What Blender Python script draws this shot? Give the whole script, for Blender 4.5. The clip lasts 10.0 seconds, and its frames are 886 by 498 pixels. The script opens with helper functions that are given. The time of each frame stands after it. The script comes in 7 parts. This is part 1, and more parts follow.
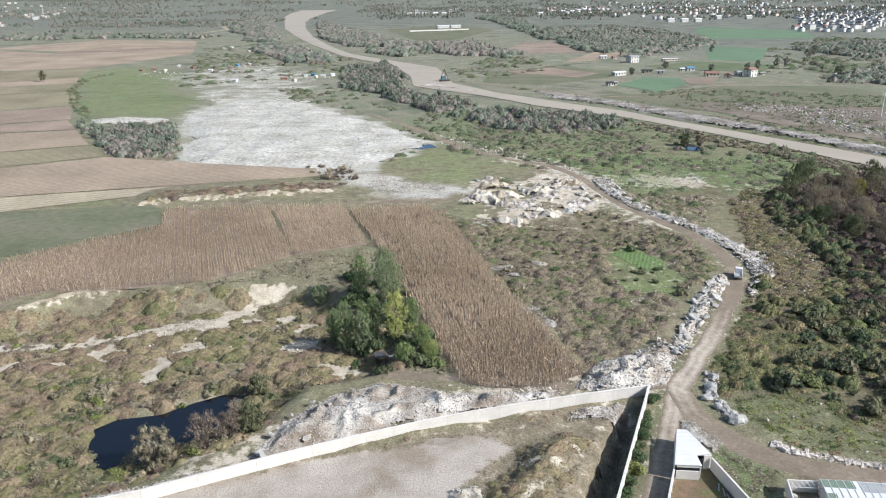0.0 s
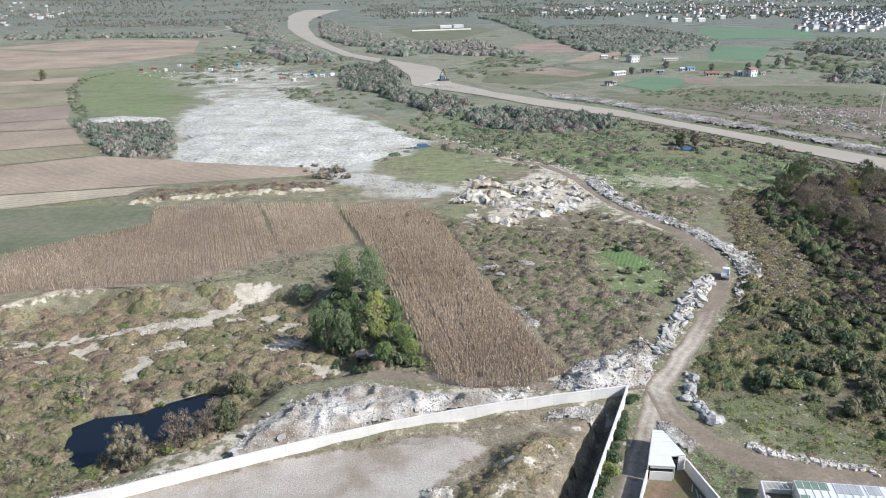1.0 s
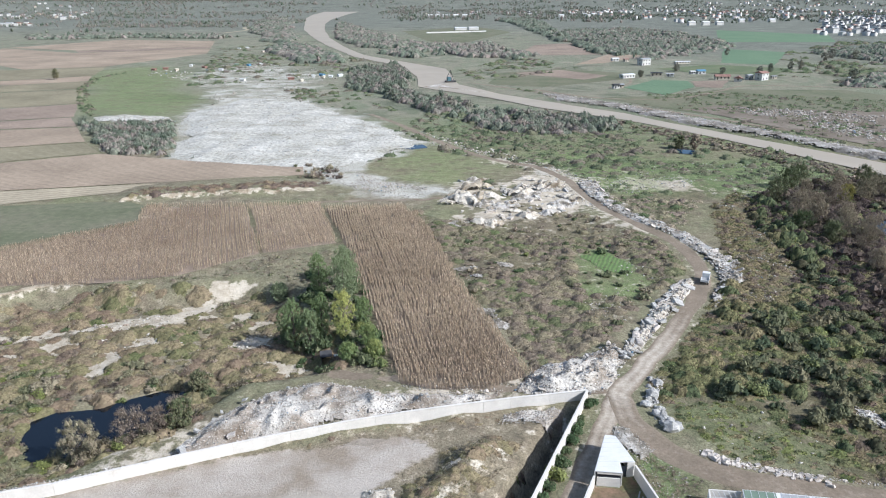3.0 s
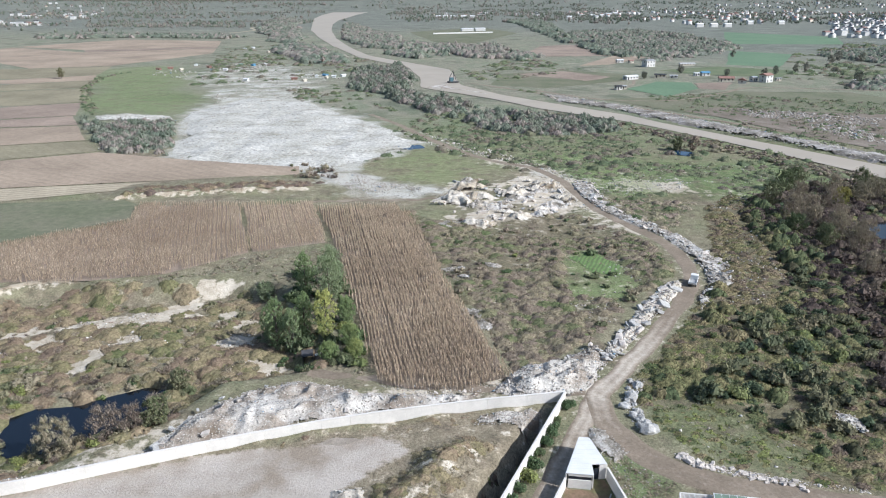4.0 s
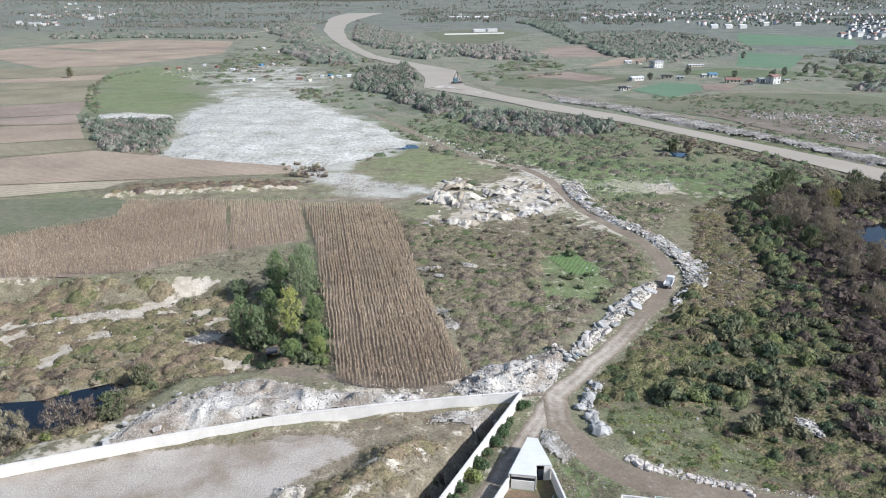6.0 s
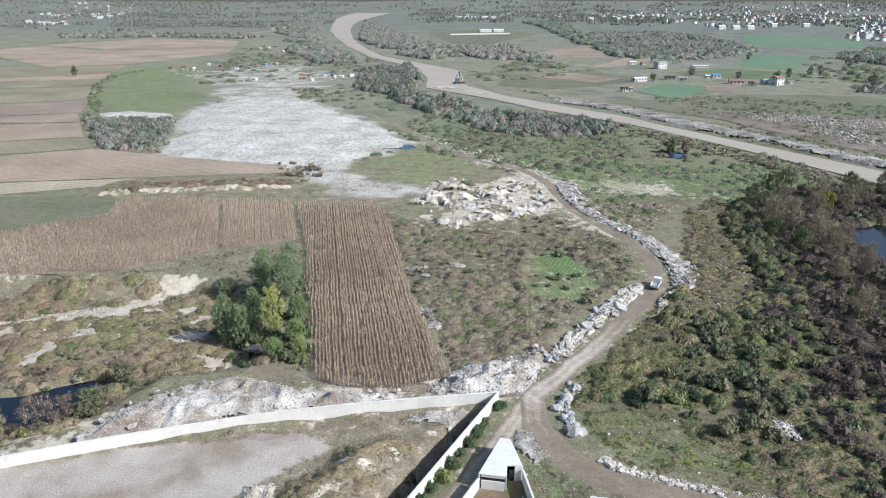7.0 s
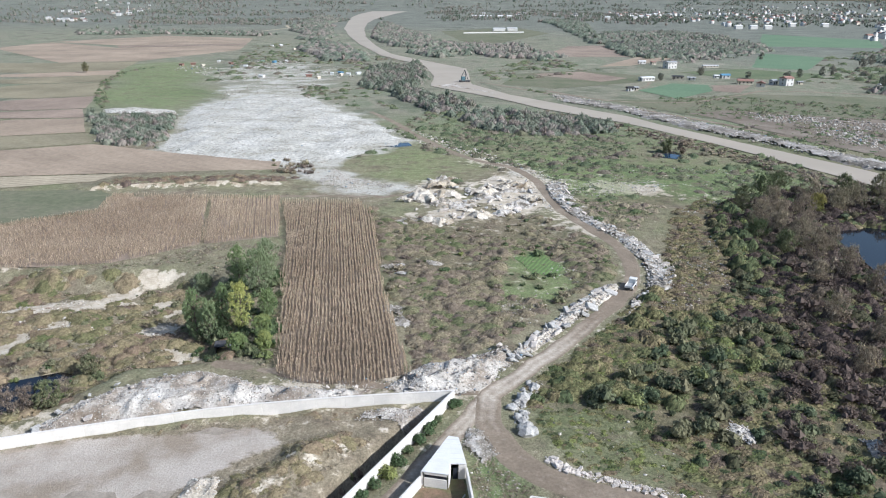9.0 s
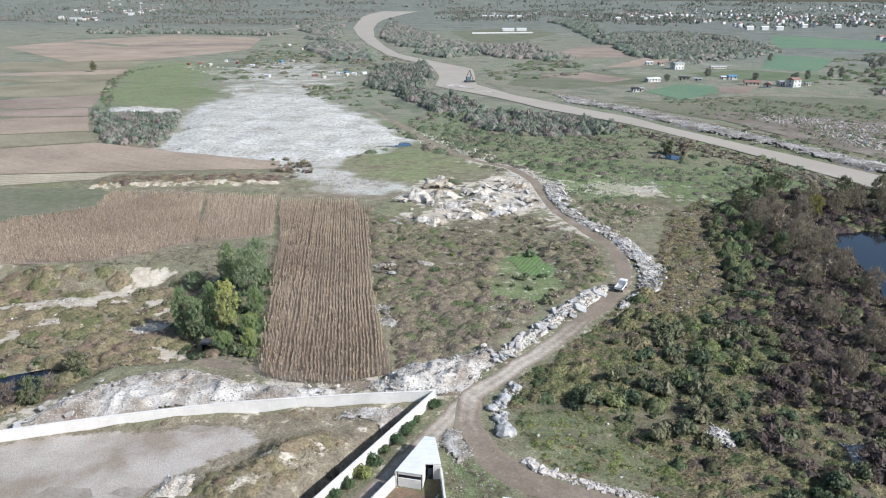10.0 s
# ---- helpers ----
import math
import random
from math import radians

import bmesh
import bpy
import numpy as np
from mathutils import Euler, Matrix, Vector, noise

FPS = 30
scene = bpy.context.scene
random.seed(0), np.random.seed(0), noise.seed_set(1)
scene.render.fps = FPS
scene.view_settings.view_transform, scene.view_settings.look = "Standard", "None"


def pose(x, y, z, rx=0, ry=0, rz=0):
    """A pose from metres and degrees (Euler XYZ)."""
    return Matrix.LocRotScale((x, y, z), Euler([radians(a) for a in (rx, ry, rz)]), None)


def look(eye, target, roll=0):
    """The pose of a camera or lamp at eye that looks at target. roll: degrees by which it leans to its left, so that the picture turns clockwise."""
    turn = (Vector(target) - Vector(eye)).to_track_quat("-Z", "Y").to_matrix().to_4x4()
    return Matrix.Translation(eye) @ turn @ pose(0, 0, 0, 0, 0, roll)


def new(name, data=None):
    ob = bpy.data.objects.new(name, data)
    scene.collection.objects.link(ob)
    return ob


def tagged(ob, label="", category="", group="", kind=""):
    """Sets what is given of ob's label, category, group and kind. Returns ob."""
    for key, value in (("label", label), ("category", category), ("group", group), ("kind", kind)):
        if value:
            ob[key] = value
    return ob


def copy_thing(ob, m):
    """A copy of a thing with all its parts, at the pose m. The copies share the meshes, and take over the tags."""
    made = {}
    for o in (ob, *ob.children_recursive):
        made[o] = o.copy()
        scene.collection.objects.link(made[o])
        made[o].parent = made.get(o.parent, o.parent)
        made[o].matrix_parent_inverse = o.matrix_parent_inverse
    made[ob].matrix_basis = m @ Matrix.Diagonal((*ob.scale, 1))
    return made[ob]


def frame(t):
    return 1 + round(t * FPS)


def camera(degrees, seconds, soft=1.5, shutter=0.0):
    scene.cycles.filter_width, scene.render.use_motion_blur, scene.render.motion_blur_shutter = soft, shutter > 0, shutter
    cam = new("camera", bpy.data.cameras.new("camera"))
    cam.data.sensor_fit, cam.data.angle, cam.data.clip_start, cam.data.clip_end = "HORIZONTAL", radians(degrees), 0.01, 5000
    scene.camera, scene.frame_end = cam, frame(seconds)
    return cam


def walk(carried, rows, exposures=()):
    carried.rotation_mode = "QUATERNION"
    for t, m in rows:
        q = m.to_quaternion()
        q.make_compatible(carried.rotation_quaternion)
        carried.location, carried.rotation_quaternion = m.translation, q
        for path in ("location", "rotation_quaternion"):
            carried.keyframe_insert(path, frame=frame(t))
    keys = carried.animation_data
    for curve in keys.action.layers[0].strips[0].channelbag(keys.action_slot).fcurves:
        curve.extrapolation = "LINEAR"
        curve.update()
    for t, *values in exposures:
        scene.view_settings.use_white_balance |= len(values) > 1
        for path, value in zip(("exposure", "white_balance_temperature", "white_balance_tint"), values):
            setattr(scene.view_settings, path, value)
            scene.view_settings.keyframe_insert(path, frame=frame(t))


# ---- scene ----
cam = camera(64.9, 10.0, soft=1.08)
PATH = [
    (0, (2.314, -0.345, 69.42), (2.333, 1.534, 68.733), -0.5),
    (0.5, (4.592, -0.158, 69.273), (4.606, 1.721, 68.586), -0.5),
    (1, (7.062, -0.035, 69.124), (7.069, 1.843, 68.437), -0.5),
    (1.5, (9.619, 0.173, 68.922), (9.615, 2.052, 68.237), -0.4),
    (2, (12.365, 0.458, 68.71), (12.348, 2.338, 68.027), -0.4),
    (2.5, (14.952, 0.701, 68.489), (14.922, 2.581, 67.807), -0.4),
    (4, (22.798, 1.385, 67.938), (22.734, 3.265, 67.26), -0.1),
    (4.5, (25.362, 1.494, 67.792), (25.288, 3.374, 67.115), -0.2),
    (5, (28.024, 1.664, 67.625), (27.939, 3.545, 66.949), -0.1),
    (5.5, (30.524, 1.797, 67.547), (30.428, 3.677, 66.871), -0.1),
    (7, (38.269, 2.392, 67.357), (38.142, 4.27, 66.682), 0.1),
    (7.5, (40.816, 2.559, 67.325), (40.678, 4.437, 66.649), 0.1),
    (8, (43.393, 2.747, 67.293), (43.245, 4.623, 66.616), 0.2),
    (8.5, (45.921, 2.933, 67.257), (45.76, 4.808, 66.581), 0.2),
    (9, (48.493, 3.13, 67.268), (48.321, 5.003, 66.589), 0.3),
    (9.5, (50.916, 3.407, 67.264), (50.731, 5.279, 66.585), 0.4),
    (10, (53.44, 3.652, 67.283), (53.24, 5.523, 66.604), 0.4),
]
walk(cam, [(t, look(eye, target, roll)) for t, eye, target, roll in PATH],
     exposures=[(0.0, 0.45, 6000, 11), (1.5, 0.44, 5750, 11), (10.0, 0.40, 5730, 11)])

# ---- light ----
SHADOW = Vector((-0.93, 0.36))            # the way shadows fall on the ground
SUN_HEIGHT = 36.0
sun = new("sun", bpy.data.lights.new("sun", "SUN"))
sun.data.energy, sun.data.angle, sun.data.color = 4.5, radians(0.6), (1.0, 0.955, 0.89)
ray = Vector((SHADOW.x, SHADOW.y, -math.tan(radians(SUN_HEIGHT)) * SHADOW.length))
sun.matrix_basis = ray.to_track_quat("-Z", "Y").to_matrix().to_4x4()
world = bpy.data.worlds.new("world")
scene.world = world
world.use_nodes = True
sky = world.node_tree.nodes.new("ShaderNodeTexSky")
sky.sky_type, sky.sun_disc = "NISHITA", False
sky.sun_elevation, sky.sun_rotation = radians(SUN_HEIGHT), math.atan2(-SHADOW.x, -SHADOW.y)
sky.dust_density, sky.air_density = 2.0, 1.2
world.node_tree.nodes["Background"].inputs[1].default_value = 0.095
world.node_tree.links.new(sky.outputs[0], world.node_tree.nodes["Background"].inputs[0])


# ---- materials ----
class Nodes:
    """A small helper round one material's node tree."""

    def __init__(self, name):
        self.mat = bpy.data.materials.new(name)
        self.mat.use_nodes = True
        self.tree = self.mat.node_tree
        self.out = self.tree.nodes["Principled BSDF"]

    def add(self, kind, **inputs):
        node = self.tree.nodes.new(kind)
        for key, value in inputs.items():
            self.put(node, key.replace("_", " "), value)
        return node

    def put(self, node, key, value):
        if isinstance(value, bpy.types.NodeSocket):
            self.tree.links.new(value, node.inputs[key])
        else:
            node.inputs[key].default_value = value

    def place(self):
        return self.add("ShaderNodeNewGeometry").outputs["Position"]

    def noise(self, scale, detail=4.0, rough=0.6, where=None, warp=0.0):
        n = self.add("ShaderNodeTexNoise", Vector=where or self.place(), Scale=scale, Detail=detail, Roughness=rough, Distortion=warp)
        return n.outputs["Fac"]

    def ramp(self, fac, stops, smooth=True):
        node = self.add("ShaderNodeValToRGB", Fac=fac)
        r = node.color_ramp
        r.interpolation = "LINEAR" if smooth else "CONSTANT"
        while len(r.elements) < len(stops):
            r.elements.new(0.5)
        for e, (p, c) in zip(r.elements, stops):
            e.position, e.color = p, (*c, 1.0)
        return node.outputs["Color"]

    def mix(self, fac, a, b, kind="MIX"):
        node = self.tree.nodes.new("ShaderNodeMix")
        node.data_type, node.blend_type = "RGBA", kind
        for k, v in ((0, fac), (6, a), (7, b)):
            if isinstance(v, bpy.types.NodeSocket):
                self.tree.links.new(v, node.inputs[k])
            else:
                node.inputs[k].default_value = v if k == 0 else (*v, 1.0)
        return node.outputs[2]

    def math(self, kind, a, b=0.0, clamp=False):
        node = self.tree.nodes.new("ShaderNodeMath")
        node.operation, node.use_clamp = kind, clamp
        for k, v in ((0, a), (1, b)):
            if isinstance(v, bpy.types.NodeSocket):
                self.tree.links.new(v, node.inputs[k])
            else:
                node.inputs[k].default_value = v
        return node.outputs[0]

    def attr(self, name):
        node = self.tree.nodes.new("ShaderNodeAttribute")
        node.attribute_name = name
        return node.outputs["Fac"]

    def bump(self, height, strength, distance=0.1):
        node = self.add("ShaderNodeBump", Height=height, Strength=strength, Distance=distance)
        self.put(self.out, "Normal", node.outputs[0])

    def done(self, color, rough=0.9, metal=0.0, spec=0.3):
        self.put(self.out, "Base Color", color)
        self.put(self.out, "Roughness", rough)
        self.put(self.out, "Metallic", metal)
        self.put(self.out, "Specular IOR Level", spec)
        return self.mat


def earth(name, stops, big=0.05, fine=1.2, contrast=0.5, bump=0.4, rough=0.95, spec=0.2, stretch=1.0):
    """Soil, grass and the like: colours by a wide noise, grain by a fine one."""
    n = Nodes(name)
    where = n.add("ShaderNodeMapping", Vector=n.place())
    where.inputs["Scale"].default_value = (stretch, 1.0, 1.0)
    wide = n.noise(big, 6.0, 0.62, where.outputs[0])
    base = n.ramp(wide, stops)
    grain = n.noise(fine, 5.0, 0.7)
    tone = n.ramp(grain, [(0.25, (1 - contrast,) * 3), (0.75, (1 + contrast * 0.6,) * 3)])
    n.bump(grain, bump, 0.4)
    return n.done(n.mix(1.0, base, tone, "MULTIPLY"), rough, 0.0, spec)


def paint(name, color, rough=0.6, spread=0.12, scale=0.8, metal=0.0, spec=0.4, bump=0.1):
    """Painted, plastered or metal surface with weather stains."""
    n = Nodes(name)
    stain = n.noise(scale, 6.0, 0.65)
    base = n.ramp(stain, [(0.3, tuple(c * (1 - spread * 1.6) for c in color)), (0.62, color)])
    fine = n.noise(scale * 12, 3.0, 0.6)
    tone = n.ramp(fine, [(0.3, (1 - spread,) * 3), (0.7, (1.0,) * 3)])
    n.bump(fine, bump, 0.02)
    return n.done(n.mix(1.0, base, tone, "MULTIPLY"), rough, metal, spec)


def pieces(name, stops, rough=0.85, spread=0.35):
    """Many loose bits in one mesh: each takes its own colour."""
    n = Nodes(name)
    isl = n.add("ShaderNodeNewGeometry").outputs["Random Per Island"]
    base = n.ramp(isl, stops, smooth=False)
    fine = n.noise(2.5, 4.0, 0.7)
    tone = n.ramp(fine, [(0.3, (1 - spread,) * 3), (0.7, (1.0,) * 3)])
    return n.done(n.mix(1.0, base, tone, "MULTIPLY"), rough, 0.0, 0.3)


def foliage(name, stops, rough=0.75, spread=0.45, cover=False):
    """Leaves and twigs: the plant's own tint, varied leaf by leaf."""
    n = Nodes(name)
    base = n.ramp(n.attr("tint"), stops)
    isl = n.attr("tone") if cover else n.add("ShaderNodeNewGeometry").outputs["Random Per Island"]
    tone = n.ramp(isl, [(0.0, (1 - spread,) * 3), (1.0, (1 + spread,) * 3)])
    color = n.mix(1.0, base, tone, "MULTIPLY")
    thin = n.add("ShaderNodeBsdfTranslucent", Color=color)
    both = n.add("ShaderNodeMixShader", Fac=0.3)
    n.tree.links.new(n.out.outputs[0], both.inputs[1])
    n.tree.links.new(thin.outputs[0], both.inputs[2])
    n.tree.links.new(both.outputs[0], n.tree.nodes["Material Output"].inputs["Surface"])
    return n.done(color, rough, 0.0, 0.25)


def ground_material():
    """Waste ground: dry grass, green grass, bare soil and pale rubble by the plan's own masks."""
    n = Nodes("waste_ground")
    wide = n.noise(0.035, 6.0, 0.6)
    mid = n.noise(0.35, 6.0, 0.68)
    fine = n.noise(2.2, 4.0, 0.75)
    dry = n.ramp(mid, [(0.25, (0.15, 0.13, 0.09)), (0.5, (0.25, 0.215, 0.15)), (0.75, (0.36, 0.31, 0.225))])
    grass = n.ramp(mid, [(0.25, (0.095, 0.125, 0.055)), (0.5, (0.155, 0.20, 0.088)), (0.75, (0.215, 0.25, 0.125))])
    pale = n.ramp(mid, [(0.2, (0.26, 0.22, 0.16)), (0.48, (0.46, 0.405, 0.315)), (0.7, (0.60, 0.55, 0.455))])
    g = n.math("ADD", n.attr("green"), n.math("MULTIPLY", n.math("SUBTRACT", wide, 0.5), 1.6), clamp=True)
    c = n.mix(g, dry, grass)
    edge = n.math("ADD", n.math("MULTIPLY", n.math("SUBTRACT", mid, 0.5), 1.8), n.attr("pale"))
    p = n.ramp(edge, [(0.42, (0, 0, 0)), (0.6, (1, 1, 1))])
    c = n.mix(p, c, pale)
    # light green of lush grass; on the far rise it also paints in haze
    c = n.mix(n.math("MULTIPLY", n.attr("lush_haze"), n.ramp(n.noise(0.05, 5.0, 0.65), [(0.35, (0.3,) * 3), (0.55, (1.0,) * 3)]), clamp=True), c, n.ramp(mid, [(0.3, (0.165, 0.215, 0.085)), (0.5, (0.215, 0.26, 0.115)), (0.72, (0.285, 0.30, 0.155))]))
    stones = n.ramp(n.noise(0.09, 5.0, 0.6), [(0.35, (0.285, 0.24, 0.185)), (0.5, (0.395, 0.35, 0.295)), (0.62, (0.455, 0.41, 0.355))])
    packed = n.ramp(n.math("ADD", n.math("MULTIPLY", n.math("SUBTRACT", mid, 0.5), 1.2), n.attr("gravel")), [(0.4, (0, 0, 0)), (0.62, (1, 1, 1))])
    c = n.mix(packed, c, stones)
    p = n.math("MAXIMUM", p, packed)
    far = n.noise(0.018, 6.0, 0.65, warp=0.6)
    patch = n.ramp(far, [(0.33, (0.11, 0.12, 0.09)), (0.42, (0.18, 0.19, 0.14)), (0.48, (0.27, 0.25, 0.195)), (0.56, (0.18, 0.205, 0.14)), (0.66, (0.32, 0.29, 0.235))])
    c = n.mix(n.math("MULTIPLY", n.attr("distance"), 0.8), c, patch)
    tip = n.add("ShaderNodeMapping", Vector=n.place())
    tip.inputs["Scale"].default_value = (0.9, 1.0, 1.0)
    streak = n.noise(0.05, 6.0, 0.7, tip.outputs[0])
    waste = n.ramp(n.math("ADD", n.math("MULTIPLY", n.math("SUBTRACT", streak, 0.5), 1.7), n.attr("tip")), [(0.36, (0, 0, 0)), (0.72, (1, 1, 1))])
    c = n.mix(waste, c, n.ramp(streak, [(0.3, (0.31, 0.295, 0.225)), (0.6, (0.50, 0.485, 0.425))]))
    # wooded land far off; its colours are lifted to stand in for haze
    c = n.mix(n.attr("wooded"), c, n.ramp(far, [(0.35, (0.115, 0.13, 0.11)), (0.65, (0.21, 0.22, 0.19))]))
    # brown litter under the scrub, kept dark to deepen shade between bushes
    brush = n.math("MULTIPLY", n.attr("brush"), n.ramp(n.noise(0.16, 5.0, 0.7), [(0.3, (0.45,) * 3), (0.6, (1.0,) * 3)]), clamp=True)
    c = n.mix(brush, c, n.ramp(mid, [(0.25, (0.07, 0.06, 0.036)), (0.5, (0.12, 0.105, 0.06)), (0.75, (0.185, 0.16, 0.096))]))
    weeds = n.ramp(n.noise(0.11, 5.0, 0.7), [(0.5, (0, 0, 0)), (0.66, (0.75, 0.75, 0.75))])
    c = n.mix(n.math("MULTIPLY", weeds, n.math("SUBTRACT", 1.0, n.math("MAXIMUM", n.math("MAXIMUM", p, waste), n.attr("distance"))), clamp=True), c, n.ramp(mid, [(0.3, (0.10, 0.08, 0.06)), (0.7, (0.22, 0.175, 0.13))]))
    tone = n.mix(n.math("MULTIPLY", p, 0.7), n.ramp(fine, [(0.28, (0.45,) * 3), (0.72, (1.4,) * 3)]), (1.0, 1.0, 1.0))
    n.bump(fine, 0.5, 0.5)
    return n.done(n.mix(1.0, c, tone, "MULTIPLY"), 0.95, 0.0, 0.15)


def road_material():
    """Packed earth with pale dust on the worn middle and damp brown patches."""
    n = Nodes("packed_dirt")
    mid = n.noise(0.5, 6.0, 0.65)
    base = n.ramp(n.noise(0.12, 6.0, 0.62), [(0.32, (0.19, 0.153, 0.113)), (0.55, (0.255, 0.208, 0.155)), (0.75, (0.34, 0.288, 0.222))])
    worn = n.math("ADD", n.attr("worn"), n.math("MULTIPLY", n.math("SUBTRACT", mid, 0.5), 1.0))
    c = n.mix(n.ramp(worn, [(0.3, (0, 0, 0)), (0.9, (0.95, 0.95, 0.95))]), base, (0.54, 0.48, 0.395))
    fine = n.noise(1.6, 5.0, 0.7)
    n.bump(fine, 0.3, 0.4)
    return n.done(n.mix(1.0, c, n.ramp(fine, [(0.25, (0.7,) * 3), (0.75, (1.18,) * 3)]), "MULTIPLY"), 0.95, 0.0, 0.2)


def striped(name, dark, light, width, turn, warp=0.6):
    """Ploughed land: furrows of one width at one turn."""
    n = Nodes(name)
    m = n.add("ShaderNodeMapping", Vector=n.place())
    m.inputs["Rotation"].default_value = (0, 0, radians(turn))
    wave = n.add("ShaderNodeTexWave", Vector=m.outputs[0], Scale=0.314 / width, Distortion=warp, Detail=3.0)
    base = n.ramp(wave.outputs["Fac"], [(0.2, dark), (0.8, light)])
    patch = n.noise(0.02, 5.0, 0.6)
    tone = n.ramp(patch, [(0.3, (0.72,) * 3), (0.7, (1.15,) * 3)])
    grain = n.noise(0.5, 5.0, 0.7)
    tone2 = n.ramp(grain, [(0.3, (0.8,) * 3), (0.7, (1.15,) * 3)])
    return n.done(n.mix(1.0, n.mix(1.0, base, tone, "MULTIPLY"), tone2, "MULTIPLY"), 0.95, 0.0, 0.15)


def water_material(name, color, rough, ripple):
    n = Nodes(name)
    n.bump(n.noise(0.5, 4.0, 0.6), ripple, 0.05)
    c = n.ramp(n.noise(0.02, 4.0, 0.5, warp=1.0), [(0.3, tuple(v * 0.85 for v in color)), (0.7, color)])
    return n.done(c, rough, 0.0, 0.2 if rough > 0.3 else 0.5)


M_GROUND = ground_material()

M_ROAD = road_material()
M_TAN = striped("tan_stubble", (0.31, 0.245, 0.18), (0.37, 0.30, 0.225), 2.5, 70)
M_BROWN = striped("brown_plough", (0.25, 0.195, 0.15), (0.33, 0.265, 0.21), 2.5, 70)
M_OLIVE = striped("olive_stubble", (0.225, 0.20, 0.13), (0.285, 0.255, 0.175), 3.0, 70)
M_STRAW = striped("straw_strip", (0.36, 0.31, 0.22), (0.43, 0.375, 0.275), 3.0, 70)
M_MEADOW = earth("meadow_green", [(0.3, (0.10, 0.13, 0.07)), (0.5, (0.135, 0.165, 0.09)), (0.72, (0.17, 0.185, 0.11))], 0.03, 0.6, 0.25)
M_LAWN = earth("crop_green", [(0.3, (0.12, 0.19, 0.115)), (0.6, (0.145, 0.215, 0.13))], 0.02, 0.3, 0.2)
M_DULL = earth("dull_green", [(0.32, (0.115, 0.13, 0.075)), (0.5, (0.16, 0.165, 0.105)), (0.66, (0.19, 0.18, 0.125))], 0.03, 0.4, 0.3)
M_RIVER = water_material("muddy_river", (0.40, 0.352, 0.282), 0.6, 0.25)
M_POND = water_material("dark_pond", (0.006, 0.009, 0.014), 0.06, 0.08)
M_BLUEPOND = water_material("blue_pool", (0.01, 0.04, 0.09), 0.1, 0.1)
M_WALL = paint("white_render", (0.70, 0.67, 0.62), 0.85, 0.10, 0.35)
M_SHEET = paint("white_sheet_roof", (0.70, 0.70, 0.69), 0.45, 0.06, 0.5)
M_GREENROOF = paint("green_sheet_roof", (0.20, 0.27, 0.20), 0.5, 0.15, 0.5)
M_GREYROOF = paint("grey_sheet_roof", (0.42, 0.43, 0.43), 0.5, 0.15, 0.5)
M_TILE = paint("red_tile_roof", (0.34, 0.20, 0.16), 0.85, 0.25, 0.6)
M_BLUE = paint("blue_sheet_roof", (0.13, 0.30, 0.45), 0.5, 0.15, 0.4)
M_WHITE = paint("white_house_wall", (0.62, 0.61, 0.58), 0.8, 0.1, 0.3)
M_CREAM = paint("cream_house_wall", (0.62, 0.56, 0.46), 0.8, 0.1, 0.3)
M_DARKPANE = paint("dark_window_and_opening", (0.03, 0.035, 0.045), 0.15, 0.1, 1.0)
M_DARK = paint("dark_metal", (0.05, 0.05, 0.05), 0.5, 0.2, 1.0)
M_BARK = earth("bark", [(0.3, (0.10, 0.08, 0.06)), (0.7, (0.22, 0.19, 0.16))], 1.5, 12.0, 0.4)
M_RUBBLE = earth("rubble_dust", [(0.36, (0.23, 0.185, 0.14)), (0.45, (0.36, 0.315, 0.26)), (0.53, (0.52, 0.485, 0.43)), (0.66, (0.63, 0.60, 0.545))], 0.13, 2.2, 0.4, 0.8)
M_DUMP = earth("pale_waste", [(0.3, (0.33, 0.315, 0.245)), (0.4, (0.445, 0.43, 0.37)), (0.54, (0.535, 0.52, 0.46)), (0.7, (0.63, 0.615, 0.555))], 0.06, 0.6, 0.6, 0.8, stretch=0.8)
M_BITS = pieces("rubble_bits", [(0.0, (0.57, 0.535, 0.475)), (0.3, (0.43, 0.395, 0.34)), (0.55, (0.65, 0.62, 0.565)), (0.72, (0.31, 0.28, 0.235)), (0.88, (0.42, 0.34, 0.27)), (0.95, (0.14, 0.14, 0.15)), (0.985, (0.22, 0.32, 0.40))])
M_STONE = pieces("pale_stone", [(0.0, (0.62, 0.56, 0.48)), (0.35, (0.70, 0.66, 0.60)), (0.7, (0.50, 0.45, 0.38)), (0.9, (0.42, 0.32, 0.25))])
LEAF_TINTS = [(0.0, (0.14, 0.115, 0.10)), (0.18, (0.255, 0.205, 0.16)), (0.34, (0.33, 0.285, 0.20)), (0.5, (0.225, 0.215, 0.13)), (0.68, (0.115, 0.14, 0.068)), (0.84, (0.08, 0.125, 0.056)), (0.94, (0.23, 0.25, 0.085)), (1.0, (0.31, 0.27, 0.09))]
M_LEAF = foliage("shrub_leaves", LEAF_TINTS)
M_COVER = foliage("bramble_leaves", LEAF_TINTS, 0.8, 0.5, True)
# bare and green wood colours, lifted partly to stand in for haze
WOOD_TINTS = [(0.0, (0.295, 0.25, 0.22)), (0.4, (0.275, 0.255, 0.215)), (0.7, (0.215, 0.23, 0.175)), (1.0, (0.155, 0.19, 0.14))]
M_WOOD = foliage("bare_wood_twigs", WOOD_TINTS, 0.85, 0.25)
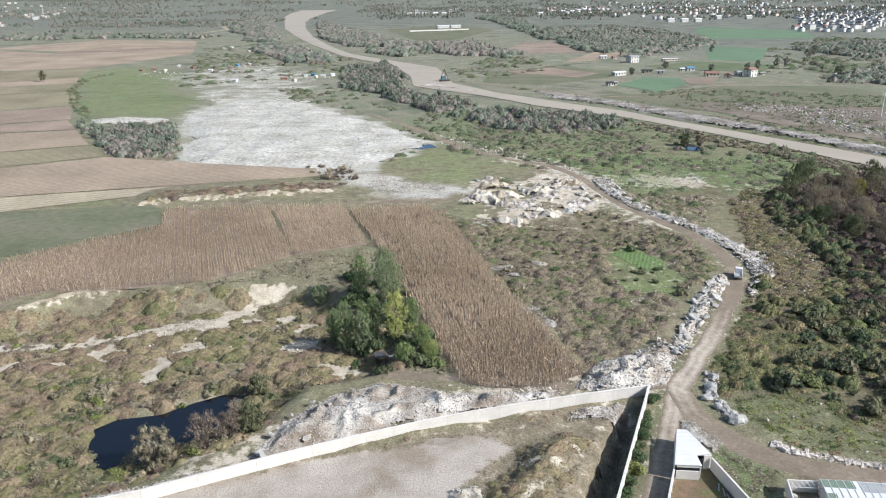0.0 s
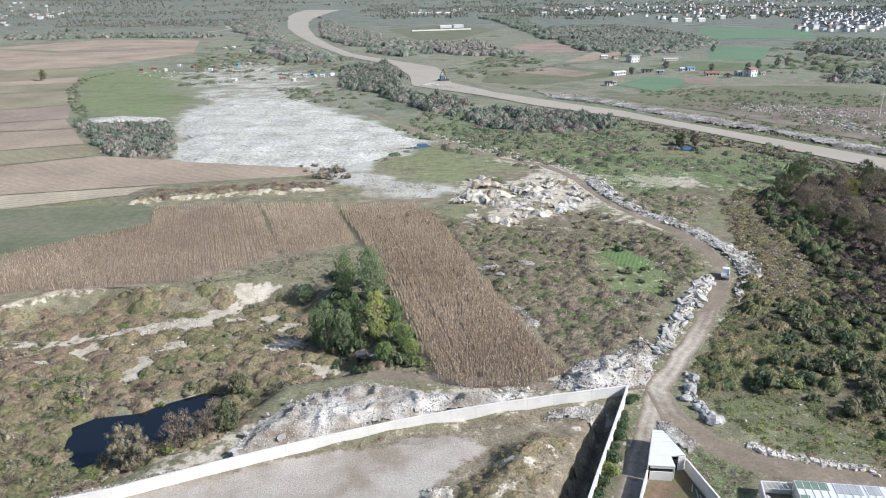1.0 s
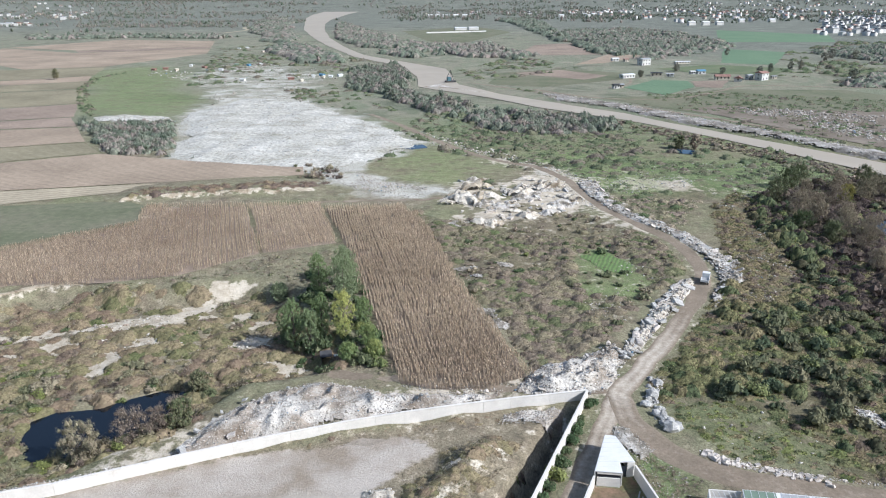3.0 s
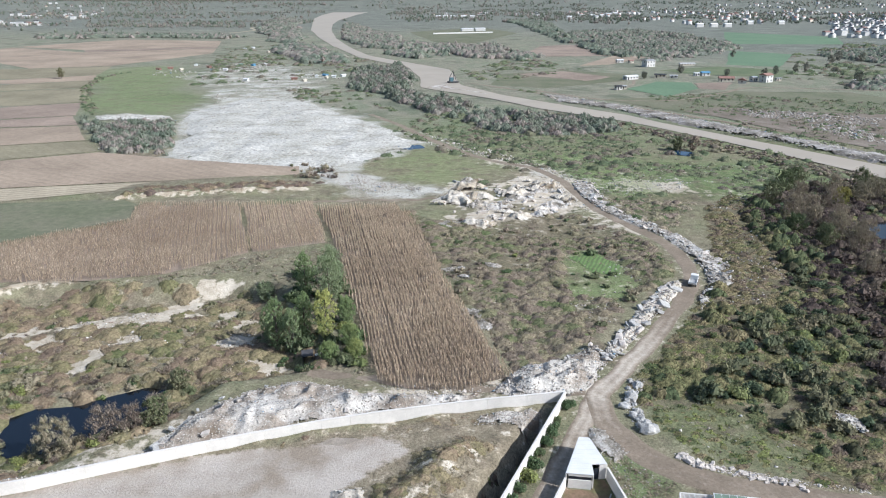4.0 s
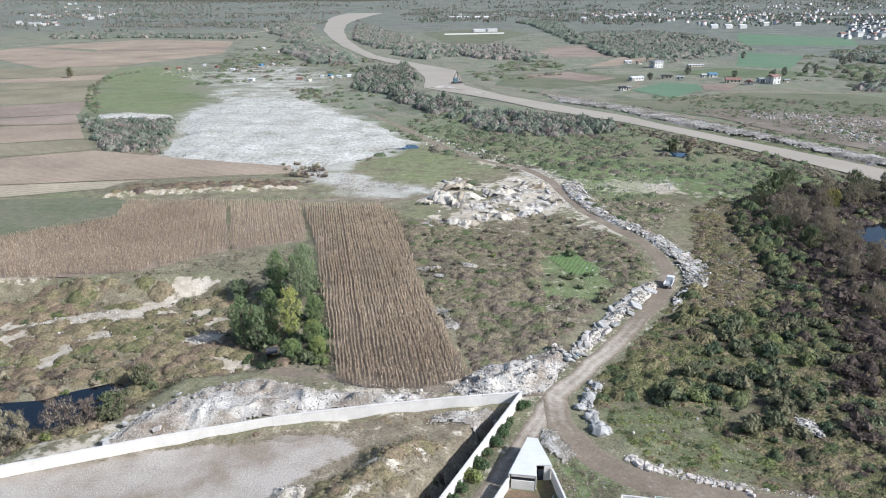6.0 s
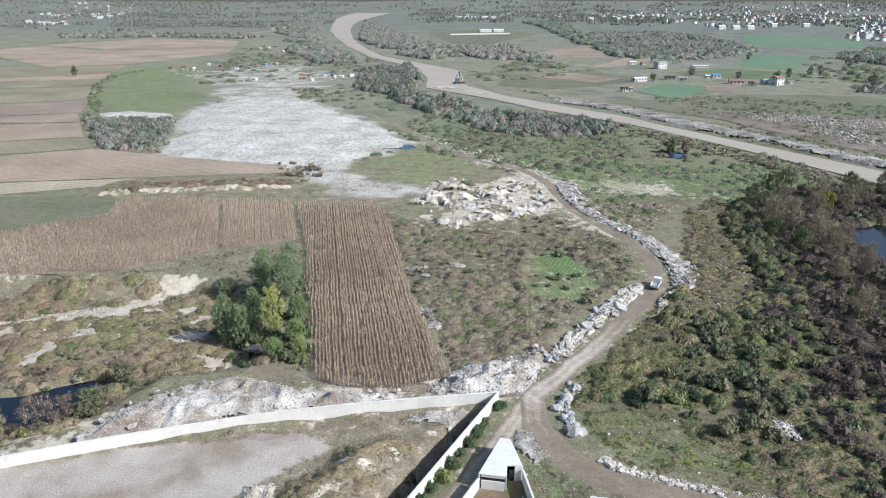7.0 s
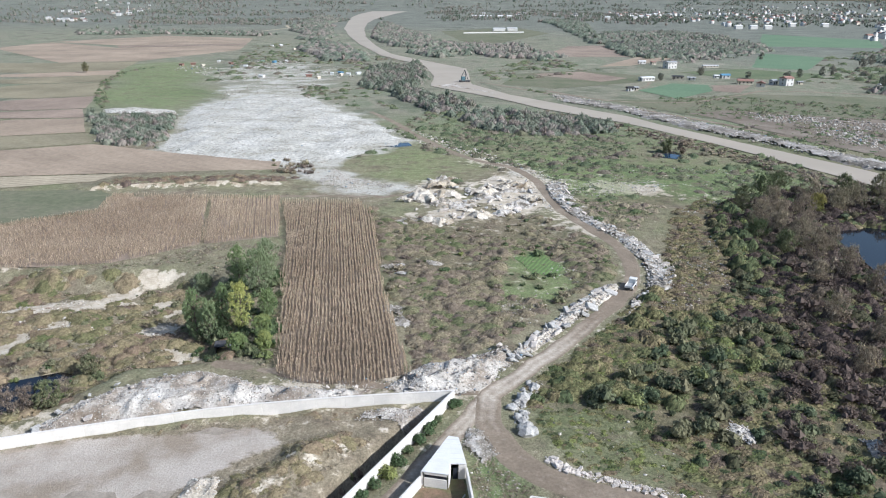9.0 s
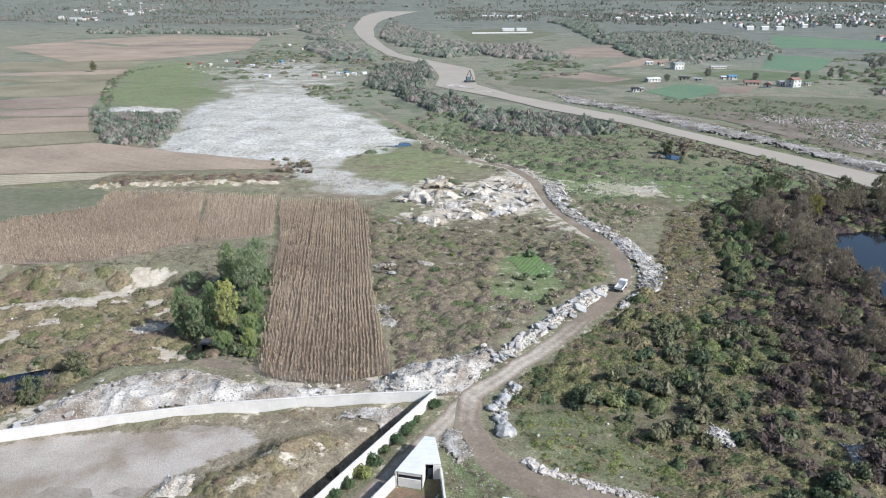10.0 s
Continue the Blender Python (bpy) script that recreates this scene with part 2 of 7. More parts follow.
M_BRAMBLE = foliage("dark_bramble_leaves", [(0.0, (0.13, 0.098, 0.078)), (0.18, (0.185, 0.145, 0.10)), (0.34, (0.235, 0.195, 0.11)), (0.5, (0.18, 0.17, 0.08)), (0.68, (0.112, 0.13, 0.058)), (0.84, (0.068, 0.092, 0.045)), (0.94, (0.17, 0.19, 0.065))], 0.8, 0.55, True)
M_FLATGREEN = foliage("river_flat_leaves", [(0.0, (0.18, 0.15, 0.125)), (0.3, (0.21, 0.19, 0.135)), (0.55, (0.165, 0.19, 0.105)), (1.0, (0.12, 0.155, 0.085))], 0.85, 0.3, True)
M_PITSCRUB = foliage("dry_pit_leaves", [(0.0, (0.15, 0.115, 0.095)), (0.2, (0.24, 0.18, 0.125)), (0.36, (0.285, 0.235, 0.145)), (0.5, (0.22, 0.20, 0.105)), (0.7, (0.13, 0.15, 0.065)), (0.9, (0.26, 0.25, 0.09))], 0.8, 0.3, True)
M_MIDSCRUB = foliage("grey_weed_stalks", [(0.0, (0.19, 0.152, 0.118)), (0.2, (0.24, 0.198, 0.145)), (0.36, (0.27, 0.235, 0.152)), (0.5, (0.205, 0.20, 0.115)), (0.7, (0.14, 0.165, 0.075)), (0.9, (0.10, 0.14, 0.06))], 0.8, 0.35, True)
M_EASTLEAF = foliage("dull_shrub_leaves", [(0.3, (0.20, 0.17, 0.11)), (0.5, (0.17, 0.17, 0.096)), (0.68, (0.118, 0.142, 0.08)), (0.84, (0.085, 0.118, 0.066)), (0.94, (0.20, 0.22, 0.09))], 0.8, 0.5)
M_DARKCOVER = foliage("dark_thicket_twigs", [(0.0, (0.074, 0.055, 0.049)), (0.2, (0.104, 0.08, 0.065)), (0.45, (0.088, 0.08, 0.046)), (0.7, (0.05, 0.062, 0.03)), (1.0, (0.10, 0.11, 0.04))], 0.8, 0.5, True)
M_DARKTWIG = foliage("dark_bare_twigs", [(0.0, (0.118, 0.09, 0.077)), (0.2, (0.165, 0.128, 0.10)), (0.45, (0.145, 0.13, 0.075)), (0.7, (0.066, 0.082, 0.037)), (1.0, (0.148, 0.148, 0.049))], 0.8, 0.4)
M_CANOPY = foliage("wood_canopy", WOOD_TINTS, 0.9, 0.3, True)
M_CORN = foliage("dry_maize", [(0.0, (0.27, 0.205, 0.145)), (0.5, (0.43, 0.345, 0.25)), (1.0, (0.59, 0.49, 0.365))], 0.85, 0.42)

M_POPLAR = foliage("poplar_leaves", [(0.5, (0.275, 0.31, 0.195)), (0.64, (0.245, 0.30, 0.16)), (0.76, (0.205, 0.28, 0.12)), (0.86, (0.285, 0.335, 0.13)), (0.95, (0.48, 0.485, 0.17))], 0.7, 0.4)
M_STONEDUST = earth("pale_stone_dust", [(0.3, (0.36, 0.31, 0.235)), (0.48, (0.58, 0.525, 0.435)), (0.7, (0.72, 0.68, 0.59))], 0.3, 2.4, 0.35, 0.9)
M_CREAMSOIL = earth("cream_soil", [(0.36, (0.24, 0.19, 0.13)), (0.48, (0.40, 0.345, 0.26)), (0.66, (0.50, 0.445, 0.35))], 0.35, 2.4, 0.3, 0.8)
M_WASTE = earth("mixed_waste", [(0.3, (0.14, 0.125, 0.095)), (0.46, (0.32, 0.29, 0.24)), (0.55, (0.53, 0.50, 0.45)), (0.7, (0.62, 0.60, 0.56))], 0.35, 3.0, 0.5, 0.9)
M_BANK = earth("bank_rubble", [(0.35, (0.15, 0.135, 0.11)), (0.5, (0.27, 0.25, 0.22)), (0.65, (0.43, 0.41, 0.38))], 0.12, 0.9, 0.5, 0.9)
M_BAREEARTH = earth("bare_earth", [(0.3, (0.13, 0.11, 0.08)), (0.5, (0.19, 0.16, 0.125)), (0.7, (0.26, 0.225, 0.18))], 0.05, 0.5, 0.3)
M_DAMP = earth("damp_gravel", [(0.3, (0.25, 0.215, 0.17)), (0.7, (0.36, 0.32, 0.265))], 0.3, 1.5, 0.3)
M_BOULDER = earth("grey_boulder", [(0.3, (0.33, 0.32, 0.30)), (0.7, (0.55, 0.54, 0.51))], 0.8, 5.0, 0.3, 0.6)
M_STONEOB = earth("pinkish_stone", [(0.3, (0.48, 0.42, 0.36)), (0.7, (0.68, 0.63, 0.57))], 0.9, 5.0, 0.3, 0.6)
M_YARDGRASS = earth("worn_yard", [(0.35, (0.15, 0.16, 0.07)), (0.5, (0.17, 0.13, 0.08)), (0.62, (0.26, 0.17, 0.12))], 0.22, 1.8, 0.3)
M_PALESOIL = earth("pale_field_soil", [(0.3, (0.25, 0.195, 0.15)), (0.7, (0.34, 0.275, 0.215))], 0.08, 1.2, 0.25)
M_SOIL = earth("dark_field_soil", [(0.3, (0.15, 0.12, 0.09)), (0.7, (0.23, 0.185, 0.145))], 0.1, 1.2, 0.3)
M_ROWS = striped("green_rows", (0.12, 0.165, 0.07), (0.155, 0.235, 0.085), 1.1, 20, 2.5)
M_OLDROOF = paint("weathered_grey_sheet", (0.09, 0.09, 0.095), 0.7, 0.25, 0.8)
M_DULLBLUE = paint("blue_green_paint", (0.08, 0.17, 0.20), 0.6, 0.2, 0.8)


# ---- plan helpers ----
TABLE = np.random.RandomState(5).rand(256, 256)


def lattice(x, y, size, seed=0):
    """Smooth value noise from 0 to 1 with features of the given size in metres."""
    x, y = np.asarray(x, float) / size + seed * 17.3, np.asarray(y, float) / size + seed * 9.7
    i, j = np.floor(x).astype(int), np.floor(y).astype(int)
    u, v = x - i, y - j
    u, v = u * u * (3 - 2 * u), v * v * (3 - 2 * v)
    a, b = TABLE[i % 256, j % 256], TABLE[(i + 1) % 256, j % 256]
    c, d = TABLE[i % 256, (j + 1) % 256], TABLE[(i + 1) % 256, (j + 1) % 256]
    return (a * (1 - u) + b * u) * (1 - v) + (c * (1 - u) + d * u) * v


def fractal(x, y, size, seed=0):
    return (lattice(x, y, size, seed) * 4 + lattice(x, y, size / 2.1, seed + 1) * 2 + lattice(x, y, size / 4.3, seed + 2)) / 7


def inside(poly, x, y):
    x, y = np.asarray(x, float), np.asarray(y, float)
    hit = np.zeros(x.shape, bool)
    for (ax, ay), (bx, by) in zip(poly, poly[1:] + poly[:1]):
        if ay != by:
            hit ^= ((ay > y) != (by > y)) & (x < (bx - ax) * (y - ay) / (by - ay) + ax)
    return hit


def from_line(pts, x, y):
    """Distance to a line of points."""
    x, y = np.asarray(x, float), np.asarray(y, float)
    best = np.full(x.shape, 1e9)
    for (ax, ay), (bx, by) in zip(pts, pts[1:]):
        dx, dy = bx - ax, by - ay
        k = np.clip(((x - ax) * dx + (y - ay) * dy) / (dx * dx + dy * dy + 1e-9), 0, 1)
        best = np.minimum(best, np.hypot(x - ax - k * dx, y - ay - k * dy))
    return best


def depth_in(poly, x, y):
    """Distance to the edge, positive inside."""
    d = from_line(poly + poly[:1], x, y)
    return np.where(inside(poly, x, y), d, -d)


def ease(a, b, v):
    """Smooth rise from 0 at a to 1 at b, whichever is larger."""
    k = np.clip((v - a) / (b - a), 0, 1)
    return k * k * (3 - 2 * k)


# ---- plan, in metres ----
ROAD = [(26.5, 67.5), (34.6, 84.1), (38.8, 93.4), (43.7, 104.8), (47.0, 112.3), (51.8, 118.7), (60.5, 132.0), (69.5, 146.4), (77.1, 159.6), (81.8, 172.7), (82.7, 184.9), (80.8, 198.5), (74.6, 213.6), (67.6, 231.1), (63.5, 252.0), (59.6, 272.5), (50.4, 292.5), (38, 302), (24, 319), (3, 357), (-15, 396), (-37, 435)]
BRANCH = [(47.0, 111.4), (47.1, 103.3), (49.1, 99.3), (51.4, 94.8), (54.9, 91.3), (58.4, 89.3), (62.9, 87.4), (69.6, 86.1), (86.0, 83.1)]
PIT = [(-261.8, 151.3), (-112.3, 145.4), (-97.4, 151.0), (-94.6, 156.4), (-89.0, 161.4), (-75.9, 164.6), (-65.8, 160.2), (-53.7, 162.2), (-35.5, 168.1), (-23.4, 163.0), (-11.3, 139.8), (-2.3, 125.7), (-7.4, 118.7), (-21.5, 115.7), (-28.6, 99.8), (-44.8, 86.8), (-90.1, 72.1), (-261.1, 61.0)]
POND = [(-59.4, 105.0), (-60.4, 108.5), (-57.5, 111.8), (-50.5, 113.2), (-45.5, 116.8), (-39.8, 120.2), (-35.3, 119.0), (-36.8, 111.6), (-42.3, 102.5), (-48.7, 97.6), (-56.4, 97.0)]
POND_EAST = [(146.9, 218.6), (163.2, 225.6), (193.4, 214.3), (183.0, 189.0), (154.4, 167.0), (143.3, 165.1), (146.5, 181.2), (148.7, 199.3)]
WALL_LINE = [(40.9, 110.2), (26.9, 107.3), (17.3, 105.0), (8.4, 102.7), (-0.9, 99.8), (-9.6, 96.6), (-18.0, 93.4), (-26.0, 90.1), (-34.0, 86.6), (-41.2, 83.4), (-75.0, 72.5)]
SIDE_LINE = [(40.9, 110.2), (27.7, 80.2), (22.5, 68.5)]
YARD = [(-75.0, 71.5), (-41.0, 82.6), (-18.0, 92.6), (-0.9, 99.0), (17.3, 104.2), (40.4, 109.4), (27.1, 79.9), (20.5, 65.5), (-70.0, 55.0)]
YARD_FLOOR = [(-75, 71), (-44, 81.6), (-22, 90.8), (-12, 93.5), (-4, 94.5), (2, 97), (10, 98), (13.5, 94.5), (9, 90.5), (4.7, 85.5), (1.4, 80.5), (-5, 66), (-60, 55)]
YARD_PIT = [(24.5, 86), (29.5, 96), (33.5, 103.5), (37, 106.5), (38.9, 106.8), (26.9, 79.6), (21.6, 68), (17, 70)]
YARD_MOUND = [(9.5, 84.5), (13.6, 90.5), (15.6, 94.5), (22.7, 99.5), (28.2, 97.4), (25.7, 92.4), (22.6, 87.5), (18.6, 79.5), (8.5, 79.5)]
CORN_A = [(7.0, 115.0), (13.0, 113.2), (23.0, 113.6), (30.8, 118.0), (29.2, 126.0), (24.2, 141.0), (20.3, 154.0), (13.4, 182.0), (3.8, 222.0), (-2.2, 231.5), (-27.4, 229.5), (-12.0, 183.0), (-3.0, 151.0), (3.9, 126.0)]
CORN_B = [(-54.5, 232.3), (-31.2, 235.1), (-18.2, 194.3), (-37.4, 185.8)]
CORN_C = [(-201.2, 150.9), (-170.9, 165.9), (-117.3, 183.7), (-85.0, 211.8), (-90.5, 231.6), (-56.1, 231.9), (-39.1, 185.3), (-55.7, 168.2), (-72.9, 163.3), (-96.1, 161.4), (-111.3, 152.4)]
CUT = [(-102.2, 237.3), (-97.1, 240.3), (-69.7, 247.3), (-37.2, 253.2)]
DUMP = [(-116, 322), (-103, 301), (-80, 296), (-52, 288), (-30, 292), (-20, 308), (-3, 330), (-1, 350), (-14, 374), (-38, 410), (-63, 453), (-88, 486), (-112, 505), (-134, 510), (-142, 476), (-152, 438), (-146, 406), (-125, 354)]
DUMP_TAIL = [(-52, 290), (-39, 287), (-32, 268), (-15, 247), (0, 244), (16, 246.5), (14, 254), (-6, 263), (-22, 280), (-27, 293)]
DUMP_FAR = [(-175, 560), (-225, 640), (-235, 720), (-194, 784), (-105, 656), (-98, 551), (-90, 490), (-134, 500), (-150, 470), (-160, 500)]
RIVER_NEAR = [(302, 78), (243.4, 178.6), (187.8, 278.7), (174, 306), (145, 362), (114, 413), (70, 460), (40, 506), (-14, 572), (-19, 646), (-42, 755), (-77, 812), (-110, 876), (-172, 1060), (-240, 1290), (-331, 1640), (-430, 2130), (-515, 2560), (-590, 3060), (-655, 3700)]
RIVER_FAR = [(314, 88), (255.8, 196.7), (200.2, 299.0), (177, 338), (151, 379), (119, 436), (91, 471), (50, 525), (18, 587), (5, 720), (-25, 772), (-66, 838), (-101, 902), (-151, 1062), (-211, 1290), (-284, 1640), (-345, 1990), (-392, 2350), (-452, 3150), (-478, 3700)]
GREEN_PLOT = [(51.5, 186.8), (60.7, 191.8), (65.6, 175.6), (66.5, 163.5), (61.4, 155.5), (47.3, 156.6), (48.4, 171.7)]
KNOLL = [(-215, 432), (-229, 448), (-281, 550), (-322, 656), (-325, 740), (-280, 740), (-232, 660), (-196, 590), (-165, 510), (-156, 440), (-180, 428)]
DEBRIS_MID = [(12.5, 230.0), (14.5, 252.0), (18.0, 270.0), (25.0, 272.0), (31.5, 262.0), (40.0, 266.0), (46.1, 276.0), (58.0, 270.0), (62.1, 247.0), (56.0, 229.0), (47.8, 223.0), (36.0, 218.0), (29.0, 209.0), (20.0, 214.0)]
HEAP_WALL = [(-28.0, 91.3), (-26.2, 99.0), (-22.7, 104.5), (-17.2, 112.4), (-9.5, 116.0), (-3.5, 115.4), (3.8, 112.2), (12.0, 111.3), (26.0, 112.0), (22.0, 108.8), (8.0, 104.8), (-5.0, 100.6), (-17.0, 96.0), (-23.0, 93.5)]
HEAP_FORK = [(27.8, 112.5), (33.4, 121.0), (41.0, 125.4), (50.1, 130.4), (52.0, 126.0), (48.0, 118.0), (44.6, 113.2), (41.6, 111.4), (34.9, 110.6)]
HEAP_ROAD = [(49.1, 124.4), (53.7, 133.4), (61.3, 146.4), (69.5, 159.4), (75.6, 167.5), (77.6, 165.4), (71.5, 154.4), (61.3, 138.9), (53.1, 125.9)]
SCRUB_EAST = [(53.0, 117.3), (65.3, 133.3), (75.5, 149.4), (84.7, 163.4), (91.9, 181.5), (99.2, 204.7), (114.7, 235.0), (153.6, 265.2), (194.3, 275.2), (203.7, 224.3), (177.5, 158.8), (136.6, 108.8), (111.0, 69.0), (90.9, 77.1), (73.0, 90.2), (60.9, 95.2), (55.9, 102.3)]
GRASS_EAST = [(55.8, 113.4), (62.8, 113.0), (69.0, 109.0), (74.3, 102.8), (78.6, 98.0), (78.0, 91.5), (72.0, 90.0), (63.2, 92.0), (58.0, 96.6), (55.5, 102.8)]
SCRUB_MID = [(33.9, 119.4), (49.1, 133.4), (59.3, 149.4), (69.5, 163.5), (77.7, 173.5), (77.9, 191.7), (70.0, 211.9), (57.9, 226.2), (45.7, 224.2), (31.5, 220.3), (11.3, 213.3), (4.2, 226.5), (2.2, 222.5), (32.9, 123.5)]
MEADOW_NORTH = [(64.3, 258.6), (60.4, 286.2), (42, 307), (63, 322), (109, 301), (154, 301), (173.9, 270.2), (127.9, 238.0), (102.7, 250.3), (82.4, 245.3)]
TRACK_PIT = [(-114.2, 142.2), (-90.0, 139.0), (-78.0, 140.5), (-66.0, 145.5), (-57.0, 149.5), (-48.0, 152.5), (-42.0, 160.0), (-36.0, 165.0)]
SAND = [((-90.0, 131.3), 3.0), ((-70.3, 137.0), 4.0), ((-77.8, 132.0), 2.5), ((-57.0, 126.0), 3.6), ((-55.3, 132.0), 3.8), ((-50.8, 138.8), 3.6), ((-52.0, 149.0), 4.8), ((-60.0, 146.4), 4.0), ((-75.7, 143.3), 2.2), ((-47.0, 154.8), 3.2), ((-42.8, 151.0), 2.6), ((-28.2, 138.5), 4.2), ((-29.3, 149.0), 2.6), ((-16.8, 127.7), 3.2), ((-21.0, 129.2), 2.4), ((-43.0, 163.5), 2.6), ((-34.0, 153.0), 2.4)]

DRY_BELT = [(80, 152), (88, 166), (93, 182), (96, 202), (103, 232), (120, 252), (124, 246), (116, 230), (111, 206), (109, 182), (104, 166), (94, 150)]
TIP_GRASS = [(-22, 294), (-2, 326), (12, 322), (26, 310), (42, 296), (30, 274), (12, 262), (-6, 267)]


def height(x, y):
    """The lie of the land."""
    x, y = np.asarray(x, float), np.asarray(y, float)
    z = -4.0 * ease(-0.5, 7.0, depth_in(PIT, x, y))
    z -= 2.0 * ease(-2.0, 2.5, depth_in(POND, x, y))
    z -= 2.0 * ease(-3.0, 2.0, depth_in(POND_EAST, x, y))
    z -= 5.2 * ease(-0.3, 2.2, depth_in(YARD_PIT, x, y))
    z += 2.3 * ease(0.0, 4.5, depth_in(YARD_MOUND, x, y)) * (0.2 + 1.2 * fractal(x, y, 6, 3))
    north = y - np.interp(x, [p[0] for p in CUT], [p[1] for p in CUT])
    z += 1.6 * ease(-0.6, 0.8, north) * (1 - ease(6, 30, north)) * ease(-112, -98, x) * (1 - ease(-44, -34, x))
    rough = ease(4.0, 9.0, np.minimum(from_line(ROAD, x, y), from_line(BRANCH, x, y)))
    rough *= 1 - ease(-3, 0, np.maximum.reduce([depth_in(p, x, y) for p in (CORN_A, CORN_B, CORN_C, YARD_FLOOR, GREEN_PLOT)]))
    near = (1 - ease(250, 340, y)) * (1 - ease(-46, -58, x) * ease(246, 256, y)) * (1 - ease(-90, -102, x) * ease(160, 180, y))
    z += rough * near * ((fractal(x, y, 14, 1) - 0.5) * 1.6 + (fractal(x, y, 4, 2) - 0.5) * 0.9)
    levee = from_line(RIVER_FAR[:9], x, y)
    z += 0.7 * ease(1, 5, levee) * (1 - ease(9, 20, levee)) * (1 - inside(RIVER_NEAR[:10] + RIVER_FAR[9::-1], x, y))
    r = np.hypot(x, y)
    z += ease(3700, 4750, r) * (38 + 30 * fractal(x, y, 900, 4))
    return z


def ground_z(x, y):
    return float(height(np.array([x]), np.array([y]))[0])


# ---- mesh helpers ----
def quick_mesh(name, verts, faces, mats, face_attr=None, mat_index=None):
    """A mesh from whole arrays; faces is an array with 3 or 4 corners a row."""
    verts, faces = np.asarray(verts, np.float32), np.asarray(faces, np.int32)
    me = bpy.data.meshes.new(name)
    n, k = faces.shape
    me.vertices.add(len(verts))
    me.vertices.foreach_set("co", verts.ravel())
    me.loops.add(n * k)
    me.loops.foreach_set("vertex_index", faces.ravel())
    me.polygons.add(n)
    me.polygons.foreach_set("loop_start", np.arange(0, n * k, k, dtype=np.int32))
    for key, value in (face_attr or {}).items():
        a = me.attributes.new(key, "FLOAT", "FACE")
        a.data.foreach_set("value", np.asarray(value, np.float32))
    if mat_index is not None:
        me.polygons.foreach_set("material_index", np.asarray(mat_index, np.int32))
    for m in mats if isinstance(mats, (list, tuple)) else [mats]:
        me.materials.append(m)
    me.update(calc_edges=True)
    return me


def part(name, bm, material, parent, label=""):
    """One mesh object from a bmesh, under a thing or a part."""
    me = bpy.data.meshes.new(name)
    bm.to_mesh(me)
    bm.free()
    me.materials.append(material)
    ob = new(name, me)
    ob.parent = parent
    return tagged(ob, label)


def box(bm, size, at=(0, 0, 0), turn=0.0, bevel=0.0):
    """A box that stands on at."""
    m = Matrix.Translation(at) @ Matrix.Rotation(turn, 4, "Z") @ Matrix.Translation((0, 0, size[2] / 2)) @ Matrix.Diagonal((*size, 1))
    made = bmesh.ops.create_cube(bm, size=1.0, matrix=m)
    if bevel:
        edges = list({e for v in made["verts"] for e in v.link_edges})
        bmesh.ops.bevel(bm, geom=edges, offset=bevel, segments=2, affect="EDGES", profile=0.5)
    return bm


def prism(bm, pts, z0, z1):
    """A solid over a plan; z1 may be one height or one for each corner."""
    tops = z1 if isinstance(z1, (list, tuple)) else [z1] * len(pts)
    low = [bm.verts.new((x, y, z0)) for x, y in pts]
    top = [bm.verts.new((x, y, z)) for (x, y), z in zip(pts, tops)]
    bm.faces.new(top)
    bm.faces.new(low[::-1])
    for i in range(len(pts)):
        j = (i + 1) % len(pts)
        bm.faces.new((low[i], low[j], top[j], top[i]))
    bmesh.ops.recalc_face_normals(bm, faces=bm.faces)
    return bm


def thing(name, label, category, at=(0, 0, 0), turn=0.0, group="", kind=""):
    ob = new(name)
    ob.matrix_basis = Matrix.Translation(at) @ Matrix.Rotation(turn, 4, "Z")
    return tagged(ob, label, category, group, kind)


def ragged(poly, step, wobble, seed=0):
    """The outline with extra corners and uneven edges."""
    out = []
    for (ax, ay), (bx, by) in zip(poly, poly[1:] + poly[:1]):
        length = math.hypot(bx - ax, by - ay)
        n = max(1, int(length / step))
        for i in range(n):
            k = i / n
            x, y = ax + (bx - ax) * k, ay + (by - ay) * k
            w = (float(fractal(x, y, step * 3, seed)) - 0.5) * 2 * wobble
            out.append((x - (by - ay) / length * w, y + (bx - ax) / length * w))
    return out


def sheet(name, poly, lift, material, label, step=4.0, wobble=0.8, category="field", seed=0):
    """Flat ground cover that lies on the land."""
    pts = ragged(poly, step, wobble, seed)
    bm = bmesh.new()
    vs = [bm.verts.new((x, y, lift)) for x, y in pts]
    es = [bm.edges.new((vs[i], vs[(i + 1) % len(vs)])) for i in range(len(vs))]
    bmesh.ops.triangle_fill(bm, edges=es, use_beauty=True, use_dissolve=False)
    for f in bm.faces:
        if f.normal.z < 0:
            f.normal_flip()
    me = bpy.data.meshes.new(name)
    bm.to_mesh(me)
    bm.free()
    me.materials.append(material)
    return tagged(new(name, me), label, category, kind="structure")


def curve_points(pts, step):
    """A smooth line through the plan's points."""
    p = [Vector(q) for q in pts]
    out = []
    for i in range(len(p) - 1):
        a, b, c, d = p[max(i - 1, 0)], p[i], p[i + 1], p[min(i + 2, len(p) - 1)]
        n = max(2, int((c - b).length / step))
        for k in range(n):
            t = k / n
            out.append(0.5 * (2 * b + (c - a) * t + (2 * a - 5 * b + 4 * c - d) * t * t + (3 * b - a - 3 * c + d) * t ** 3))
    return out + [p[-1]]


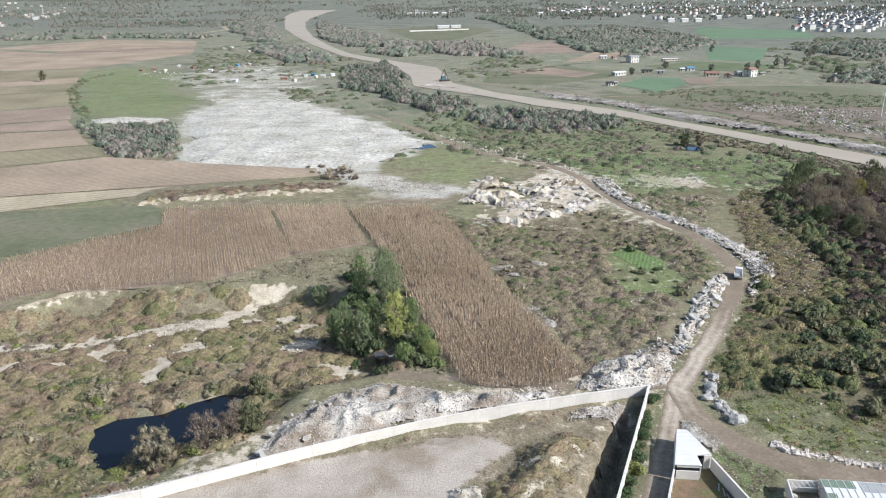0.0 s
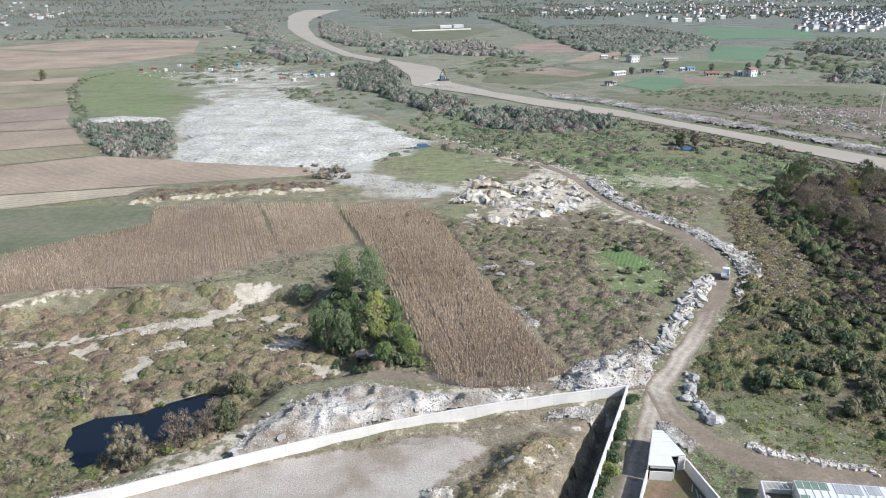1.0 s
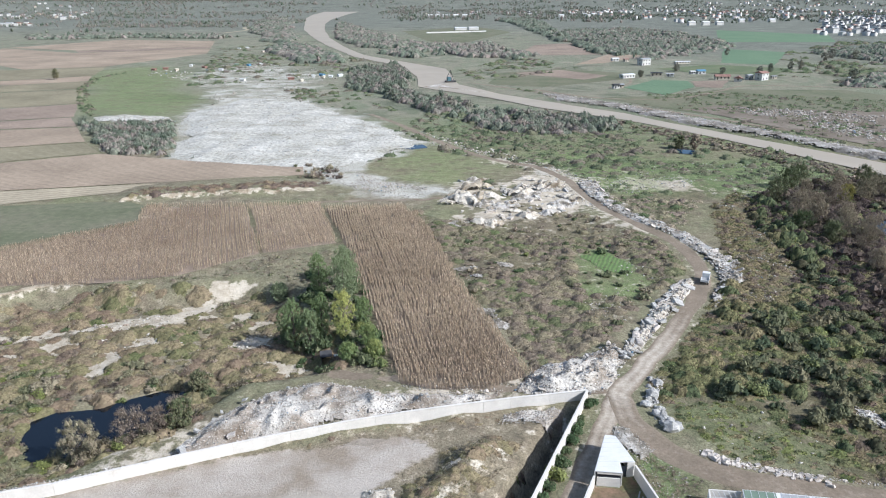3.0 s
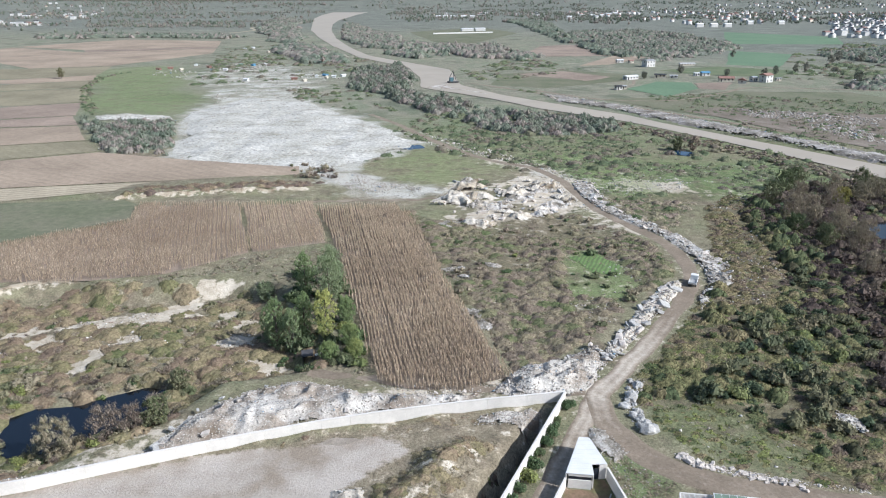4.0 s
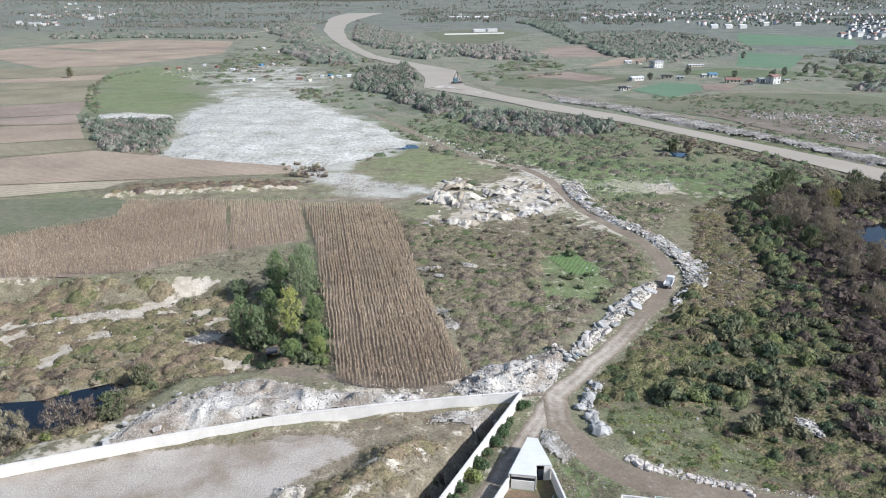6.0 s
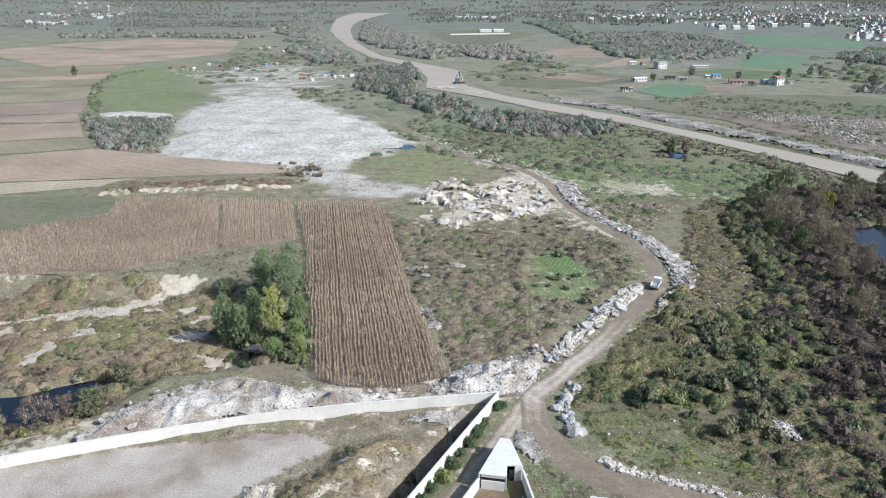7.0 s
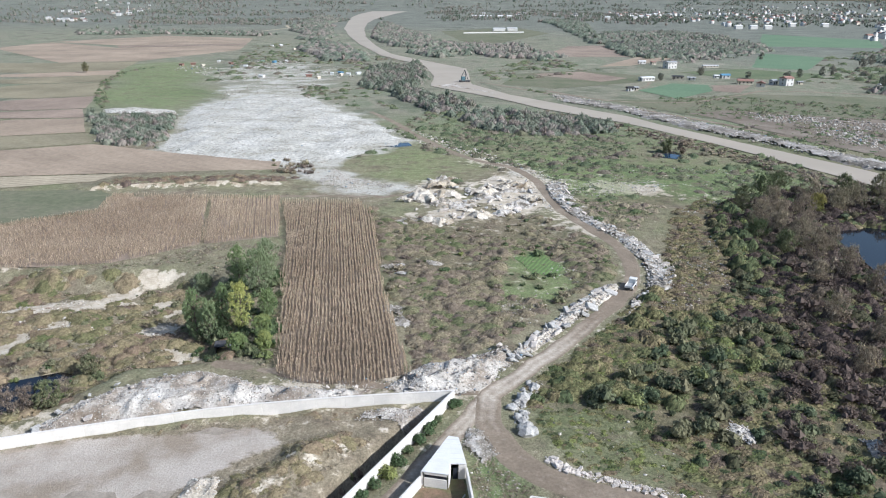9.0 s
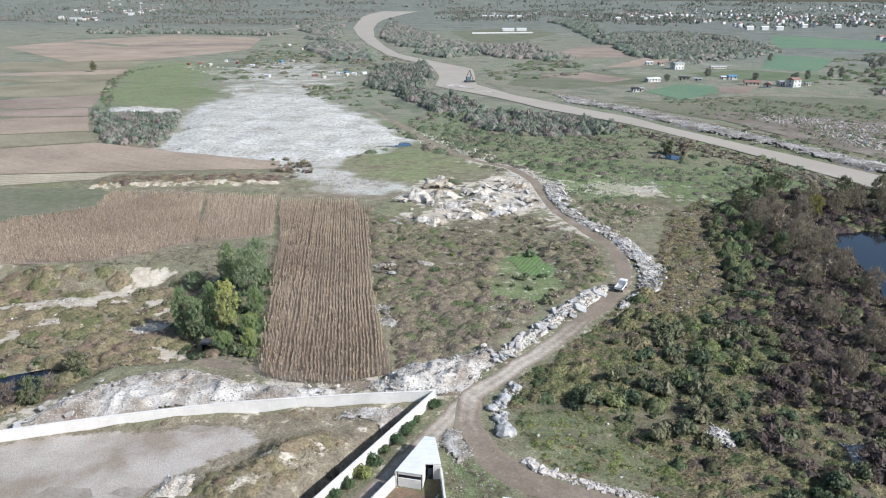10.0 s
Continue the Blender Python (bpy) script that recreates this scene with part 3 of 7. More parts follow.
def ribbon(name, pts, width, lift, material, label, step=1.5, wobble=0.5, lanes=6, seed=0, category="road", dust=None):
    """A track that follows the land, with uneven edges."""
    line = curve_points(pts, step)
    verts, faces, worn = [], [], []
    for i, q in enumerate(line):
        d = (line[min(i + 1, len(line) - 1)] - line[max(i - 1, 0)]).normalized()
        s = Vector((-d.y, d.x))
        w = width(i / len(line)) if callable(width) else width
        wl = w / 2 + (float(fractal(q.x, q.y, 5, seed)) - 0.5) * 2 * wobble
        wr = w / 2 + (float(fractal(q.x, q.y, 5, seed + 7)) - 0.5) * 2 * wobble
        for k in range(lanes + 1):
            u = -wl + (wl + wr) * k / lanes
            rut = -0.12 if k in (0, lanes) else 0.0
            verts.append((q.x + s.x * u, q.y + s.y * u, lift + rut))
            u = k / lanes
            worn.append((dust(i / len(line)) if dust else 0.3) * (0.55 + 0.4 * math.exp(-((u - 0.3) / 0.14) ** 2) + 0.4 * math.exp(-((u - 0.68) / 0.14) ** 2) - 0.5 * abs(2 * u - 1) ** 3))
    verts = np.array(verts)
    verts[:, 2] += height(verts[:, 0], verts[:, 1])
    m = lanes + 1
    for i in range(len(line) - 1):
        for k in range(lanes):
            faces.append((i * m + k, i * m + k + 1, (i + 1) * m + k + 1, (i + 1) * m + k))
    faces = np.array(faces)[:, ::-1]
    me = quick_mesh(name, verts, faces, material)
    me.attributes.new("worn", "FLOAT", "POINT").data.foreach_set("value", np.array(worn, np.float32))
    return tagged(new(name, me), label, category, kind="structure")


def spread_in(poly, count, seed, avoid=(), lines=(), weight=None):
    """Random places inside an outline, off the given outlines and lines."""
    rs = np.random.RandomState(seed)
    lo, hi = np.min(poly, axis=0), np.max(poly, axis=0)
    got = np.zeros((0, 2))
    for _ in range(60):
        p = lo + rs.rand(count * 2, 2) * (hi - lo)
        keep = inside(poly, p[:, 0], p[:, 1])
        for a in avoid:
            keep &= ~inside(a, p[:, 0], p[:, 1])
        for pts, gap in lines:
            keep &= from_line(pts, p[:, 0], p[:, 1]) > gap
        if weight is not None:
            keep &= rs.rand(len(p)) < weight(p[:, 0], p[:, 1])
        got = np.vstack([got, p[keep]])
        if len(got) >= count:
            break
    return got[:count]


G = (1 + 5 ** 0.5) / 2
ICO = np.array([[-1, G, 0], [1, G, 0], [-1, -G, 0], [1, -G, 0], [0, -1, G], [0, 1, G], [0, -1, -G], [0, 1, -G], [G, 0, -1], [G, 0, 1], [-G, 0, -1], [-G, 0, 1]]) / math.hypot(1, G)
ICO_FACES = np.array([[0, 11, 5], [0, 5, 1], [0, 1, 7], [0, 7, 10], [0, 10, 11], [1, 5, 9], [5, 11, 4], [11, 10, 2], [10, 7, 6], [7, 1, 8], [3, 9, 4], [3, 4, 2], [3, 2, 6], [3, 6, 8], [3, 8, 9], [4, 9, 5], [2, 4, 11], [6, 2, 10], [8, 6, 7], [9, 8, 1]])


OCTA = np.array([[0, 1, 4], [1, 2, 4], [2, 3, 4], [3, 0, 4], [1, 0, 5], [2, 1, 5], [3, 2, 5], [0, 3, 5]])
OCTA_CORNERS = np.array([[1, 0, 0], [0, 1, 0], [-1, 0, 0], [0, -1, 0], [0, 0, 1], [0, 0, -1]], float)


def bush_shape(leaves, leaf, seed, lobes=4, tall=0.8, twiggy=False, core=0.0, fine=False):
    """Leaf blades over a few lobes, about one metre in radius. Rows of three corners. core: size of the dense inner mass of each lobe."""
    rs = np.random.RandomState(seed)
    c = np.c_[rs.uniform(-0.55, 0.55, (lobes, 2)), rs.uniform(0.2, 0.65, lobes)]
    r = rs.uniform(0.3, 0.55, lobes)
    k = rs.randint(0, lobes, leaves)
    d = rs.normal(size=(leaves, 3))
    d[:, 2] = np.abs(d[:, 2]) * 1.0 - 0.25
    d /= np.linalg.norm(d, axis=1)[:, None]
    p = c[k] + d * (r[k] * rs.uniform(0.6 + 0.25 * (core > 0), 1.1, leaves))[:, None]
    n = d * 0.8 + np.array([0, 0, 0.5]) + rs.normal(size=d.shape) * 0.45
    n /= np.linalg.norm(n, axis=1)[:, None]
    a = np.cross(n, rs.normal(size=d.shape))
    a /= np.linalg.norm(a, axis=1)[:, None]
    b = np.cross(n, a)
    s = leaf * rs.uniform(0.6, 1.4, leaves)[:, None]
    if twiggy:
        a, b = d + rs.normal(size=d.shape) * 0.3 + np.array([0, 0, 0.4]), np.cross(d, rs.normal(size=d.shape))
        a /= np.linalg.norm(a, axis=1)[:, None]
        b /= np.linalg.norm(b, axis=1)[:, None]
        a, b = b * s * 0.2, a * s * 2.2
    else:
        a, b = a * s, b * s
    tris = np.stack([p - a - b * 0.7, p + a - b * 0.7, p + b], 1)
    if core:
        solid, corners = (ICO, ICO_FACES) if fine else (OCTA_CORNERS, OCTA)
        lumps = solid[None] * (1 + rs.uniform(-0.22, 0.22, (lobes, len(solid), 1))) * r[:, None, None] * core + c[:, None]
        tris = np.concatenate([tris, lumps[:, corners].reshape(-1, 3, 3)])
    tris[:, :, 2] = np.maximum(tris[:, :, 2], -0.05) * tall
    return tris


def tree_shape(leaves, leaf, seed, slim=0.35, lift=0.15, lobes=6):
    """A crown one unit high on a thin stem."""
    rs = np.random.RandomState(seed)
    q = bush_shape(leaves, leaf, seed, lobes, 1.0, False, 0.62 if lobes > 4 else 0.85)
    q = q * np.array([slim, slim, (1 - lift) / 1.15]) + np.array([0, 0, lift])
    stem = np.array([[[-0.015, 0, 0], [0.015, 0, 0], [0, 0, 0.8]], [[0, -0.015, 0], [0, 0.015, 0], [0, 0, 0.8]]])
    return np.concatenate([q, stem])


def plants(name, places, sizes, shapes, tints, material, label, category, seed=0, squash=None, sink=0.05):
    """One mesh of many plants. Each takes one shape, a size, a turn and a tint."""
    rs = np.random.RandomState(seed + 11)
    pick = rs.randint(0, len(shapes), len(places))
    z = height(places[:, 0], places[:, 1]) - sink
    allv, allt = [], []
    for i, shape in enumerate(shapes):
        rows = np.where(pick == i)[0]
        if not len(rows):
            continue
        turn = rs.uniform(0, 6.283, len(rows))
        co, si = np.cos(turn)[:, None, None], np.sin(turn)[:, None, None]
        s = sizes[rows][:, None, None]
        zs = s if squash is None else s * squash[rows][:, None, None]
        x = (shape[None, :, :, 0] * co - shape[None, :, :, 1] * si) * s + places[rows, 0][:, None, None]
        y = (shape[None, :, :, 0] * si + shape[None, :, :, 1] * co) * s + places[rows, 1][:, None, None]
        h = shape[None, :, :, 2] * zs + z[rows][:, None, None]
        allv.append(np.stack([x, y, h], -1).reshape(-1, 3))
        allt.append(np.repeat(tints[rows], shape.shape[0]))
    v, t = np.concatenate(allv), np.concatenate(allt)
    faces = np.arange(len(v)).reshape(-1, 3)
    return tagged(new(name, quick_mesh(name, v, faces, material, {"tint": t})), label, category, kind="stuff")


def chunk_shapes(count, seed, flat=0.7):
    """Uneven stones of eight faces."""
    rs = np.random.RandomState(seed)
    base = np.array([[1, 0, 0], [0, 1, 0], [-1, 0, 0], [0, -1, 0], [0, 0, 1], [0, 0, -1]], float)
    return [(base + rs.uniform(-0.35, 0.35, base.shape)) * np.array([1, rs.uniform(0.5, 1), flat * rs.uniform(0.4, 1)]) for _ in range(count)]



def litter(name, places, sizes, z, material, label, category="rubble", seed=0, flat=0.7):
    """One mesh of loose pieces that lie at the given heights."""
    rs = np.random.RandomState(seed)
    shapes = np.array(chunk_shapes(12, seed, flat))[rs.randint(0, 12, len(places))]
    turn = rs.uniform(0, 6.283, len(places))
    co, si = np.cos(turn)[:, None], np.sin(turn)[:, None]
    s = sizes[:, None]
    x = (shapes[:, :, 0] * co - shapes[:, :, 1] * si) * s + places[:, 0][:, None]
    y = (shapes[:, :, 0] * si + shapes[:, :, 1] * co) * s + places[:, 1][:, None]
    h = shapes[:, :, 2] * s + z[:, None] + s * 0.15
    v = np.stack([x, y, h], -1).reshape(-1, 3)
    f = (OCTA[None] + 6 * np.arange(len(places))[:, None, None]).reshape(-1, 3)
    return tagged(new(name, quick_mesh(name, v, f, material)), label, category, kind="stuff")


def heap_height(poly, top, x, y, slope=4.0, lumps=3.0, seed=0, ridge=0.3):
    d = depth_in(poly, x, y)
    return height(x, y) + top * ease(-0.5, slope, d + (fractal(x, y, lumps * 2, seed) - 0.5) * 3) * (0.15 + 1.0 * fractal(x, y, lumps, seed + 3) + ridge * (1 - 2.2 * np.abs(2 * lattice(x, y, lumps * 0.6, seed + 4) - 1))) - 0.12 * (d < 0)


def heap(name, poly, top, step, material, label, slope=4.0, lumps=3.0, seed=0, category="heap"):
    """A lumpy mound on the land, with an uneven foot."""
    lo, hi = np.min(poly, axis=0) - 3, np.max(poly, axis=0) + 3
    xs, ys = np.arange(lo[0], hi[0], step), np.arange(lo[1], hi[1], step)
    gx, gy = np.meshgrid(xs, ys)
    gx = gx + (lattice(gx, gy, step, 7) - 0.5) * step * 0.7
    gy = gy + (lattice(gx, gy, step, 8) - 0.5) * step * 0.7
    d = depth_in(poly, gx, gy) + (fractal(gx, gy, 12 * step, seed + 5) - 0.5) * 8 * step
    z = heap_height(poly, top, gx, gy, slope, lumps, seed) + 0.06
    w = len(xs)
    i, j = np.meshgrid(np.arange(len(ys) - 1), np.arange(w - 1), indexing="ij")
    a = (i * w + j).ravel()
    f = np.stack([a, a + 1, a + w + 1, a + w], 1)
    keep = (d.ravel()[f] > -0.2).all(1)
    f = f[keep]
    used, inv = np.unique(f, return_inverse=True)
    v = np.stack([gx, gy, z], -1).reshape(-1, 3)[used]
    ob = new(name, quick_mesh(name, v, inv.reshape(f.shape), material))
    return tagged(ob, label, category, kind="stuff")


# ---- ground ----
def stepped(a, b, step, lo, hi, growth):
    """Coordinates with an even step from a to b, widening outwards to lo and hi."""
    mid = list(np.arange(a, b, step))
    left, s, x = [], step, a
    while x > lo:
        s *= growth
        x -= s
        left.append(x)
    right, s, x = [], step, mid[-1]
    while x < hi:
        s *= growth
        x += s
        right.append(x)
    return np.array(left[::-1] + mid + right)


def make_ground():
    xs, ys = stepped(-122, 160, 1.9, -5600, 5600, 1.08), stepped(66, 290, 1.9, -1500, 5600, 1.04)
    gx, gy = np.meshgrid(xs, ys)
    w = len(xs)
    i, j = np.meshgrid(np.arange(len(ys) - 1), np.arange(w - 1), indexing="ij")
    a = (i * w + j).ravel()
    f = np.stack([a, a + 1, a + w + 1, a + w], 1)
    me = quick_mesh("ground", np.stack([gx, gy, height(gx, gy)], -1).reshape(-1, 3), f, M_GROUND)
    x, y = gx.ravel(), gy.ravel()
    green = 0.25 + 0.0 * x
    green += 0.6 * ease(-4, 3, depth_in(GREEN_PLOT, x, y)) + 0.75 * ease(-8, 6, depth_in(MEADOW_NORTH, x, y))
    green += 0.6 * ease(-4, 4, depth_in(GRASS_EAST, x, y)) + 0.6 * ease(-1, 2, depth_in([(44, 100), (48, 98), (55, 88), (50, 78), (46, 80)], x, y)) + 0.15 * ease(0, 8, depth_in(SCRUB_EAST, x, y))
    green += 0.25 * ease(300, 420, y) * (1 - ease(900, 1800, y)) - 0.15 * ease(0, 10, depth_in(PIT, x, y))
    away = ease(320, 460, y)
    rise = ease(-30, 25, depth_in(KNOLL, x, y) + 70 * (fractal(x, y, 70, 43) - 0.5))
    green += 0.42 * rise
    away = away * (1 - 0.75 * rise)
    green += 0.3 * ease(270, 330, y) * (1 - ease(420, 520, y)) * ease(-60, 20, x)
    tip = 0.58 * ease(-50, 25, depth_in(DUMP_FAR, x, y)) + 0.75 * ease(-14, 5, depth_in(DUMP, x, y)) + 0.72 * ease(-14, 5, depth_in(DUMP_TAIL, x, y))
    tip = np.maximum(tip, 0.3 * (1 - ease(4, 16, from_line(ROAD[15:], x, y))))
    pale = 0.18 * (1 - ease(260, 420, y)) + 0.0 * x
    pale += 0.2 * ease(0.45, 0.6, fractal(x, y, 9, 41)) * ease(-4, 6, depth_in(MEADOW_NORTH, x, y))
    for (sx, sy), r in SAND:
        pale += 0.85 * (1 - ease(r * 0.5, r * 1.2, np.hypot((x - sx) * 0.8, y - sy)))
    pale += 0.42 * (1 - ease(1.0, 2.6, from_line(TRACK_PIT, x, y)))
    pale += 0.75 * ease(-6, 3, depth_in(DEBRIS_MID, x, y)) * ease(0.38, 0.56, fractal(x, y, 9, 45))
    pale += 0.22 * (1 - ease(2.4, 4.0, from_line(ROAD, x, y)))
    pale += 0.3 * (1 - ease(4, 15, from_line(ROAD[12:18], x, y))) * (0.5 + fractal(x, y, 8, 44))
    pale += 0.33 * (1 - ease(0.8, 2.0, from_line(CUT, x, y - 0.2)))
    pale += 0.36 * (1 - ease(0.6, 1.8, from_line([(-98.0, 151.0), (-94.6, 156.4), (-89.0, 161.4), (-75.9, 164.6)], x, y + 1)))
    pale += 0.35 * (1 - ease(3, 9, from_line(WALL_LINE[:9], x, y - 6)))
    pale += 0.4 * ease(-3, 4, depth_in([(76, 258), (84, 273), (105, 267), (109, 254), (92, 251)], x, y))
    gravel = ease(-3.5, 2.5, depth_in(YARD_FLOOR, x, y))
    pale += 0.1 * ease(0, 3, depth_in(YARD, x, y)) * (1 - gravel) + 0.14 * ease(0, 4, depth_in(SCRUB_MID, x, y)) + 0.12 * ease(0, 3, depth_in(YARD_MOUND, x, y))
    green -= 0.55 * ease(0, 3, depth_in(YARD, x, y))
    # the rise takes this lighter green in place of distance haze
    lush_haze = np.maximum.reduce([0.55 * rise, 0.5 * ease(-6, 8, depth_in(TIP_GRASS, x, y)), 0.7 * ease(-3, 3, depth_in(GREEN_PLOT, x, y)), 0.75 * ease(-4, 10, depth_in(MEADOW_NORTH, x, y)) * ease(0.4, 0.6, fractal(x, y, 30, 47))])
    for key, value in (("lush_haze", lush_haze), ("green", green), ("pale", pale), ("gravel", gravel), ("distance", away), ("tip", tip), ("brush", np.maximum.reduce([0.9 * ease(-2, 4, depth_in(SCRUB_EAST, x, y)) * (1 - 0.55 * ease(-3, 4, depth_in(GRASS_EAST, x, y))) * ease(2.6, 4.0, np.minimum(from_line(ROAD, x, y), from_line(BRANCH, x, y))), 0.6 * ease(-4, 4, depth_in(DRY_BELT, x, y)), 0.5 * ease(-4, 5, depth_in([(86, 205), (102.6, 240), (120, 252), (110, 262), (82, 246), (65, 251), (70, 228), (80, 208)], x, y)), 0.5 * ease(-2, 4, depth_in(SCRUB_MID, x, y)) * (1 - ease(-3, 3, depth_in(GREEN_PLOT, x, y)))])), ("wooded", 0.75 * ease(620, 1100, y) * ease(80, 330, x) + 0.7 * ease(1200, 1900, y) * (1 - ease(80, 330, x)))):
        at = me.attributes.new(key, "FLOAT", "POINT")
        at.data.foreach_set("value", value.astype(np.float32))
    me.polygons.foreach_set("use_smooth", np.ones(len(me.polygons), bool))
    tagged(new("ground", me), "rough open waste ground of dry grass and bare soil", "ground", kind="structure")


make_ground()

# far fields to the west, strip by strip
for poly, m, label in (
    ([(-649, 1058), (-569, 1257), (-391, 1211), (-351, 1079), (-511, 995)], M_TAN, "harvested tan field strip beside the tree line"),
    ([(-511, 991), (-351, 1076), (-337, 1034), (-489, 953)], M_BROWN, "narrow freshly ploughed brown field strip"),
    ([(-488, 950), (-337, 1028), (-310, 936), (-355, 758), (-428, 724), (-645, 916), (-647, 1047)], M_TAN, "broad harvested tan field"),
    ([(-484, 711), (-428, 719), (-355, 755), (-326, 668), (-381, 626), (-472, 616)], M_OLIVE, "olive stubble field with sparse weeds"),
    ([(-381, 623), (-326, 664), (-307, 620), (-358, 589), (-441, 584)], M_TAN, "thin tan stubble strip"),
    ([(-358, 586), (-307, 617), (-284, 567), (-337, 542), (-409, 542)], M_OLIVE, "olive grass strip between fields"),
    ([(-337, 538), (-281, 564), (-244, 484), (-280, 463), (-377, 459)], M_OLIVE, "dull olive stubble field"),
    ([(-280, 460), (-244, 481), (-218, 426), (-254, 411), (-335, 407)], M_BROWN, "bare brown ploughed field strip"),
    ([(-254, 408), (-218, 423), (-198, 391), (-235, 383), (-304, 375)], M_BROWN, "bare brown ploughed strip with weedy edge"),
    ([(-235, 380), (-197, 389), (-171, 347), (-205, 334), (-294, 314)], M_TAN, "tan harvested field strip"),
    ([(-205, 331), (-170, 344), (-151, 321), (-185.6, 300.9), (-262.8, 283.0)], M_OLIVE, "mown olive grass strip"),
    ([(-185.6, 297.9), (-150, 318), (-100, 303), (-48.3, 292.9), (-45.3, 277.6), (-100.1, 265.7), (-158.0, 251.8), (-252.4, 247.3)], M_TAN, "wide tan harvested field behind the maize"),
    ([(-159.0, 249.8), (-100.1, 263.7), (-97.1, 255.5), (-147.8, 232.5), (-252.0, 201.7)], M_STRAW, "pale straw strip beside the green field"),
    ([(-146.8, 230.4), (-102.2, 239.3), (-92.0, 232.2), (-86.0, 214.9), (-119.4, 187.8), (-176.0, 169.9), (-251.7, 151.2)], M_DULL, "flat dull green field beside the maize"),
):
    sheet("field", poly, 0.12 + 0.01 * (len(label) % 7), m, label, 8.0, 1.2)

# fields across the river
for poly, m, label in (
    ([(133, 1088), (211, 1128), (248, 964), (198, 899), (82, 885)], M_BROWN, "brown ploughed field across the river"),
    ([(200, 895), (246, 953), (239, 877), (176, 781), (139, 760)], M_TAN, "tan harvested field across the river"),
    ([(377, 989), (434, 928), (346, 753), (299, 779)], M_LAWN, "bright green winter crop field"),
    ([(148, 565), (185, 618), (214, 611), (205, 569), (168, 519)], M_LAWN, "small green field beside the farm"),
    ([(214, 609), (247, 613), (224, 561), (207, 569)], M_BROWN, "small brown plot beside the farm"),
    ([(557, 1541), (689, 1336), (597, 1125), (422, 1136)], M_LAWN, "large green field below the town"),
    ([(-101, 1536), (54, 1790), (126, 1488), (27, 1141), (-26, 1164)], M_DULL, "dull green pasture with a low white wall"),
    ([(211, 717), (284, 759), (346, 716), (303, 653), (241, 674)], M_MEADOW, "green meadow behind the farmhouses"),
    ([(344, 653), (419, 737), (499, 651), (414, 568)], M_DULL, "dull green pasture with scattered trees"),
    ([(116, 507), (167, 517), (224, 554), (311, 548), (341, 475), (242, 424), (166, 434)], M_DULL, "rough green pasture above the river bank"),
    ([(118, 718), (179, 675), (158, 622), (85, 570), (44, 591), (55, 676)], M_DULL, "rough pasture beside the river bend"),
    ([(66, 676), (118, 707), (153, 654), (127, 622)], M_BROWN, "small ploughed brown plot beside the river"),
):
    sheet("field", poly, 0.15 + 0.04 * ("small" in label) + 0.008 * (len(label) % 5), m, label, 12.0, 2.5, seed=3)

sheet("river", RIVER_NEAR + RIVER_FAR[::-1], 0.35, M_RIVER, "wide muddy pale river with a long bend", 10.0, 1.5, "river", 5)
sheet("gravel_bar", [(-10, 571), (23, 555), (40, 529), (23, 550), (11, 571), (3, 592)], 0.45, M_RUBBLE, "low pale gravel bar in the river", 5, 1.5, "gravel bar")
sheet("pond", ragged(POND, 3, 1.0, 4), -4.6, M_POND, "small dark still pond among scrub", 3.0, 0.6, "pond")
sheet("pond", POND_EAST, -0.9, M_POND, "dark pond behind leafless trees", 3.0, 0.8, "pond")
sheet("pool", [(-13, 330), (-7, 339), (-0, 340), (3, 332), (-4, 328)], 0.1, M_BLUEPOND, "small blue pool of standing water", 2.0, 0.6, "pool")
sheet("pool", [(116, 320), (121, 328), (130, 324), (124, 316)], 0.3, M_BLUEPOND, "small pool on the river flat", 2.0, 0.6, "pool")

sheet("vegetable_plot", [(52, 184), (58.5, 188.5), (65, 177), (63, 170), (56, 172)], 0.06, M_ROWS, "small green vegetable plot in rows", 1.2, 1.8, "plot")

# roads and tracks
ribbon("road", ROAD, lambda k: 4.6 if k < 0.4 else 4.2, 0.045, M_ROAD, "winding packed dirt road with worn wheel tracks", 1.2, 0.7, 10, dust=lambda k: float(np.interp(k, [0, 0.03, 0.1, 0.16, 0.2, 0.26, 0.4], [0.3, 0.5, 0.8, 0.9, 0.5, 0.15, 0.05])))

ribbon("branch_road", BRANCH, 5.2, 0.06, M_ROAD, "dirt side road curving past the sheds", 1.2, 0.6, 10, seed=4, dust=lambda k: float(np.interp(k, [0, 0.1, 0.22, 0.5], [0.8, 0.5, 0.25, 0.35])))
for pts, w, label in (
    ([(77, 555), (116, 507), (168, 501), (216, 543), (256, 576), (358, 555), (495, 526)], 4.0, "pale farm track across the river pasture"),
    ([(24, 602), (65, 555), (105, 499), (141, 455), (171, 414), (191, 383), (246, 321)], 4.0, "earth track along the river bank"),
    ([(-7.4, 119.7), (10.7, 116.1), (28.8, 113.5), (45.0, 113.4)], 3.0, "narrow dusty track along the wall"),
    ([(-35.2, 236.9), (-13.9, 240.8), (11.4, 241.7), (29.7, 246.7)], 2.4, "grassy track behind the maize"),
    ([(-466, 1494), (-457, 1631), (-504, 1783), (-451, 1913)], 9.0, "pale sandy track on the far plain"),
    ([(137, 566), (158, 591), (168, 627)], 3.0, "farm lane to the white barn"),
):
    ribbon("track", pts, w, 0.22 if w > 3.5 else 0.08, M_ROAD if w != 9.0 else M_STRAW, label, 3.0, 0.6, 4, 2, "track")

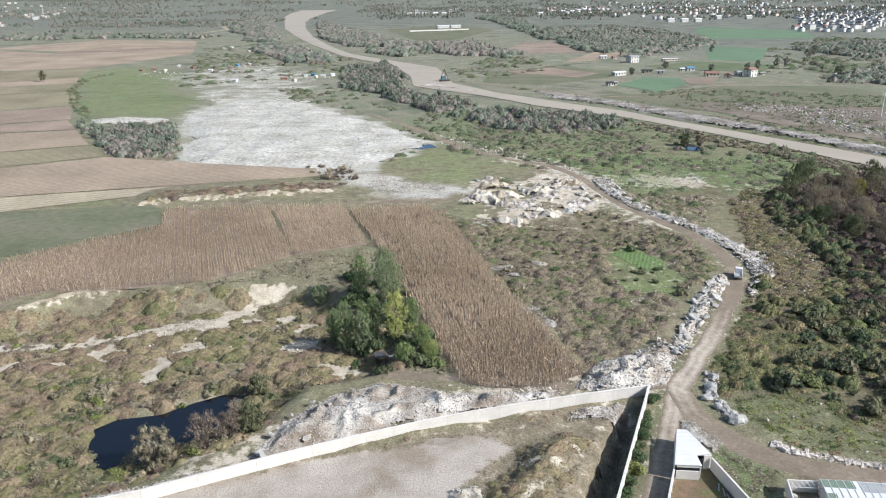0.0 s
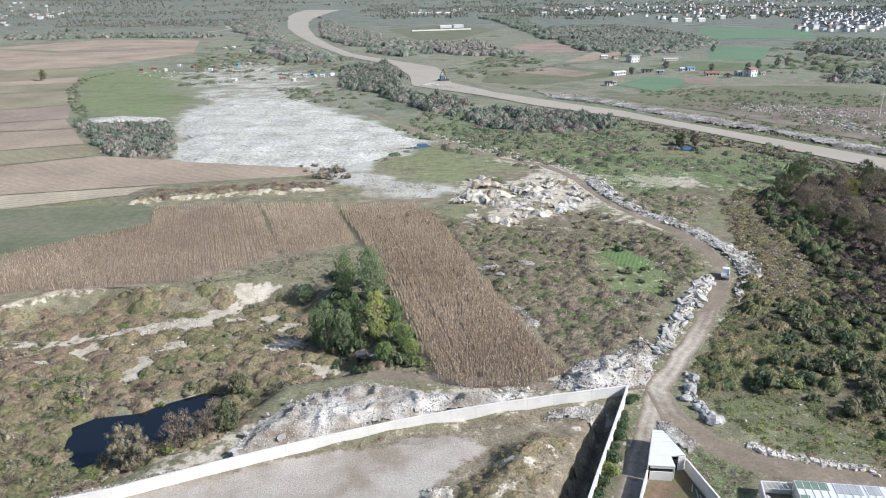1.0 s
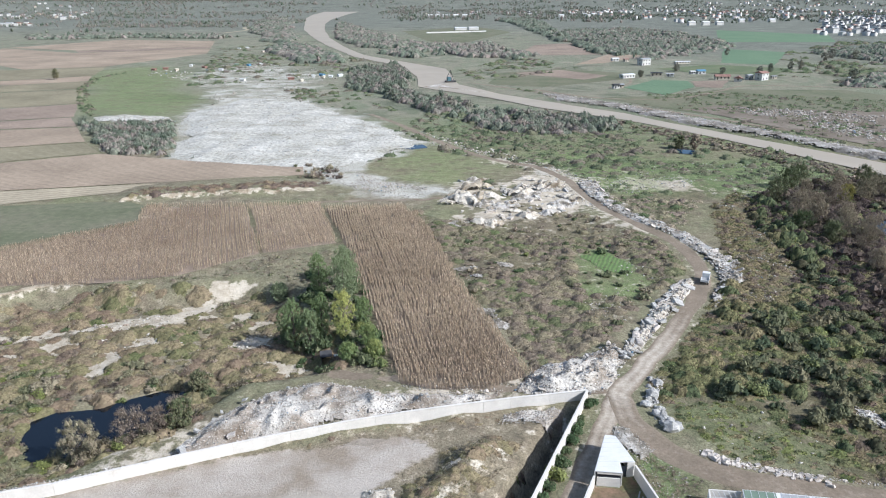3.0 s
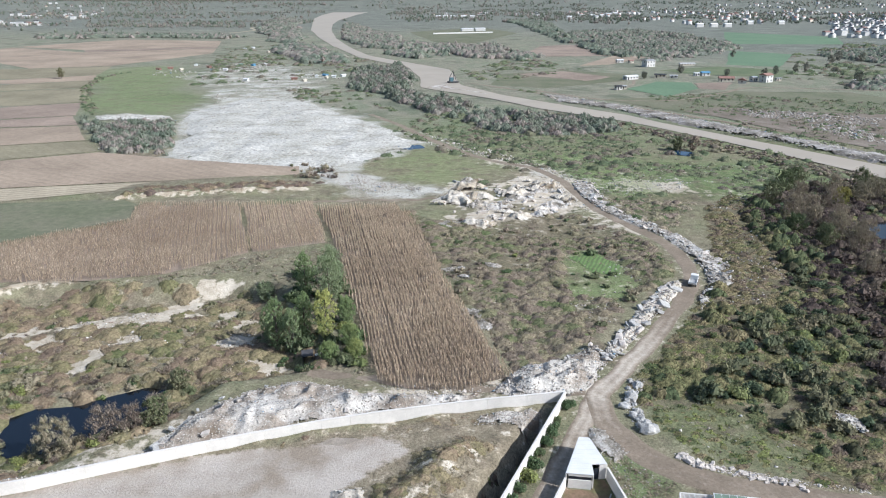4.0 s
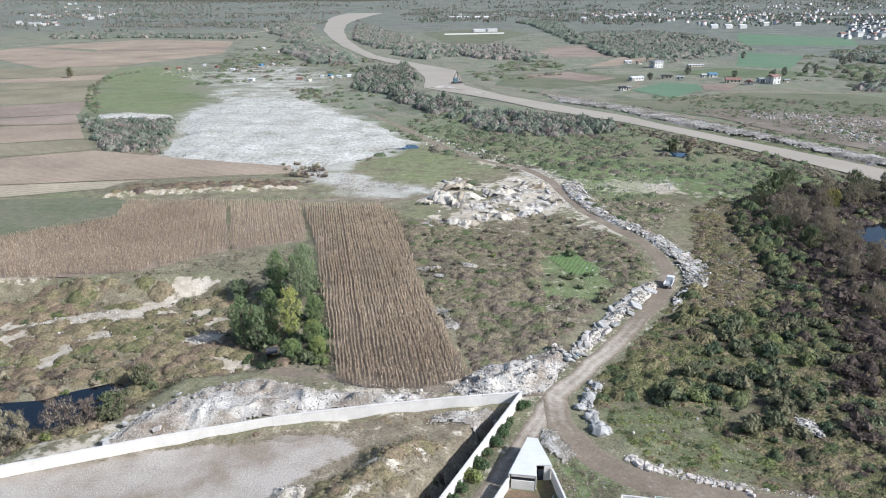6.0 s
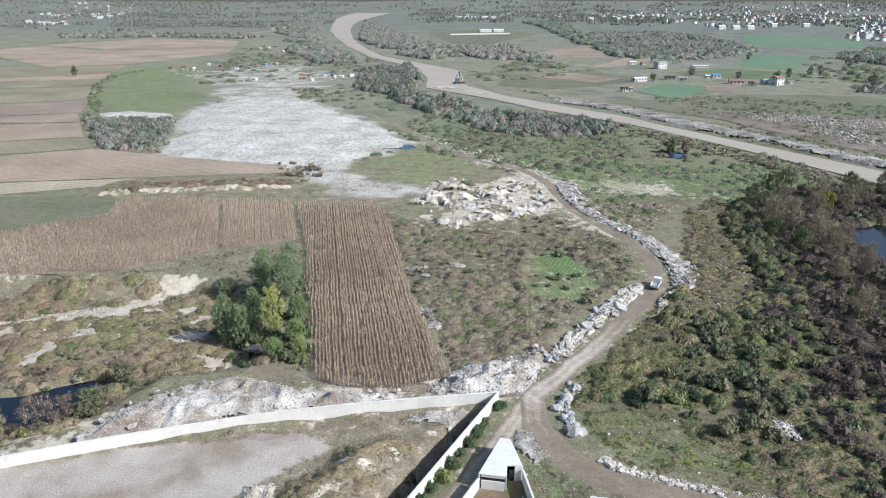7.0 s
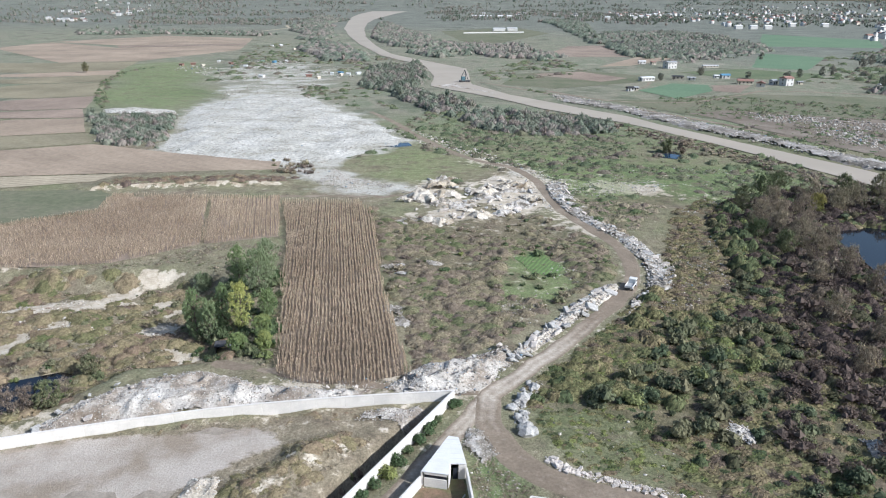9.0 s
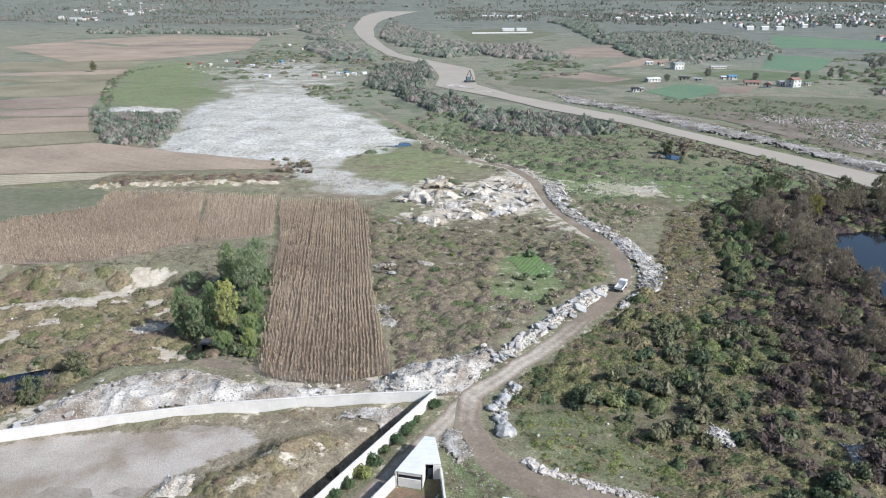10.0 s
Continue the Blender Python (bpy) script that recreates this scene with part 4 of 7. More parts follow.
for pts, label in (([(-102.2, 236.9), (-97.1, 239.9), (-69.7, 246.9), (-52, 250.2), (-37.2, 252.8)], "low cut bank of pale cream soil below the weeds"), ([(-104, 148.0), (-97.4, 150.8), (-94.8, 156.0), (-89.2, 161.0), (-82.0, 163.0), (-75.6, 163.9)], "pale cream soil face along the rim of the pit")):
    ribbon("bank_face", pts, 1.3, 0.1, M_CREAMSOIL, label, 0.8, 0.55, 6, 11, "bank")

for poly, label in (([(-14, 78), (-12, 80.5), (-6, 81), (-4, 79), (-8, 77)], "dark damp patch on the yard gravel"), ([(-3, 80), (-1, 82), (3, 82), (2.5, 79.5)], "dark oily patch on the yard gravel"), ([(-1, 96), (2, 98), (6, 97.5), (3, 95.5)], "brown damp patch on the yard gravel")):
    sheet("stain", poly, 0.03, M_DAMP, label, 0.8, 0.6, "stain")


# ---- perimeter walls ----
def wall_run(name, pts, tall, thick, label, sections):
    """A rendered wall in straight sections with a coping."""
    ob = thing(name, label, "wall", (0, 0, 0), kind="structure")
    for (ax, ay), (bx, by) in zip(pts, pts[1:]):
        length = math.hypot(bx - ax, by - ay)
        n = max(1, round(length / sections))
        turn = math.atan2(by - ay, bx - ax)
        for i in range(n):
            k = (i + 0.5) / n
            x, y = ax + (bx - ax) * k, ay + (by - ay) * k
            z = min(ground_z(ax, ay), ground_z(bx, by), 0) - 0.3
            part("wall_section", box(bmesh.new(), (length / n - 0.02, thick, tall - z), (x, y, z), turn, 0.015), M_WALL, ob)
            part("coping", box(bmesh.new(), (length / n - 0.01, thick + 0.1, 0.1), (x, y, tall), turn, 0.02), M_WALL, ob)
    return ob


wall_run("perimeter_wall_north", WALL_LINE, 1.95, 0.3, "long white rendered perimeter wall round the yard", 6.0)
wall_run("perimeter_wall_east", [(40.75, 109.8)] + SIDE_LINE[1:], 2.1, 0.28, "white wall along the dirt road with hedge plants", 5.0)


# ---- scrub ----
LOW = [bush_shape(30, 0.15, s, 3, 0.5, core=0.85) for s in range(8)]
TUFT = [bush_shape(14, 0.3, s + 80, 3, 0.5, True) for s in range(6)]
TWIG = [bush_shape(300, 0.12, s + 20, 6, 0.85, True) for s in range(5)]
FULL = [bush_shape(230, 0.085, s + 40, 8, 0.85, core=0.9) for s in range(6)]
FUZZY = [np.concatenate([bush_shape(110, 0.11, s + 90, 6, 0.9, True), bush_shape(50, 0.08, s + 90, 5, 0.85, core=0.7)]) for s in range(5)]
SMALL = [bush_shape(14, 0.22, s + 70, 3, 0.6, core=0.9) for s in range(6)]


def mixed(n, seed, choices, weights, soft=0.05):
    rs = np.random.RandomState(seed)
    return np.clip(rs.choice(choices, n, p=weights) + rs.normal(0, soft, n), 0, 1)


def scrub(name, poly, count, lo, hi, tints, weights, label, seed, shapes, avoid=(), gap=3.5, weight=None, squash=(0.6, 1.1), material=None):
    p = spread_in(poly, count, seed, avoid, ((ROAD, gap), (BRANCH, gap)), weight)
    rs = np.random.RandomState(seed + 1)
    s = lo + (hi - lo) * rs.rand(len(p)) ** 2
    return plants(name, p, s, shapes, np.clip(mixed(len(p), seed, tints, weights) + 0.36 * (fractal(p[:, 0], p[:, 1], 16, 21) - 0.5), 0, 0.93), material or M_LEAF, label, "shrubs", seed, rs.uniform(*squash, len(p)))


def outline_area(poly):
    x, y = np.array(poly, float).T
    return abs(float(np.sum(x * np.roll(y, -1) - y * np.roll(x, -1)))) / 2


def thicket(name, poly, cover, lo, hi, tall, tints, weights, label, seed, step, avoid=(), gap=3.0, weight=None, material=None, blades=0.5, patch=16, category="shrubs", reach=1.0):
    """A closed tangle of many bushes grown into one another, with leaf tufts standing out of it. cover: how much of the ground the bushes take."""
    mean = lo + (hi - lo) / 3
    p = spread_in(poly, max(8, int(outline_area(poly) * cover / (math.pi * mean * mean))), seed, avoid, ((ROAD, gap), (BRANCH, gap)), weight)
    rs = np.random.RandomState(seed + 5)
    size = lo + (hi - lo) * rs.rand(len(p)) ** 2
    up = size * rs.uniform(tall[0], tall[1], len(p))
    tint = np.clip(mixed(len(p), seed, tints, weights, 0.06) + 0.36 * (fractal(p[:, 0], p[:, 1], patch, 21) - 0.5), 0, 0.96)
    x0, y0 = p.min(0) - hi * 1.3
    nx, ny = [int(v) + 2 for v in (p.max(0) + hi * 1.3 - (x0, y0)) / step]
    gx, gy = np.meshgrid(x0 + step * np.arange(nx), y0 + step * np.arange(ny))
    gx = gx + rs.uniform(-0.42, 0.42, gx.shape) * step
    gy = gy + rs.uniform(-0.42, 0.42, gy.shape) * step
    rise, hue = np.zeros(gx.shape), np.zeros(gx.shape)
    wob = rs.uniform(0.75, 1.3, gx.shape)
    for (px, py), a, h, t, k in zip(p, size, up, tint, rs.uniform(0.7, 1.0, len(p))):
        i0, i1 = int((py - y0 - a * 1.3) / step), int((py - y0 + a * 1.3) / step) + 2
        j0, j1 = int((px - x0 - a * 1.3) / step), int((px - x0 + a * 1.3) / step) + 2
        i0, j0 = max(i0, 0), max(j0, 0)
        w = (slice(i0, i1), slice(j0, j1))
        d = np.hypot((gx[w] - px) * k, gy[w] - py) / a * wob[w]
        z = h * np.clip(1 - d * d, 0, 1) ** 0.85
        z = z * (0.35 + 0.65 * wob[w])
        won = z > rise[w]
        rise[w] = np.where(won, z, rise[w])
        hue[w] = np.where(won, t, hue[w])
    land = height(gx.ravel(), gy.ravel()).reshape(gx.shape)
    v = np.stack([gx, gy, land - 0.12 + rise], -1).reshape(-1, 3)
    i, j = np.meshgrid(np.arange(ny - 1), np.arange(nx - 1), indexing="ij")
    q = (i * nx + j).ravel()
    f = np.concatenate([np.stack([q, q + 1, q + nx + 1], 1), np.stack([q, q + nx + 1, q + nx], 1)])
    rf, hf = rise.ravel(), hue.ravel()
    f = f[(rf[f] > 0.02).sum(1) >= 2]
    ft = hf[f].max(1)
    # tufts
    up_at = np.where((rf > 0.15) & (rs.rand(len(rf)) < blades))[0]
    m = len(up_at)
    if m:
        base = v[up_at]
        side = rs.normal(size=(m, 3)) * np.array([1, 1, 0.25])
        spike = reach * (0.75 * math.sqrt(step) if step > 1.0 else step)
        side *= (0.32 * spike * rs.uniform(0.6, 1.3, m) / np.linalg.norm(side, axis=1))[:, None]
        tip = rs.normal(size=(m, 3)) * 0.45 + np.array([0, 0, 0.8])
        tip *= (spike * rs.uniform(0.5, 1.3, m) / np.linalg.norm(tip, axis=1))[:, None]
        b = np.stack([base - side, base + side, base + tip], 1).reshape(-1, 3)
        f = np.concatenate([f, len(v) + np.arange(3 * m).reshape(-1, 3)])
        v = np.concatenate([v, b])
        ft = np.concatenate([ft, hf[up_at]])
    used, f = np.unique(f, return_inverse=True)
    f = f.reshape(-1, 3)
    me = quick_mesh(name, v[used], f, material or M_COVER, {"tint": np.clip(ft + rs.normal(0, 0.03, len(f)), 0, 1), "tone": rs.rand(len(f))})
    return tagged(new(name, me), label, category, kind="stuff")


POOL_SIDE = [(-18, 324), (10, 322), (10, 346), (-12, 346)]
patchy = lambda x, y: ease(0.35, 0.6, fractal(x, y, 18, 9))
EAST_GAPS = [POND_EAST, GRASS_EAST, DRY_BELT]
thicket("brambles", SCRUB_EAST, 1.9, 0.4, 1.5, (0.16, 0.45), [0.24, 0.36, 0.48, 0.62, 0.92], [0.18, 0.28, 0.26, 0.2, 0.08], "tangled low scrub of brambles and dry weeds", 31, 0.36, [POND_EAST, GRASS_EAST, DRY_BELT], 3.4, lambda x, y: 0.3 + 0.7 * ease(0.36, 0.5, fractal(x, y, 11, 6)), M_BRAMBLE, 0.6, 34)
thicket("dry_weeds", DRY_BELT, 1.5, 0.3, 1.5, (0.2, 0.55), [0.14, 0.26, 0.36, 0.5], [0.28, 0.32, 0.26, 0.14], "low dry brown weeds and brambles outside the road bend", 134, 0.36, (), 6.0, lambda x, y: 0.25 + 0.75 * ease(0.38, 0.52, fractal(x, y, 8, 6)), M_BRAMBLE, 0.7)
scrub("bare_shrubs", DRY_BELT, 70, 0.5, 1.6, [0.16, 0.28, 0.4, 0.6], [0.3, 0.3, 0.2, 0.2], "low brown shrubs among dry weeds", 58, FUZZY, (), 7.0)
thicket("shrubs", SCRUB_EAST, 0.3, 0.7, 2.2, (0.5, 0.9), [0.42, 0.52, 0.64, 0.8], [0.3, 0.32, 0.25, 0.13], "dense green and olive shrubs on the waste ground", 131, 0.36, EAST_GAPS, 6.0, lambda x, y: (0.05 + 0.95 * ease(0.47, 0.57, fractal(x, y, 18, 5))) * (1 - 0.8 * ease(98, 125, x)), M_BRAMBLE, 0.7)
thicket("bare_shrubs", SCRUB_EAST, 0.75, 0.7, 2.3, (0.5, 1.1), [0.04, 0.12, 0.22, 0.55], [0.3, 0.38, 0.18, 0.14], "leafless mauve brown thicket on the low ground", 132, 0.42, EAST_GAPS, 5.0, lambda x, y: 0.02 + 0.98 * ease(100, 122, x + 40 * (fractal(x, y, 25, 8) - 0.5)), M_DARKCOVER, 0.9)
thicket("shrubs", [(110, 178), (111, 200), (115, 226), (124, 240), (130, 232), (124, 208), (121, 180)], 0.8, 1.0, 2.6, (0.9, 1.4), [0.6, 0.7, 0.82], [0.3, 0.4, 0.3], "dark green shrub belt above the pond", 133, 0.45, [POND_EAST], 12.0, None, M_BRAMBLE)
scrub("shrubs", SCRUB_EAST, 300, 0.7, 2.8, [0.38, 0.5, 0.64, 0.76, 0.92], [0.2, 0.28, 0.26, 0.16, 0.1], "rounded green shrubs standing out of the brambles", 32, FULL, EAST_GAPS, 9.0, lambda x, y: (0.05 + 0.95 * ease(0.48, 0.56, fractal(x, y, 26, 5))) * (1 - 0.75 * ease(100, 128, x)), (0.8, 1.5), M_EASTLEAF)
scrub("bare_shrubs", SCRUB_EAST, 170, 0.8, 2.6, [0.05, 0.12, 0.24, 0.4], [0.3, 0.38, 0.2, 0.12], "leafless grey brown shrubs", 33, FUZZY, EAST_GAPS, 4.4, lambda x, y: 0.06 + 0.94 * ease(98, 122, x), (0.7, 1.2), M_DARKTWIG)
scrub("bare_shrubs", [(122, 212), (130, 240), (150, 262), (200, 285), (215, 240), (196, 226), (163, 232), (146, 226), (142, 205), (138, 185), (128, 196)], 45, 1.6, 3.0, [0.12, 0.18, 0.24, 0.9], [0.4, 0.4, 0.17, 0.03], "tall leafless brown thicket behind the pond", 47, FUZZY)
scrub("bare_shrubs", [(92, 85), (98, 120), (108, 150), (120, 182), (138, 180), (150, 165), (140, 125), (118, 84)], 150, 1.6, 3.8, [0.02, 0.1, 0.2, 0.66], [0.35, 0.4, 0.15, 0.1], "dense leafless thicket on the low ground", 48, FUZZY, [POND_EAST], material=M_DARKTWIG)
thicket("grass_tufts", GRASS_EAST, 1.5, 0.25, 0.9, (0.14, 0.36), [0.36, 0.48, 0.58, 0.92], [0.24, 0.32, 0.26, 0.18], "rank grass and weeds beside the road", 34, 0.32, gap=4.2, material=M_BRAMBLE, blades=0.8)
thicket("low_scrub", SCRUB_MID, 1.5, 0.5, 2.2, (0.25, 0.6), [0.08, 0.2, 0.32, 0.44, 0.6], [0.26, 0.28, 0.24, 0.14, 0.08], "low dry scrub and tall weeds", 35, 0.34, [GREEN_PLOT, CORN_A, DEBRIS_MID, HEAP_ROAD, HEAP_FORK], 4.0, lambda x, y: 0.06 + 0.94 * ease(0.4, 0.52, fractal(x, y, 18, 12)), M_MIDSCRUB, 0.6, 40)
scrub("bare_shrubs", SCRUB_MID, 130, 0.8, 2.0, [0.16, 0.26, 0.36], [0.3, 0.4, 0.3], "leafless brown shrubs among weeds", 36, FUZZY, [GREEN_PLOT, CORN_A, HEAP_ROAD])
scrub("shrubs", SCRUB_MID, 70, 0.6, 2.0, [0.5, 0.62, 0.76], [0.4, 0.35, 0.25], "small dark green and olive shrubs", 37, FULL, [CORN_A, HEAP_ROAD], 4.0, lambda x, y: 0.1 + 0.9 * ease(0.48, 0.58, fractal(x, y, 20, 17)))
thicket("pit_scrub", [(-110.2, 70.2), (-112.3, 143.4), (-75.9, 160.3), (-35.5, 164.1), (-23.4, 158.0), (-9.4, 135.8), (-3.4, 123.7), (-23.5, 116.8), (-29.7, 99.8), (-44.8, 87.8)], 1.5, 0.6, 2.4, (0.3, 0.65), [0.2, 0.3, 0.38, 0.46, 0.56], [0.2, 0.28, 0.24, 0.2, 0.08], "dry scrub and weeds in the old pit", 38, 0.36, [POND, HEAP_WALL], 3.0, lambda x, y: (0.3 + 0.7 * ease(0.34, 0.46, fractal(x, y, 14, 13))) * np.minimum.reduce([ease(r * 0.6, r * 1.4, np.hypot(x - c[0], y - c[1])) for c, r in SAND] + [ease(1.5, 3, from_line(TRACK_PIT, x, y))]), material=M_PITSCRUB)
scrub("shrubs", [(-95, 118), (-98, 145), (-60, 156), (-34, 160), (-12, 134), (-24, 122), (-50, 124)], 150, 0.5, 1.5, [0.3, 0.42, 0.52, 0.66, 0.92], [0.25, 0.25, 0.2, 0.2, 0.1], "low olive and yellowing shrubs in the old pit", 55, FULL, [POND], 3.5, lambda x, y: np.minimum.reduce([ease(r * 0.8, r * 1.5, np.hypot(x - c[0], y - c[1])) for c, r in SAND]))
scrub("bare_shrubs", [(-95, 118), (-98, 145), (-60, 156), (-34, 160), (-12, 134), (-24, 112), (-50, 124)], 110, 0.6, 1.8, [0.12, 0.22, 0.32], [0.3, 0.4, 0.3], "leafless brown shrubs in the old pit", 56, FUZZY, [POND, HEAP_WALL], 3.5, lambda x, y: np.minimum.reduce([ease(r * 0.8, r * 1.5, np.hypot(x - c[0], y - c[1])) for c, r in SAND]))
scrub("shrubs", [(-75.0, 85.0), (-74.9, 125.1), (-49.7, 127.9), (-33.6, 124.8), (-27.6, 111.8), (-30.7, 97.8), (-44.8, 88.8)], 190, 0.8, 2.2, [0.42, 0.5, 0.6, 0.92], [0.35, 0.3, 0.2, 0.15], "yellowing green shrubs round the pond", 39, FULL, [POND])
scrub("bare_shrubs", [(-75.0, 80.0), (-95.1, 115.2), (-59.8, 124.0), (-29.6, 127.8), (-23.5, 117.8), (-30.7, 97.8), (-44.8, 86.8)], 120, 1.0, 2.4, [0.08, 0.2, 0.33], [0.3, 0.4, 0.3], "leafless shrubs and reeds round the pond", 40, TWIG, [POND])
thicket("mound_grass", YARD_MOUND, 1.3, 0.35, 1.3, (0.25, 0.6), [0.24, 0.32, 0.38], [0.3, 0.4, 0.3], "dry tan grass and weeds on the spoil mound", 41, 0.28, blades=0.9, material=M_PITSCRUB)
thicket("wall_foot_weeds", [(-12, 94.6), (-2, 98.4), (8, 101.6), (20, 104.8), (32, 107.4), (33, 104.5), (22, 101.5), (10, 99.2), (0, 96.8), (-6, 94.6)], 0.55, 0.2, 0.8, (0.15, 0.4), [0.2, 0.3, 0.38], [0.35, 0.4, 0.25], "dry brown weeds along the foot of the white wall", 142, 0.28, weight=lambda x, y: 0.05 + 0.95 * ease(0.42, 0.56, fractal(x, y, 4, 16)), blades=0.9, material=M_PITSCRUB)
# added dark growth that blackens the trench in place of deeper shade
thicket("trench_shade_weeds", YARD_PIT, 1.0, 0.2, 0.6, (0.2, 0.5), [0.0, 0.8], [0.5, 0.5], "dark weeds added to deepen the shade in the trench beside the wall", 141, 0.3, weight=lambda x, y: 1.0 * (depth_in(YARD_PIT, x, y) > 1.0), material=M_BRAMBLE)
thicket("low_scrub", MEADOW_NORTH, 0.3, 0.6, 2.2, (0.25, 0.6), [0.3, 0.5, 0.65], [0.3, 0.4, 0.3], "weeds and brambles on the rough meadow", 42, 0.6, weight=patchy, material=M_FLATGREEN)
thicket("low_scrub", [(86.1, 204.8), (102.6, 240.1), (82.4, 245.3), (65.2, 250.5), (70.1, 228.2), (80.0, 207.8)], 0.9, 0.6, 2.0, (0.3, 0.7), [0.2, 0.34, 0.46, 0.62], [0.25, 0.3, 0.25, 0.2], "low scrub beside the road", 43, 0.45, gap=4.5)
thicket("low_scrub", [(-39, 302), (31.8, 262.9), (63, 301), (134, 332), (64, 425), (2, 446)], 0.28, 0.7, 2.6, (0.3, 0.7), [0.24, 0.4, 0.6, 0.85], [0.25, 0.25, 0.3, 0.2], "low scrub on the river flat", 44, 0.75, [DUMP, DUMP_TAIL, DEBRIS_MID, POOL_SIDE, TIP_GRASS], 4.0, patchy, M_FLATGREEN)
thicket("low_scrub", [(-100.1, 239.8), (-69.5, 248.3), (-37, 254.6), (-33.1, 264.3), (-66, 258), (-100.1, 250.5)], 1.1, 0.5, 1.7, (0.3, 0.7), [0.05, 0.16, 0.3], [0.4, 0.35, 0.25], "brown weeds along the top of the bank", 45, 0.5, material=M_PITSCRUB)
scrub("bare_shrubs", [(-54, 296), (-36, 291), (-27, 270), (-33, 260), (-44, 266), (-50, 284)], 26, 1.2, 3.0, [0.14, 0.3, 0.5], [0.4, 0.4, 0.2], "leafless bushes at the end of the harvested field", 57, FUZZY, (), 3.5, None, (0.9, 1.4))
scrub("field_edge_weeds", [(-110.2, 146.4), (-72.9, 161.3), (-55.7, 166.2), (-37.4, 182.2), (-17.2, 190.2), (-1.2, 149.8), (5.7, 117.6), (-3.4, 121.7), (-21.4, 162.0), (-35.5, 170.1)], 900, 0.4, 1.1, [0.3, 0.45, 0.55], [0.35, 0.4, 0.25], "weedy grass along the maize edge", 46, LOW, [CORN_A, CORN_C])

RIVER = RIVER_NEAR + RIVER_FAR[::-1]
for poly, count, lo, hi, seed, label in (
    ([(-30, 300), (70, 285), (150, 290), (175, 275), (190, 285), (140, 365), (108, 412), (60, 450), (20, 430), (0, 390)], 1500, 0.7, 2.4, 71, "low scrub and brambles on the river flat"),
    ([(60, 560), (110, 500), (200, 540), (330, 480), (300, 300), (250, 260), (200, 330), (150, 420)], 600, 0.5, 1.6, 72, "low weeds on the river pasture"),
    ([(-200, 560), (-100, 680), (-60, 800), (-250, 1150), (-330, 1000), (-260, 800)], 700, 1.2, 3.2, 73, "scrub on the rough land behind the tip"),
    ([(40, 600), (140, 720), (100, 850), (60, 800), (10, 720)], 420, 1.2, 3.5, 74, "scrub beside the river bend"),
    ([(300, 640), (360, 560), (560, 500), (760, 900), (640, 1180), (420, 900)], 1500, 1.5, 4.2, 75, "grey scrub beyond the farm"),
    ([(-80, 430), (-20, 440), (-40, 520), (-90, 600), (-120, 560)], 260, 0.8, 2.4, 76, "weeds along the edge of the tip"),
):
    thicket("low_scrub", poly, 0.12 if seed in (73, 76) else 0.18, lo + 0.2, hi + 0.6, (0.35, 0.8), [0.15, 0.4, 0.65, 0.9], [0.2, 0.25, 0.3, 0.25], label, seed, 0.8 if seed in (71, 72, 76) else 1.5, [RIVER, DUMP, POOL_SIDE, TIP_GRASS], weight=lambda x, y: 0.06 + ease(0.42, 0.6, fractal(x, y, 40, 31)), material=M_FLATGREEN, patch=50)
for poly, count, seed, avoid in ((SCRUB_EAST, 1200, 61, [POND_EAST]), (SCRUB_MID, 1600, 62, [CORN_A, HEAP_ROAD]), ([(-112, 75), (-112, 143), (-76, 160), (-36, 164), (-10, 136), (-4, 124), (-24, 117), (-30, 100), (-45, 88)], 1600, 63, [POND, HEAP_WALL]), (YARD_MOUND, 700, 64, []), ([(44, 100), (48, 98), (55, 88), (50, 80), (46, 82)], 300, 65, [])):
    scrub("dry_grass", poly, count, 0.3, 0.9, [0.26, 0.34, 0.45], [0.4, 0.4, 0.2], "tall dry grass and dead weed stalks", seed, TUFT, avoid)

scrub("undergrowth", [(-24, 141), (-16, 128), (-8, 121), (2, 121), (4, 130), (-2, 146), (-6, 162), (-14, 172), (-22, 168), (-20, 155)], 150, 0.8, 2.3, [0.6, 0.7, 0.8], [0.4, 0.35, 0.25], "dark green undergrowth beneath the tree clump", 49, FULL, [CORN_A], 3.5, lambda x, y: 1.0 * (np.hypot(x + 9, y - 127.5) > 3.2), (0.8, 1.4))
scrub("river_reeds", [(250, 170), (190, 272), (176, 300), (146, 356), (114, 404), (72, 448), (62, 442), (104, 394), (134, 346), (160, 292), (172, 262), (235, 160)], 1000, 0.9, 2.4, [0.1, 0.2, 0.3, 0.5], [0.3, 0.3, 0.25, 0.15], "brown reeds and brush along the near river bank", 50, SMALL, (), 3.5, None, (0.7, 1.3))

